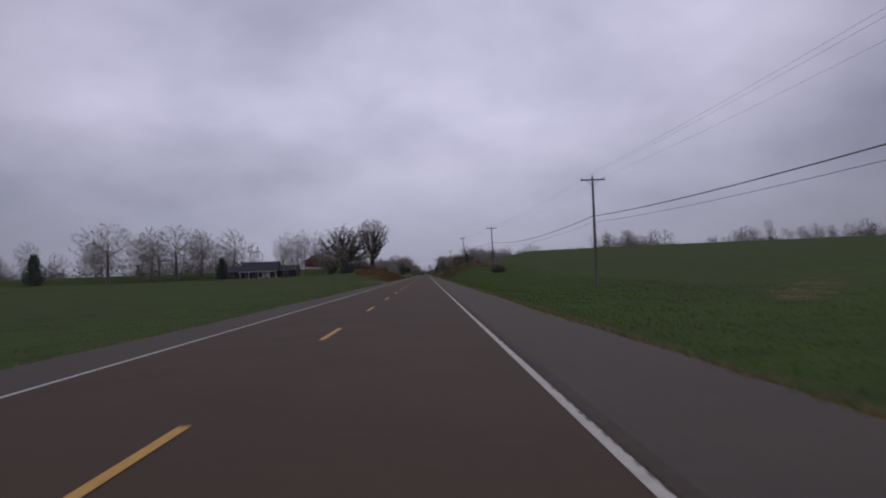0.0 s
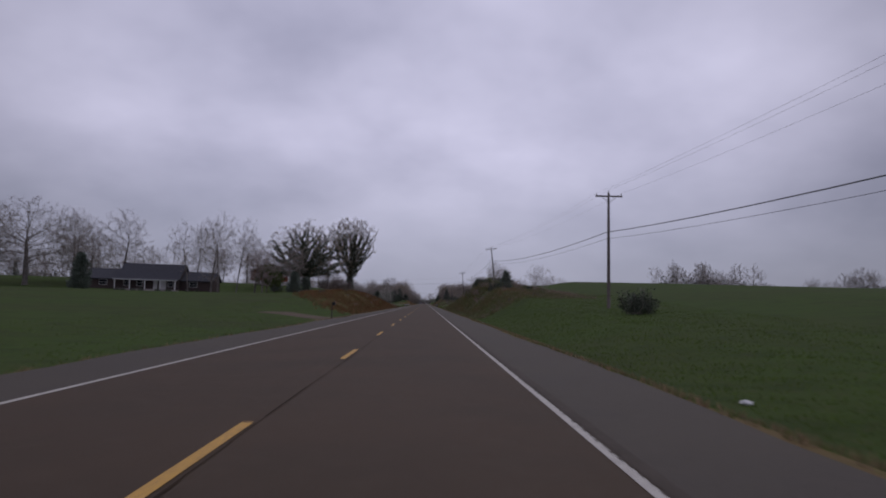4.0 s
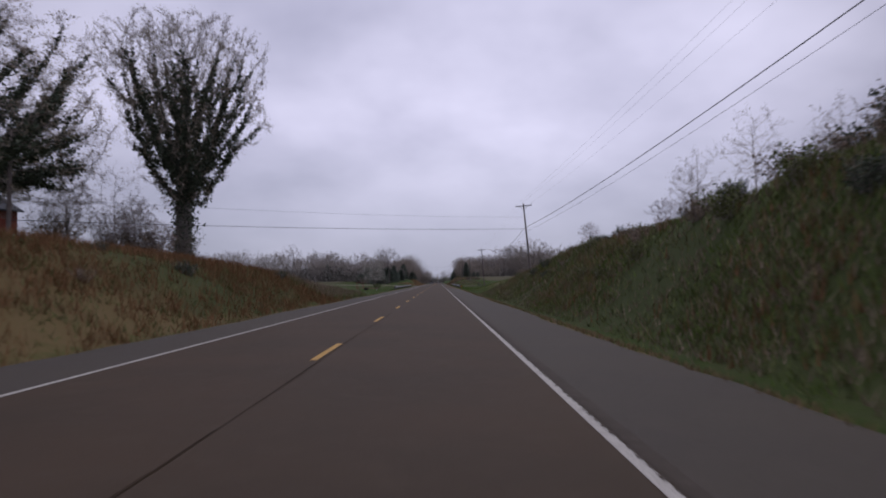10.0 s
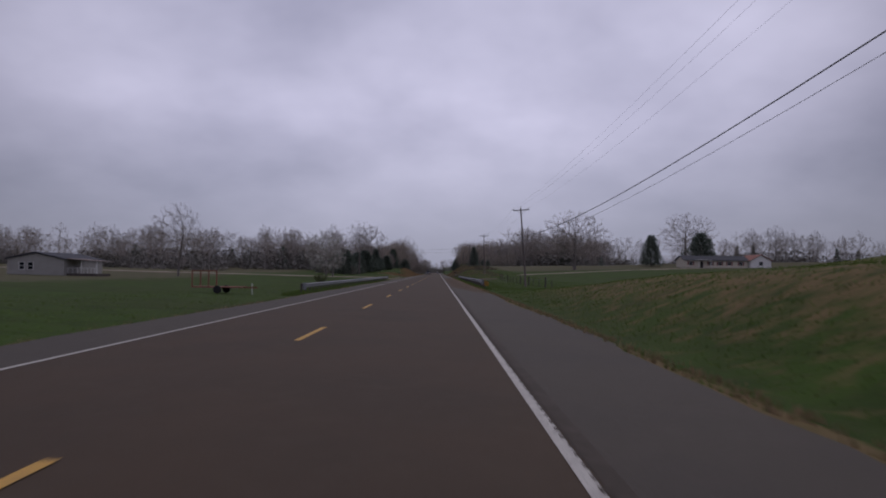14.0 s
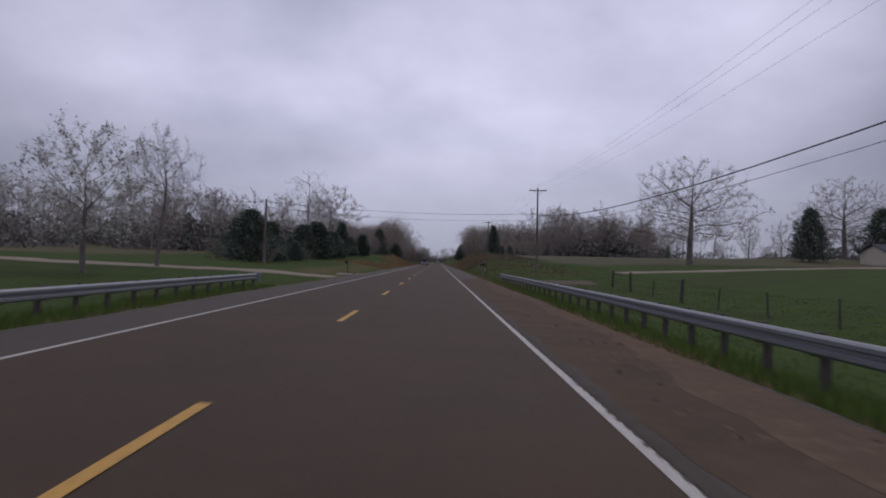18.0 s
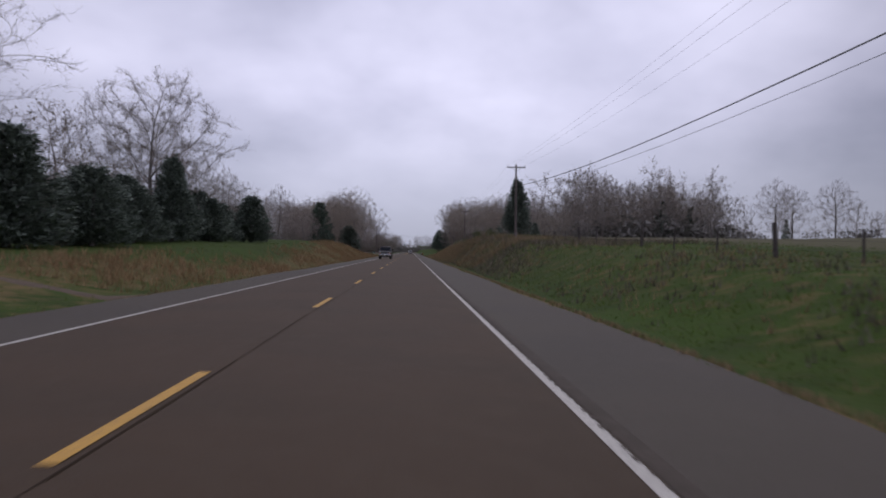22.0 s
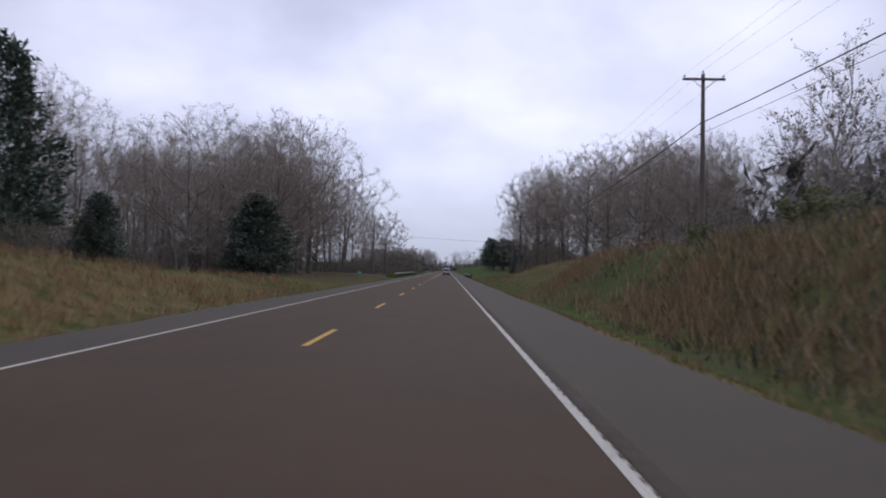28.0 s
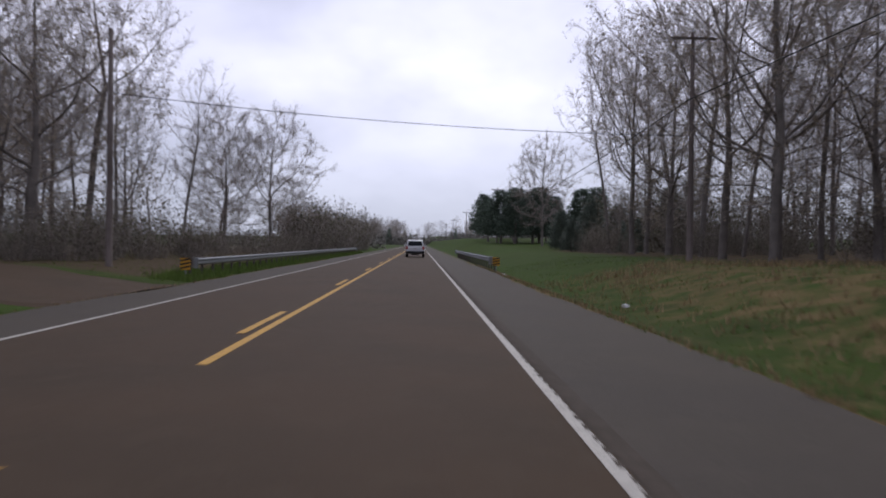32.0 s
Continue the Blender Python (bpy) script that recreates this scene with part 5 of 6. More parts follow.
blades("rail_grass", "longer grass under the guardrail", "grass", scatter(42, 5000, -9.4, -7.3, 897, 992), 0.4, 0.04, 5, 43, 0.5, 4.0)
blades("bank_weeds", "green weeds in patches on the bank", "grass", scatter(50, 14000, 7.8, 15, 200, 366, 1, 2.0), 0.3, 0.05, 9, 50, 0.9, 5.0)
blades("bank_weeds", "pale dead stalks on the bank", "tan_grass", scatter(51, 2600, 8.2, 17, 200, 366, 1, 3.0), 0.75, 0.04, 4, 51, 0.5)
blades("bank_weeds", "tall brown weeds on the low bank", "dead_leaf", scatter(52, 4500, -8, -17, 338, 370, 1), 0.75, 0.04, 5, 52, 0.5)
blades("bank_weeds", "dull green weeds on the low bank", "brush_leaf", scatter(53, 4500, -7.6, -17, 338, 370, 1), 0.5, 0.08, 5, 53, 0.7)
blades("bank_weeds", "green weeds among the brown on the hillside", "grass", scatter(60, 9000, 8, 22, 640, 806, 1, 2.0), 0.45, 0.06, 5, 60, 0.6)
blades("bank_weeds", "scattered tan tufts on the grassy slope", "tan_grass", scatter(61, 9000, 8, 20, 570, 662, 0, 1.5), 0.3, 0.04, 5, 61, 0.5)
blades("bank_weeds", "dull brown weeds on the grassy slope", "thicket_leaf", scatter(62, 6000, 8, 20, 575, 668, 0, 1.5), 0.3, 0.07, 5, 62, 0.7)


# ---- utility poles and their wires ----
def pole_mesh(h):
    s = Shell()
    s.tube([Vector((0, 0, -0.6)), Vector((0, 0, h * 0.4)), Vector((0, 0, h))], [0.165, 0.14, 0.10], 10, cap=True)
    return s


def utility_pole(x, y, top, lean, drop=4.0, arm=True, label="weathered wooden utility pole with a crossarm"):
    """lean: degrees by which the top leans to the road."""
    zb = ground_z(x, y)
    h = top - zb
    root = tagged(new("utility_pole"), label, "utility pole", "roadside poles" if arm else "service poles")
    root.matrix_basis = pose(x, y, zb, 0, -lean, 0)
    part("shaft", pole_mesh(h), "pole_wood", root, smooth=True)
    if arm:
        a = Shell()
        a.box(-1.22, -0.06, h - 0.42, 1.22, 0.06, h - 0.29)
        part("crossarm", a, "pole_wood", root, bevel=0.01, at=pose(0, -0.17, 0))
        for sx in (-1, 1):
            b = Shell()
            b.tube([Vector((sx * 0.75, -0.25, h - 0.36)), Vector((0, -0.16, h - 0.95))], [0.022, 0.022], 4, cap=True)
            part("brace", b, "galvanised", root)
        for sx in (-1.12, 1.12, 0):
            i = Shell()
            z0 = h - 0.29 if sx else h
            i.tube([Vector((sx, -0.17 if sx else 0, z0 + d)) for d in (0, 0.06, 0.07, 0.13, 0.14, 0.2)], [0.015, 0.015, 0.06, 0.055, 0.035, 0.02], 8, cap=True)
            part("insulator", i, "insulator", root)
        for dz in (drop, drop + 0.6):
            c = Shell()
            c.box(-0.17, -0.05, h - dz - 0.05, -0.10, 0.05, h - dz + 0.05)
            part("cable_bracket", c, "galvanised", root)
    return root, Matrix(root.matrix_basis), h, drop


POLES = [(18.2, -32, 10.2, 0, 4.0), (19.2, 70.2, 10.4, 0, 4.0), (18.2, 171.5, 11.8, 1, 3.6), (17.3, 273, 14.4, 7, 3.0), (16.0, 379.5, 13.1, 5.5, 3.65), (15.6, 486, 11.0, 4.2, 4.38), (15.8, 588, 12.1, 1.2, 3.75),
         (15.8, 690, 13.0, 1.0, 2.8), (16.9, 798.5, 13.0, 0.5, 2.9), (16.5, 903, 12.5, 0, 3.5), (17.0, 1005, 12.0, 0, 3.5), (17.5, 1107, 12.0, 0, 3.5), (17.8, 1209, 12.5, 0, 3.5), (18.0, 1311, 13.0, 0, 3.5)]
# how slack each span hangs
SLACK = [0.85, 0.85, 0.7, 0.6, 1.1, 1.25] + [1.0] * 7
built = [utility_pole(*p) for p in POLES]


def hang(shell, a, b, sag, r, sides=4, n=14):
    pts = [a.lerp(b, i / n) - Vector((0, 0, sag * 4 * (i / n) * (1 - i / n))) for i in range(n + 1)]
    shell.tube(pts, [r] * (n + 1), sides)


def line_along(name, label, mat, place, sag, r):
    pts = []
    for (ra, ma, ha, da), (rb, mb, hb, db), slack in zip(built, built[1:], SLACK):
        a, b = ma @ Vector(place(ha, da)), mb @ Vector(place(hb, db))
        pts += [a.lerp(b, i / 14) - Vector((0, 0, sag * slack * 4 * (i / 14) * (1 - i / 14))) for i in range(14)]
    s = Shell()
    s.tube(pts, [r] * len(pts), 4)
    tagged(new(name, s.mesh(name, [mat])), label, "power line", "wires between the poles")


for sx in (-1.12, 0, 1.12):
    line_along("power_wire", "thin grey overhead wire between the pole tops", "wire", lambda h, drop, sx=sx: (sx, -0.17 if sx else 0, h - (0.1 if sx else -0.2)), 0.9, 0.006)
line_along("telephone_cable", "thick black cable hung low on the poles", "cable", lambda h, drop: (-0.17, 0, h - drop), 1.25, 0.03)
line_along("telephone_cable", "thin black cable below the thick one", "cable", lambda h, drop: (-0.17, 0, h - drop - 0.6), 1.2, 0.012)

# the splice case that hangs on the cable beside the pole by the guardrail
case_at = built[5][1] @ Vector((-0.17, 0, built[5][2] - built[5][3]))
case = tagged(new("splice_case"), "black cable splice case hung on the telephone cable", "splice case")
case.matrix_basis = Matrix.Translation(case_at + Vector((0, -1.35, -0.02)))
s = Shell()
s.tube([Vector((0, d, z)) for d, z in ((-0.42, 0), (-0.36, 0), (-0.3, 0), (0.3, 0), (0.36, 0), (0.42, 0))], [0.03, 0.07, 0.10, 0.10, 0.07, 0.03], 10, cap=True)
part("shell", s, "cable", case, smooth=True)
s = Shell()
s.tube([Vector((0, -0.42 - 0.16 * k, -0.34 * math.sin(math.pi * k / 6))) for k in range(7)], [0.022] * 7, 5, cap=True)
part("slack_loop", s, "cable", case, "slack loop of black cable")

service = [utility_pole(-26.2, 316.8, 11.5, 0, 4.0, False, "slim grey service pole beside the ivy trees"), utility_pole(-17.9, 569.7, 7.7, 0, 4.0, False, "pale slim service pole by the cedars"),
           utility_pole(-12.2, 900, 11.2, 0, 4.0, False, "dark wooden service pole at the wood's edge")]
for k, n, drop, end, sag, r in ((4, 0, 3.8, 6.0, 0.3, 0.02), (4, 0, 2.0, 4.5, 0.4, 0.008), (6, 1, 3.6, 0.3, 0.6, 0.018), (6, 1, 4.4, 0.9, 0.7, 0.012), (9, 2, 5.4, 3.0, 0.4, 0.016)):
    s = Shell()
    ma, ha = built[k][1:3]
    mb, hb = service[n][1:3]
    hang(s, ma @ Vector((-0.15, 0, ha - drop)), mb @ Vector((0, 0, hb - end)), sag, r)
    tagged(new("service_cable", s.mesh("service_cable", ["cable"])), "black service cable strung across the road", "power line")
s = Shell()
hang(s, service[1][1] @ Vector((0, 0, 7.2)), Vector((-90, 560, 8.5)), 0.8, 0.014)
tagged(new("service_cable", s.mesh("service_cable", ["cable"])), "black service cable running off over the field", "power line")


# ---- guardrails ----
W_BEAM = [(-0.04, 0.155), (0.0, 0.15), (0.04, 0.11), (0.04, 0.05), (-0.02, 0.02), (-0.02, -0.02), (0.04, -0.05), (0.04, -0.11), (0.0, -0.15), (-0.04, -0.155)]


def beam_mesh(length):
    s = Shell()
    s.prism(W_BEAM + [(x - 0.006, z * 0.97) for x, z in reversed(W_BEAM)], 0, length)
    return s.mesh("beam", ["galvanised"])


BEAM = beam_mesh(3.81)
post_s = Shell()
post_s.box(-0.05, -0.075, -0.9, 0.05, 0.075, 0.74)
POST = post_s.mesh("post", ["post_wood"])
block_s = Shell()
block_s.box(-0.08, -0.07, -0.18, 0.08, 0.07, 0.18)
BLOCK = block_s.mesh("block", ["post_wood"])
end_s = Shell()
end_s.tube([Vector((0, 0, -0.3)), Vector((0, 0, 0.2))], [0.14, 0.14], 14, cap=True)
END = end_s.mesh("end_cap", ["galvanised"])


def guardrail(x, y0, y1, face, label, flare=0.0, base=-0.3):
    """face: +1 where the beam's face looks to +x."""
    root = tagged(new("guardrail"), label, "guardrail", "guardrails")
    root.matrix_basis = pose(x, y0, 0)
    n = int((y1 - y0) / 3.81)
    for i in range(n):
        dx = -face * flare * max(0, 1 - i / 3) ** 2
        dx2 = -face * flare * max(0, 1 - (i + 1) / 3) ** 2
        turn = math.degrees(math.atan2(-(dx2 - dx), 3.81))
        b = part("beam", BEAM, "", root, at=pose(dx, i * 3.81, base + 0.62, 0, 0, turn) @ Matrix.Diagonal((face, 1, 1, 1)))
        for k in range(2):
            px, py = dx + (dx2 - dx) * k / 2 - face * 0.24, i * 3.81 + k * 1.905
            part("post", POST, "", root, at=pose(px, py, base))
            part("block", BLOCK, "", root, at=pose(px + face * 0.12, py, base + 0.62))
    part("post", POST, "", root, at=pose(-face * 0.24, n * 3.81, base))
    for yy, dx in ((0, -face * flare), (n * 3.81, 0)):
        part("end_cap", END, "", root, "rounded steel end", at=pose(dx, yy, base + 0.62))
    return root


def object_marker(x, y):
    root = tagged(new("object_marker"), "yellow warning plate with black diagonal stripes by the guardrail", "road sign", "object markers")
    root.matrix_basis = pose(x, y, ground_z(x, y))
    p = Shell()
    p.box(-0.03, 0.02, -0.4, 0.03, 0.06, 0.95)
    part("post", p, "galvanised", root)
    q = Shell()
    q.box(-0.23, -0.012, 0.42, 0.23, 0.012, 0.95)
    part("plate", q, "marker_yellow", root, bevel=0.004)
    for k in range(3):
        t = Shell()
        z = 0.44 + k * 0.17
        t.v += [Vector((-0.225, -0.016, z)), Vector((-0.225, -0.016, z + 0.08)), Vector((0.225, -0.016, z + 0.18)), Vector((0.225, -0.016, z + 0.10))]
        t.f.append((0, 3, 2, 1))
        t.m.append(0)
        part("stripe", t, "black_paint", root)


guardrail(7.45, 457.2, 549.5, -1, "grey galvanised guardrail along a dirt shoulder", 0.0)
guardrail(-7.4, 432, 524.5, 1, "grey galvanised guardrail along the grass", 0.0, -0.44)
guardrail(-8.0, 899.4, 990, 1, "grey galvanised guardrail before the bridge", 0.0)
guardrail(7.0, 912.5, 962, -1, "short grey guardrail below the green field", 0.0)
object_marker(7.85, 456.6)
object_marker(-8.3, 898.9)
object_marker(7.3, 912.0)


# ---- drives: ribbons laid on the ground ----
def ribbon(name, label, mat, centre, width, category, lift=0.05, step=1.0):
    pts = []
    for (xa, ya), (xb, yb) in zip(centre, centre[1:]):
        n = max(1, int(math.hypot(xb - xa, yb - ya) / step))
        pts += [(xa + (xb - xa) * i / n, ya + (yb - ya) * i / n) for i in range(n)]
    pts.append(centre[-1])
    s = Shell()
    rng = random.Random(len(pts))
    rows = []
    for i, (x, y) in enumerate(pts):
        x2, y2 = pts[min(i + 1, len(pts) - 1)]
        x1, y1 = pts[max(i - 1, 0)]
        d = Vector((x2 - x1, y2 - y1, 0)).normalized()
        nrm = Vector((-d.y, d.x, 0))
        row = []
        for k in range(-1, 6):
            u = (k / 4 - 0.5) * width * (1 + 0.06 * rng.uniform(-1, 1)) if 0 <= k <= 4 else (0.5 * width + 0.75) * (-1 if k < 0 else 1)
            q = Vector((x, y, 0)) + nrm * u
            d = abs(q.x) - (6.35 if q.x > 0 else 5.6)
            q.z = ground_z(q.x, q.y) + lift if d > 3 else max(ground_z(q.x, q.y) + lift, road_z(q.x) - 0.012 - max(0.0, d) * 0.13)
            if d < 0:
                q.z = road_z(q.x) + 0.004
            if k in (-1, 5):
                q.z = ground_z(q.x, q.y) - 0.06 if d > 0 else road_z(q.x) - 0.05
            row.append(q)
        rows.append(row)
    for a, b in zip(rows, rows[1:]):
        for k in range(6):
            s.quad(a[k], b[k], b[k + 1], a[k + 1])
    return tagged(new(name, s.mesh(name, [mat])), label, category, kind="structure")


ribbon("driveway_left", "pale gravel drive crossing the lawn", "gravel", [(-5.4, 556), (-9, 552.5), (-15, 549.5), (-30, 546.5), (-60, 545), (-140, 548)], 3.4, "driveway", 0.06)
ribbon("driveway_apron", "brown dirt apron of a field drive", "brown_gravel", [(6.0, 556.5), (9, 556.5), (17, 556)], 7.0, "driveway", 0.05)
ribbon("driveway_right", "pale gravel drive to the white house", "gravel", [(24, 576.5), (36, 580), (52, 588), (70, 600), (84, 611)], 2.8, "driveway", 0.07)
ribbon("farm_track", "worn brown track across the lawn", "brown_gravel", [(-5.4, 617.7), (-8, 617.7), (-17, 619)], 0.4, "track", 0.03)
ribbon("driveway_house", "brown gravel apron of a drive", "brown_gravel", [(-5.4, 177), (-8, 177.5), (-13, 179)], 6.0, "driveway", 0.05)
ribbon("side_road", "brownish asphalt side road into the woods", "lane", [(-5.4, 889), (-12, 890), (-22, 893), (-46, 905), (-90, 930)], 9.0, "road", 0.06)


# ---- buildings ----
def gable_block(root, x0, x1, y0, y1, eave, ridge, wall, roof, along_x=True, over=0.45):
    """Walls and a gabled roof of real thickness."""
    w = Shell()
    t = 0.2
    if along_x:
        ym = (y0 + y1) / 2
        for xa in (x0, x1 - t):
            n = len(w.v)
            w.v += [Vector((xx, yy, zz)) for xx in (xa, xa + t) for yy, zz in ((y0, 0), (y1, 0), (y1, eave), (ym, ridge - 0.12), (y0, eave))]
            w.f += [(n, n + 1, n + 2, n + 3, n + 4), (n + 9, n + 8, n + 7, n + 6, n + 5)] + [(n + i, n + 5 + i, n + 5 + (i + 1) % 5, n + (i + 1) % 5) for i in range(5)]
            w.m += [0] * 7
        w.box(x0 + t, y0, 0, x1 - t, y0 + t, eave)
        w.box(x0 + t, y1 - t, 0, x1 - t, y1, eave)
    else:
        xm = (x0 + x1) / 2
        for ya in (y0, y1 - t):
            w.prism([(x0, 0), (x1, 0), (x1, eave), (xm, ridge - 0.12), (x0, eave)], ya, ya + t)
        w.box(x0, y0 + t, 0, x0 + t, y1 - t, eave)
        w.box(x1 - t, y0 + t, 0, x1, y1 - t, eave)
    part("wall", w, wall, root)
    r = Shell()
    if along_x:
        ym = (y0 + y1) / 2
        k = (ridge - eave) / (ym - y0)
        for sgn, ye in ((1, y0 - over), (-1, y1 + over)):
            ze = eave - k * over
            n = len(r.v)
            r.v += [Vector((xx, yy, zz)) for xx in (x0 - over, x1 + over) for yy, zz in ((ye, ze), (ym, ridge), (ym, ridge + 0.16), (ye, ze + 0.16))]
            r.f += [(n, n + 1, n + 2, n + 3), (n + 7, n + 6, n + 5, n + 4)] + [(n + i, n + 4 + i, n + 4 + (i + 1) % 4, n + (i + 1) % 4) for i in range(4)]
            r.m += [0] * 6
    else:
        xm = (x0 + x1) / 2
        k = (ridge - eave) / (xm - x0)
        for xe in (x0 - over, x1 + over):
            ze = eave - k * over
            r.prism([(xe, ze), (xm, ridge), (xm, ridge + 0.16), (xe, ze + 0.16)], y0 - over, y1 + over)
    return part("roof", r, roof, root)


def house_window(root, x, y, z, w, h, shutters=None):
    f = Shell()
    for a in ((-w / 2 - 0.07, 0, w / 2 + 0.07, 0.07), (-w / 2 - 0.07, h - 0.07, w / 2 + 0.07, h), (-w / 2 - 0.07, 0.07, -w / 2, h - 0.07), (w / 2, 0.07, w / 2 + 0.07, h - 0.07), (-w / 2, h / 2 - 0.03, w / 2, h / 2 + 0.03)):
        f.box(x + a[0], y - 0.06, z + a[1], x + a[2], y + 0.01, z + a[3])
    win = part("window", f, "white_paint", root)
    g = Shell()
    g.box(x - w / 2, y - 0.03, z + 0.07, x + w / 2, y - 0.005, z + h - 0.07)
    part("pane", g, "glass", win, "dark window glass")
    if shutters:
        for sx in (-1, 1):
            s = Shell()
            s.box(x + sx * (w / 2 + 0.3) - 0.2, y - 0.05, z, x + sx * (w / 2 + 0.3) + 0.2, y - 0.004, z + h)
            part("shutter", s, shutters, win)


def house_door(root, x, y, z, mat="black_paint"):
    d = Shell()
    d.box(x - 0.45, y - 0.06, z, x + 0.45, y - 0.004, z + 2.03)
    ob = part("door", d, mat, root, bevel=0.01)
    k = Shell()
    k.tube([Vector((x + 0.34, y - 0.12, z + 1.0)), Vector((x + 0.34, y - 0.06, z + 1.0))], [0.035, 0.02], 8, cap=True)
    part("knob", k, "chrome", ob)


def posts(root, xs_, y, z0, z1, w, mat):
    for x in xs_:
        p = Shell()
        p.box(x - w / 2, y - w / 2, z0, x + w / 2, y + w / 2, z1)
        part("porch_post", p, mat, root, bevel=0.01)


# ranch house on the rise behind the lawn
ranch = tagged(new("ranch_house"), "long ranch house with dark shingle roof and white porch posts", "house")
ranch.matrix_basis = pose(-58.2, 267, 2.2)
gable_block(ranch, -6.4, 6.4, 0, 8.0, 2.5, 5.6, "brick", "roof")
gable_block(ranch, 6.42, 13.2, 1.6, 8.0, 2.3, 4.1, "brick", "roof")
gable_block(ranch, -13.8, -6.42, 1.4, 8.2, 2.3, 4.3, "brick", "roof")
porch_roof = Shell()
porch_roof.v += [Vector((x, y, z)) for x in (-6.8, 6.8) for y, z in ((-2.0, 1.98), (-0.42, 2.32), (-0.42, 2.46), (-2.0, 2.12))]
porch_roof.f += [(0, 1, 2, 3), (7, 6, 5, 4)] + [(i, 4 + i, 4 + (i + 1) % 4, (i + 1) % 4) for i in range(4)]
porch_roof.m += [0] * 6
part("porch_roof", porch_roof, "roof", ranch)
slab = Shell()
slab.box(-6.6, -2.0, -1.4, 6.6, -0.003, 0.14)
part("porch_floor", slab, "concrete", ranch)
posts(ranch, (-6.4, -3.2, 0, 3.2, 6.4), -1.85, 0.14, 1.98, 0.2, "white_paint")
for x in (-4.6, -1.8, 4.8):
    house_window(ranch, x, 0, 0.75, 1.1, 1.35)
house_door(ranch, 1.6, 0, 0.14, "white_paint")
house_window(ranch, 9.2, 1.6, 0.8, 1.6, 1.2)
house_window(ranch, -10.2, 1.4, 0.8, 1.6, 1.2)
panel = Shell()
panel.box(2.4, -0.05, 0.14, 3.9, -0.004, 2.2)
part("white_panel", panel, "white_paint", ranch, "white boarded panel")
gutter = Shell()
gutter.box(-6.85, -2.12, 1.98, 6.85, -2.01, 2.1)
part("gutter", gutter, "white_paint", ranch)
chimney = Shell()
chimney.box(-7.4, 4.6, 2.0, -6.7, 5.6, 6.0)
part("chimney", chimney, "brick", ranch, bevel=0.02)
for x, s in ((-5.6, 0.55), (-4.2, 0.5), (-2.2, 0.5), (-0.6, 0.55), (3.2, 0.5), (5.2, 0.55), (8.4, 0.55), (10.4, 0.5)):
    put("shrub_green", -58.2 + x, 267 - 2.7 if abs(x) < 6.5 else 267.9, s, x * 50)

barn = tagged(new("red_barn"), "weathered red barn with a dark tin roof behind the bank", "barn")
barn.matrix_basis = pose(-49.5, 338, 6.6, 0, 0, -14)
gable_block(barn, -3.8, 3.8, 0, 11, 2.6, 4.7, "barn_red", "roof", along_x=False)
bd = Shell()
bd.box(-1.3, -0.07, 0.02, 1.3, -0.004, 2.4)
part("barn_door", bd, "barn_red", barn, "closed red board door", bevel=0.01)
bt = Shell()
for a in ((-1.4, 0, -1.3, 2.5), (1.3, 0, 1.4, 2.5), (-1.3, 2.4, 1.3, 2.5)):
    bt.box(a[0], -0.09, a[1], a[2], -0.004, a[3])
part("door_trim", bt, "rust_red", barn)

mobile = tagged(new("mobile_home"), "low beige mobile home with a covered porch", "house")
mobile.matrix_basis = pose(-61.8, 498, ground_z(-61, 500) - 0.05)
gable_block(mobile, -6, 3.2, 0, 14, 2.7, 3.7, "siding", "roof", along_x=False, over=0.3)
for x in (-3.6, -2.2):
    house_window(mobile, x, 0, 0.9, 0.8, 1.3)
deck = Shell()
deck.box(3.2, 1.0, -0.4, 8.2, 6.0, 0.35)
part("porch_floor", deck, "post_wood", mobile)
pr = Shell()
pr.prism([(3.0, 2.75), (8.6, 2.35), (8.6, 2.48), (3.0, 2.88)], 0.7, 6.3)
part("porch_roof", pr, "tin", mobile)
posts(mobile, (5.6, 8.1), 1.1, 0.35, 2.4, 0.13, "white_paint")
for x in (3.4, 4.2, 5.0, 6.0, 6.6, 7.2, 7.8):
    p = Shell()
    p.box(x - 0.03, 1.07, 0.35, x + 0.03, 1.13, 1.2)
    part("baluster", p, "white_paint", mobile)
hr = Shell()
hr.box(3.25, 1.06, 1.2, 8.15, 1.14, 1.28)
part("handrail", hr, "white_paint", mobile)

cottage = tagged(new("white_house"), "long cream house with reddish shutters and a low roof", "house")
cottage.matrix_basis = pose(83, 618, ground_z(95, 619) - 0.1, 0, 0, 2)
gable_block(cottage, 0, 21, 0, 8, 2.5, 3.9, "cream", "roof")
gable_block(cottage, 21.2, 28, -1.5, 8.5, 2.6, 4.4, "white_paint", "rust_red", along_x=False)
for x in (8.5, 11.6, 14.8, 18.6):
    house_window(cottage, x, 0, 0.8, 1.1, 1.3, "shutter")
house_window(cottage, 2.0, 0, 0.8, 1.2, 1.3, "shutter")
house_window(cottage, 24.6, -1.5, 0.9, 1.3, 1.3)
house_door(cottage, 5.6, 0, 0.05)
cp = Shell()
cp.prism([(3.6, 2.5), (8.0, 2.5), (8.0, 2.62), (3.6, 2.62)], -2.4, -0.46)
part("porch_roof", cp, "white_paint", cottage)
cs = Shell()
cs.box(3.6, -2.4, -0.4, 8.0, -0.003, 0.05)
part("porch_floor", cs, "concrete", cottage)
posts(cottage, (3.8, 7.8), -2.2, 0.05, 2.5, 0.16, "white_paint")


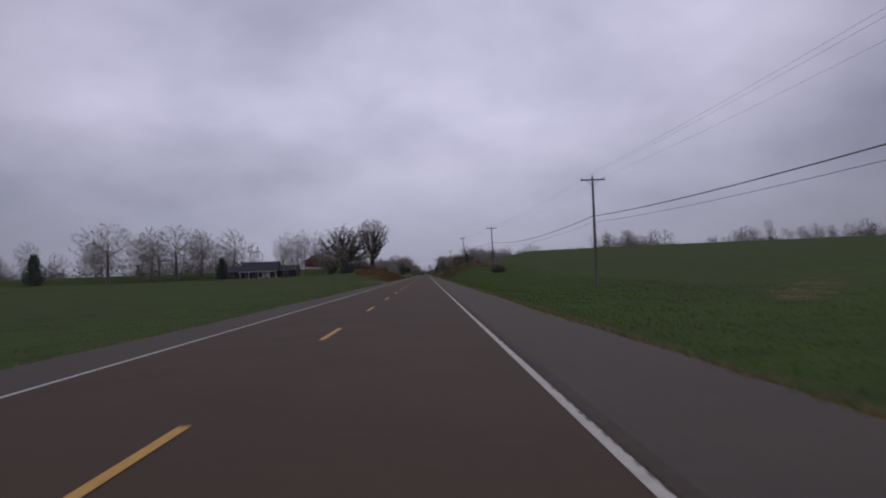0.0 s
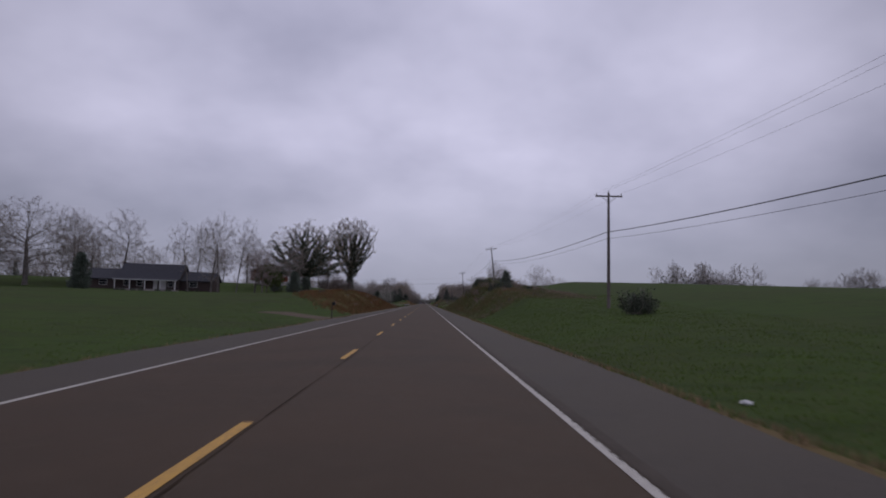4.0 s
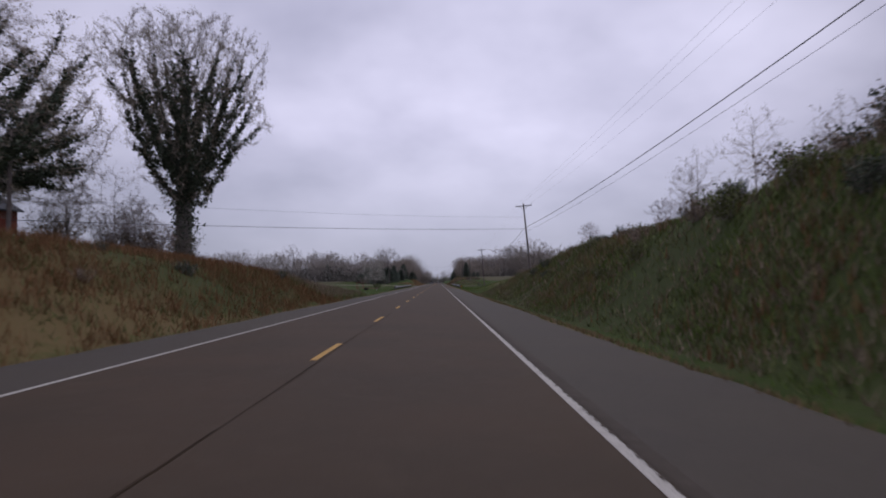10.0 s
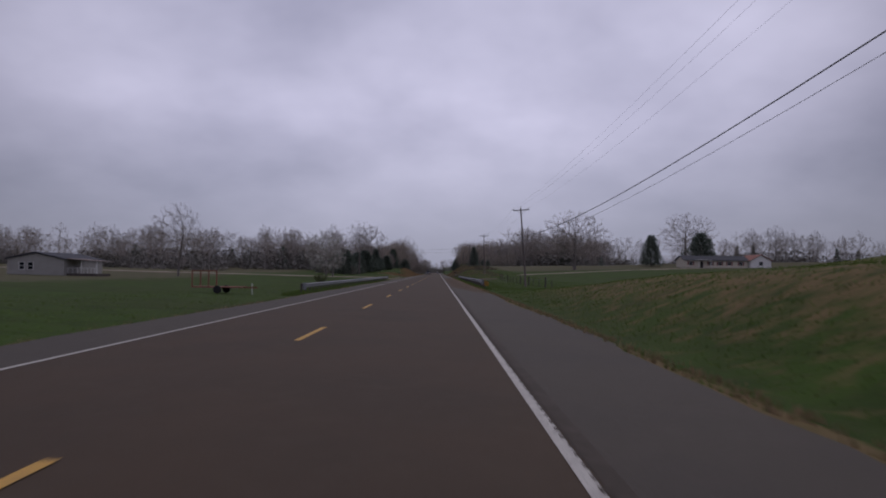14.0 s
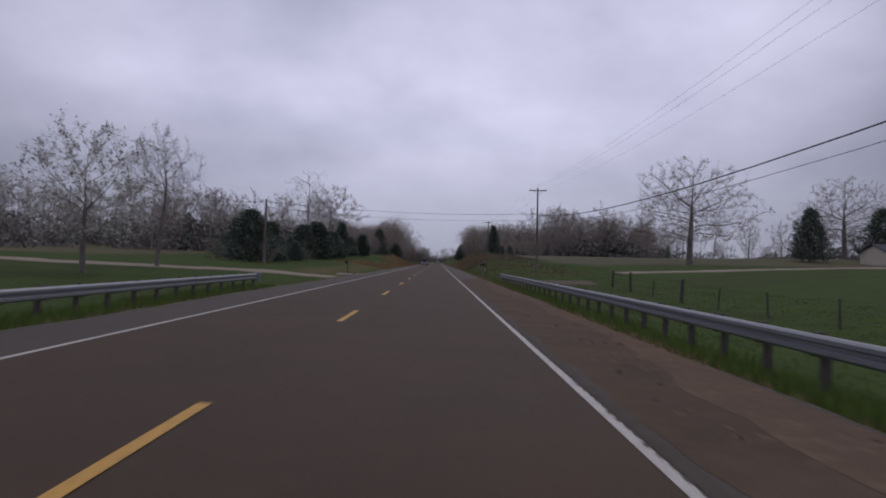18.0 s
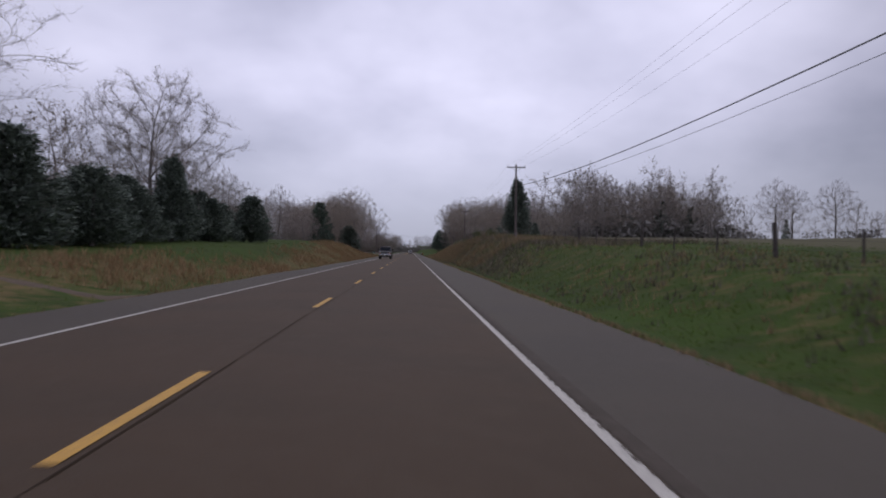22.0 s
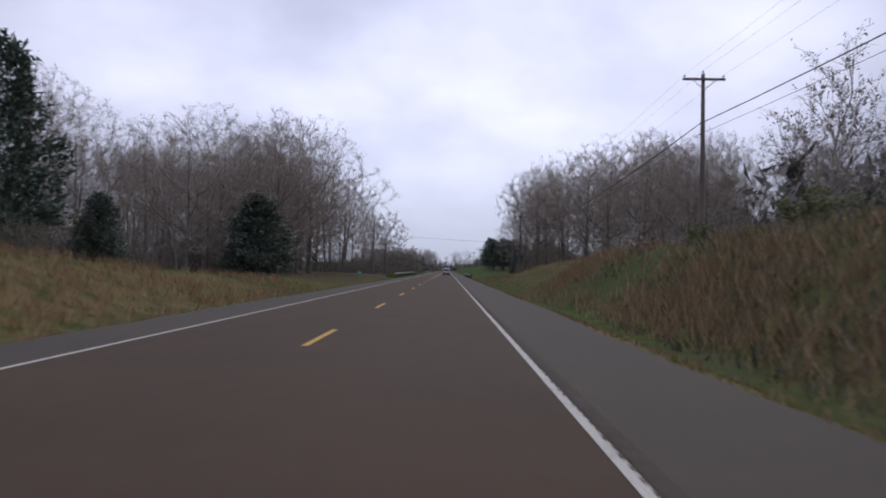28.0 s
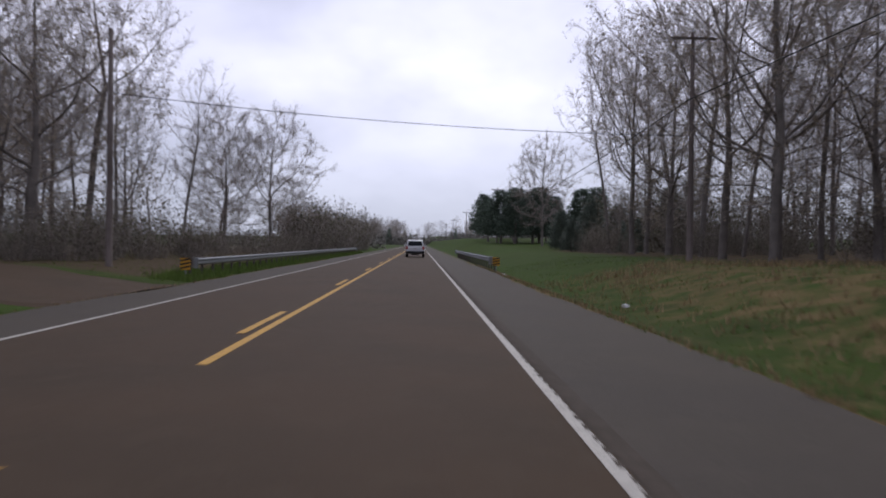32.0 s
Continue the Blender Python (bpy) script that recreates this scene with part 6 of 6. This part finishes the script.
# ---- roadside things ----
def mailbox(x, y, z, tall, offset, label, across=False, strip=False):
    """offset: the box's place beside the post; across: its long side is square to the road."""
    root = tagged(new("mailbox"), label, "mailbox", "roadside mailboxes")
    root.matrix_basis = pose(x, y, z)
    p = Shell()
    p.tube([Vector((0, 0, -0.6)), Vector((0, 0, tall))], [0.05, 0.045], 8, cap=True)
    part("post", p, "post_wood", root)
    low = tall - 0.42 if across else tall
    a = Shell()
    a.box(min(0, offset), -0.05, low - 0.05, max(0, offset) + 0.02, 0.05, low - 0.005)
    part("support_arm", a, "post_wood", root)
    b = Shell()
    prof = [(-0.13, 0)] + [(0.13 * math.cos(w), 0.16 + 0.12 * math.sin(w)) for w in [math.pi * i / 8 for i in range(8, -1, -1)]] + [(0.13, 0)]
    b.prism([(xx, zz) for xx, zz in reversed(prof)], -0.26, 0.26)
    box = part("box", b, "black_paint", root, at=pose(offset, 0, low, 0, 0, 90 if across else 0))
    fl = Shell()
    fl.box(0.131, 0.05, 0.15, 0.145, 0.09, 0.42)
    fl.box(0.131, 0.09, 0.34, 0.145, 0.18, 0.42)
    part("flag", fl, "tail_red", box, "small red flag")
    d = Shell()
    d.box(-0.04, -0.29, 0.2, 0.04, -0.261, 0.23)
    part("latch", d, "galvanised", box)
    if strip:
        w = Shell()
        w.box(-0.17, -0.01, low - 0.62, -0.11, 0.01, low - 0.25)
        part("reflector", w, "white_paint", root, "white reflector strip", bevel=0.004)


mailbox(-6.1, 168.5, ground_z(-6.1, 168.5) + 0.2, 1.02, 0.15, "black mailbox on a wooden post by the drive")
mailbox(7.2, 563.9, -0.14, 1.62, -0.40, "black mailbox hung beside a slim dark post", True, True)
mailbox(-6.8, 557.4, -0.25, 1.05, -0.12, "dark mailbox on a slim post in pale stones")
stones = Shell()
rng = random.Random(4)
for n in range(40):
    c = Vector((-7.2 + rng.gauss(0, 0.55), 557.2 + rng.gauss(0, 0.7), 0))
    c.z = max(ground_z(c.x, c.y), -0.3) + 0.05
    r = rng.uniform(0.06, 0.14)
    ring = [c + Vector((math.cos(k * 1.05) * r * rng.uniform(0.8, 1.2), math.sin(k * 1.05) * r * rng.uniform(0.8, 1.2), -0.03)) for k in range(6)]
    top = c + Vector((0, 0, r * 0.7))
    for k in range(6):
        stones.tri(ring[k], ring[(k + 1) % 6], top)
tagged(new("stones", stones.mesh("stones", ["concrete"])), "loose pale stones round a mailbox post", "stones", kind="stuff")


def field_fence(x, ys_, big, label):
    root = tagged(new("wire_fence"), label, "fence")
    root.matrix_basis = pose(x, ys_[0], 0)
    tops = []
    rng = random.Random(9)
    for y in ys_:
        w = 0.11 if any(abs(y - b) < 1.6 for b in big) else 0.05
        h = 1.45 if w > 0.1 else 1.15
        z = ground_z(x, y)
        s = Shell()
        s.tube([Vector((0, 0, -0.5)), Vector((0, 0, h * 0.5)), Vector((0, 0, h))], [w, w * 0.95, w * 0.88], 7, cap=True)
        part("fence_post", s, "post_wood", root, smooth=False, at=pose(0, y - ys_[0], z, rng.uniform(-3, 3), rng.uniform(-4, 4), 0))
        tops.append(Vector((0, y - ys_[0], z)))
    for dz in (0.4, 0.75, 1.08):
        s, pts = Shell(), []
        for a, b in zip(tops, tops[1:]):
            pts += [a.lerp(b, i / 4) + Vector((0, 0, dz - 0.12 * (i / 4) * (1 - i / 4))) for i in range(4)]
        s.tube(pts + [tops[-1] + Vector((0, 0, dz))], [0.006] * (len(pts) + 1), 3)
        part("fence_wire", s, "wire", root)


field_fence(17.0, [470 + 6 * k for k in range(14)], (476, 494, 506, 530, 542, 548), "wooden post and wire fence along the field")
field_fence(17.2, [575 + 6 * k for k in range(18)], (623, 641, 659), "wooden post and wire fence along the brown field")

trailer = tagged(new("utility_trailer"), "rusty flat utility trailer parked on the grass", "trailer")
trailer.matrix_basis = pose(-14.2, 433.5, ground_z(-14, 433.5) + 0.03, 0, 0, -6)
s = Shell()
s.box(-1.9, -0.8, 0.42, 1.9, 0.8, 0.52)
part("deck", s, "rust_red", trailer, bevel=0.01)
for x in (-1.85, -0.55):
    for y in (-0.75, 0.75):
        s = Shell()
        s.box(x - 0.04, y - 0.04, 0.52, x + 0.04, y + 0.04, 1.75)
        part("upright", s, "rust_red", trailer)
for y in (-0.75, 0.75):
    s = Shell()
    s.box(-1.81, y - 0.04, 1.67, -0.59, y + 0.04, 1.75)
    part("top_rail", s, "rust_red", trailer)
    s = Shell()
    s.tube([Vector((0.2, y * 1.1, 0.3)), Vector((0.2, y * 1.1 + 0.18 * (1 if y > 0 else -1), 0.3))], [0.3, 0.3], 16, cap=True)
    part("wheel", s, "rubber", trailer)
s = Shell()
s.box(1.9, -0.05, 0.40, 3.0, 0.05, 0.5)
part("drawbar", s, "rust_red", trailer)
s = Shell()
s.tube([Vector((2.6, 0, -0.05)), Vector((2.6, 0, 0.75))], [0.04, 0.04], 8, cap=True)
part("jack", s, "white_paint", trailer, "white jack stand")

sign = tagged(new("street_sign"), "small tilted pale green sign on a short post", "road sign")
sign.matrix_basis = pose(-12.1, 876.3, ground_z(-12.1, 876.3), 0, 8, 0)
s = Shell()
s.box(-0.03, 0.02, -0.4, 0.03, 0.06, 0.75)
part("post", s, "galvanised", sign)
s = Shell()
s.box(-0.42, -0.012, 0.16, 0.42, 0.012, 0.74)
part("plate", s, "sign_green", sign, bevel=0.005)
for x0, x1, z in ((-0.33, 0.1, 0.52), (0.15, 0.32, 0.52), (-0.3, 0.3, 0.3)):
    s = Shell()
    s.box(x0, -0.018, z, x1, -0.0121, z + 0.11)
    part("lettering_bar", s, "white_paint", sign)

# litter and clods on the shoulder
rng = random.Random(31)
for x, y, r, mat in ((7.4, 178, 0.12, "litter"), (8.3, 120, 0.12, "litter"), (8.4, 886, 0.12, "litter"), (7.1, 300, 0.1, "litter"), (-10, 266.6, 0.3, "concrete"), (7.0, 905, 0.13, "litter"),
                     (-6.6, 70, 0.1, "litter"), (9.5, 248, 0.16, "litter")):
    bm = bmesh.new()
    bmesh.ops.create_icosphere(bm, subdivisions=2, radius=r)
    for v in bm.verts:
        v.co *= rng.uniform(0.7, 1.25)
        v.co.z *= 0.55
    me = bpy.data.meshes.new("litter")
    bm.to_mesh(me)
    bm.free()
    me.materials.append(MAT[mat])
    ob = new("rock" if mat == "concrete" else "litter", me)
    ob.location = (x, y, ground_z(x, y) + r * 0.3)
    tagged(ob, "pale stone lying in the dry grass" if mat == "concrete" else "crumpled white litter lying on the verge", "rock" if mat == "concrete" else "litter")
clods = Shell()
for n in range(150):
    x, y = rng.uniform(4.3, 6.6), rng.uniform(440, 556)
    r = rng.uniform(0.02, 0.07)
    c = Vector((x, y, road_z(x) + 0.004))
    ring = [c + Vector((math.cos(k * 1.26) * r * rng.uniform(0.6, 1.4), math.sin(k * 1.26) * r * rng.uniform(0.8, 2.0), 0)) for k in range(5)]
    for k in range(5):
        clods.tri(ring[k], ring[(k + 1) % 5], c + Vector((0, 0, r * 0.5)))
tagged(new("dirt_clods", clods.mesh("dirt_clods", ["grit"])), "dark dirt clods scattered on the shoulder", "dirt", kind="stuff")


# ---- vehicles ----
def side_profile(outline, half, inset_top=0.0, top_z=9.0):
    """A side outline of (x, z) pairs drawn across the width; what lies over top_z narrows."""
    s = Shell()
    k = len(outline)
    for sy in (-1, 1):
        s.v += [Vector((x, sy * (half - (inset_top * max(0.0, z - top_z))), z)) for x, z in outline]
    s.f.append(tuple(range(k)))
    s.f.append(tuple(range(2 * k - 1, k - 1, -1)))
    s.m += [0, 0]
    for i in range(k):
        j = (i + 1) % k
        s.f.append((i, k + i, k + j, j))
        s.m.append(0)
    return s


def wheel(root, x, y, r, w):
    t = Shell()
    prof = [(r * 0.6, -w / 2), (r * 0.93, -w / 2), (r, -w * 0.36), (r, w * 0.36), (r * 0.93, w / 2), (r * 0.6, w / 2)]
    n = 24
    t.v += [Vector((rr * math.cos(2 * math.pi * k / n), yy, rr * math.sin(2 * math.pi * k / n))) for k in range(n) for rr, yy in prof]
    for k in range(n):
        for i in range(6):
            a, b = k * 6 + i, k * 6 + (i + 1) % 6
            c, d = ((k + 1) % n) * 6 + (i + 1) % 6, ((k + 1) % n) * 6 + i
            t.f.append((a, b, c, d))
            t.m.append(0)
    wh = part("wheel", t, "rubber", root, "black tyre", at=pose(x, y, r))
    q = Shell()
    q.tube([Vector((0, -w * 0.42, 0)), Vector((0, w * 0.42, 0))], [r * 0.61, r * 0.61], 20, cap=True)
    part("rim", q, "chrome", wh, "bright metal rim")
    return wh


def panel(name, root, corners, mat, label="", thick=0.012):
    """A thin plate over four corners, pushed out along its normal."""
    c = [Vector(p) for p in corners]
    nrm = (c[1] - c[0]).cross(c[3] - c[0]).normalized() * thick
    s = Shell()
    s.v += c + [p + nrm for p in c]
    s.f += [(3, 2, 1, 0), (4, 5, 6, 7)] + [(i, (i + 1) % 4, 4 + (i + 1) % 4, 4 + i) for i in range(4)]
    s.m += [0] * 6
    return part(name, s, mat, root, label)


pickup = tagged(new("pickup_truck"), "dark blue-black pickup truck with a chrome grille in the far lane", "pickup truck")
pickup.matrix_basis = pose(-1.95, 712.6, road_z(-1.95), 0, 0, -90)
body = side_profile([(-2.95, 0.62), (-2.95, 1.28), (-0.95, 1.30), (0.95, 1.30), (2.55, 1.20), (2.78, 1.05), (2.80, 0.60), (2.4, 0.50), (-2.6, 0.50)], 0.98)
part("body", body, "maroon", pickup, bevel=0.035)
cab = side_profile([(-1.15, 1.29), (-0.98, 1.90), (-0.75, 1.96), (0.25, 1.96), (0.45, 1.92), (1.12, 1.29)], 0.92, 0.22, 1.29)
part("cab", cab, "maroon", pickup, bevel=0.03)
panel("windscreen", pickup, [(1.105, 0.76, 1.34), (1.105, -0.76, 1.34), (0.53, -0.68, 1.86), (0.53, 0.68, 1.86)][::-1], "glass", "dark windscreen", 0.02)
for sy in (-1, 1):
    for a, b in ((-0.92, -0.05), (0.03, 0.86)):
        q = [(a, sy * 0.915, 1.38), (b, sy * 0.915, 1.38), (b - 0.38 if b > 0.5 else b, sy * 0.815, 1.84), (a, sy * 0.815, 1.84)]
        panel("side_window", pickup, q if sy < 0 else q[::-1], "glass", "", 0.02)
    h = Shell()
    h.box(2.74, sy * 0.78 - 0.16, 0.93, 2.83, sy * 0.78 + 0.16, 1.12)
    part("headlight", h, "headlight", pickup, "clear headlight", bevel=0.02)
    h = Shell()
    h.box(2.74, sy * 0.80 - 0.16, 0.84, 2.825, sy * 0.80 + 0.16, 0.92)
    part("turn_signal", h, "amber", pickup, "amber turn signal", bevel=0.01)
    h = Shell()
    h.box(0.92, sy * 1.12 - 0.12, 1.28, 1.06, sy * 1.12 + 0.12, 1.58)
    part("mirror", h, "black_paint", pickup, "large black door mirror", bevel=0.03)
    h = Shell()
    h.box(-2.97, sy * 0.86 - 0.09, 0.85, -2.93, sy * 0.86 + 0.09, 1.2)
    part("tail_light", h, "tail_red", pickup)
    for x in (1.85, -1.75):
        wheel(pickup, x, sy * 0.84, 0.43, 0.27)
        f = Shell()
        f.tube([Vector((x + 0.52 * math.cos(w), sy * 0.985, 0.42 + 0.50 * math.sin(w))) for w in [math.pi * i / 10 for i in range(11)]], [0.035] * 11, 6)
        part("wheel_arch", f, "black_paint", pickup)
g = Shell()
g.box(2.77, -0.60, 0.86, 2.81, 0.60, 1.14)
part("grille", g, "black_paint", pickup, "black grille", bevel=0.01)
g = Shell()
for a in ((-0.66, 1.12, 0.66, 1.19), (-0.66, 0.80, 0.66, 0.87), (-0.66, 0.87, -0.58, 1.12), (0.58, 0.87, 0.66, 1.12), (-0.58, 0.975, 0.58, 1.015)):
    g.box(2.79, a[0], a[1], 2.85, a[2], a[3])
part("grille_surround", g, "chrome", pickup, "chrome grille surround")
g = Shell()
g.box(2.76, -0.99, 0.52, 2.98, 0.99, 0.78)
part("front_bumper", g, "chrome", pickup, "chrome bumper with dark lower edge", bevel=0.05)
g = Shell()
g.box(2.70, -0.8, 0.42, 2.88, 0.8, 0.515)
part("air_dam", g, "black_paint", pickup, bevel=0.03)
g = Shell()
g.box(2.981, -0.16, 0.58, 2.99, 0.16, 0.72)
part("number_plate", g, "plate", pickup)
g = Shell()
g.box(-3.1, -0.95, 0.5, -2.96, 0.95, 0.7)
part("rear_bumper", g, "chrome", pickup, bevel=0.03)
g = Shell()
g.box(-2.5, -0.45, 0.3, 2.3, 0.45, 0.5)
part("chassis", g, "black_paint", pickup)

suv = tagged(new("sport_utility_vehicle"), "white sport utility vehicle seen from behind in the lane", "car")
suv.matrix_basis = pose(1.95, 939, road_z(1.95), 0, 0, 90)
body = side_profile([(-2.3, 0.55), (-2.33, 0.98), (-2.2, 1.06), (1.0, 1.06), (2.1, 0.95), (2.28, 0.75), (2.25, 0.45), (1.9, 0.34), (-2.0, 0.34)], 0.92)
part("body", body, "car_white", suv, bevel=0.05)
cab = side_profile([(-2.2, 1.05), (-2.02, 1.62), (-1.8, 1.72), (0.2, 1.72), (0.45, 1.68), (1.15, 1.05)], 0.88, 0.24, 1.05)
part("cab", cab, "car_white", suv, bevel=0.05)
panel("rear_window", suv, [(-2.19, 0.70, 1.12), (-2.19, -0.70, 1.12), (-2.055, -0.62, 1.56), (-2.055, 0.62, 1.56)], "glass", "dark rear window", 0.03)
for sy in (-1, 1):
    for a, b in ((-1.95, -1.15), (-1.08, -0.2), (-0.13, 0.8)):
        q = [(a, sy * 0.865, 1.14), (b, sy * 0.865, 1.14), (b - (0.4 if b > 0.5 else 0.0), sy * 0.775, 1.58), (a + 0.06, sy * 0.775, 1.58)]
        panel("side_window", suv, q if sy < 0 else q[::-1], "glass", "", 0.03)
    h = Shell()
    h.box(-2.36, sy * 0.80 - 0.10, 0.78, -2.28, sy * 0.80 + 0.10, 1.08)
    part("tail_light", h, "tail_red", suv, "red tail light", bevel=0.02)
    h = Shell()
    h.box(0.75, sy * 1.0 - 0.1, 1.05, 0.87, sy * 1.0 + 0.1, 1.22)
    part("mirror", h, "car_white", suv, bevel=0.03)
    h = Shell()
    h.tube([Vector((-1.7, sy * 0.66, 1.78)), Vector((0.1, sy * 0.66, 1.78))], [0.02, 0.02], 6, cap=True)
    part("roof_rail", h, "galvanised", suv)
    for x in (1.4, -1.4):
        wheel(suv, x, sy * 0.80, 0.35, 0.22)
h = Shell()
h.box(-2.45, -0.9, 0.40, -2.28, 0.9, 0.62)
part("rear_bumper", h, "black_paint", suv, "grey lower bumper", bevel=0.04)
h = Shell()
h.box(-2.352, -0.17, 0.80, -2.335, 0.17, 0.94)
part("number_plate", h, "plate", suv)
h = Shell()
h.box(-2.0, -0.4, 0.22, 1.9, 0.4, 0.34)
part("underbody", h, "black_paint", suv)
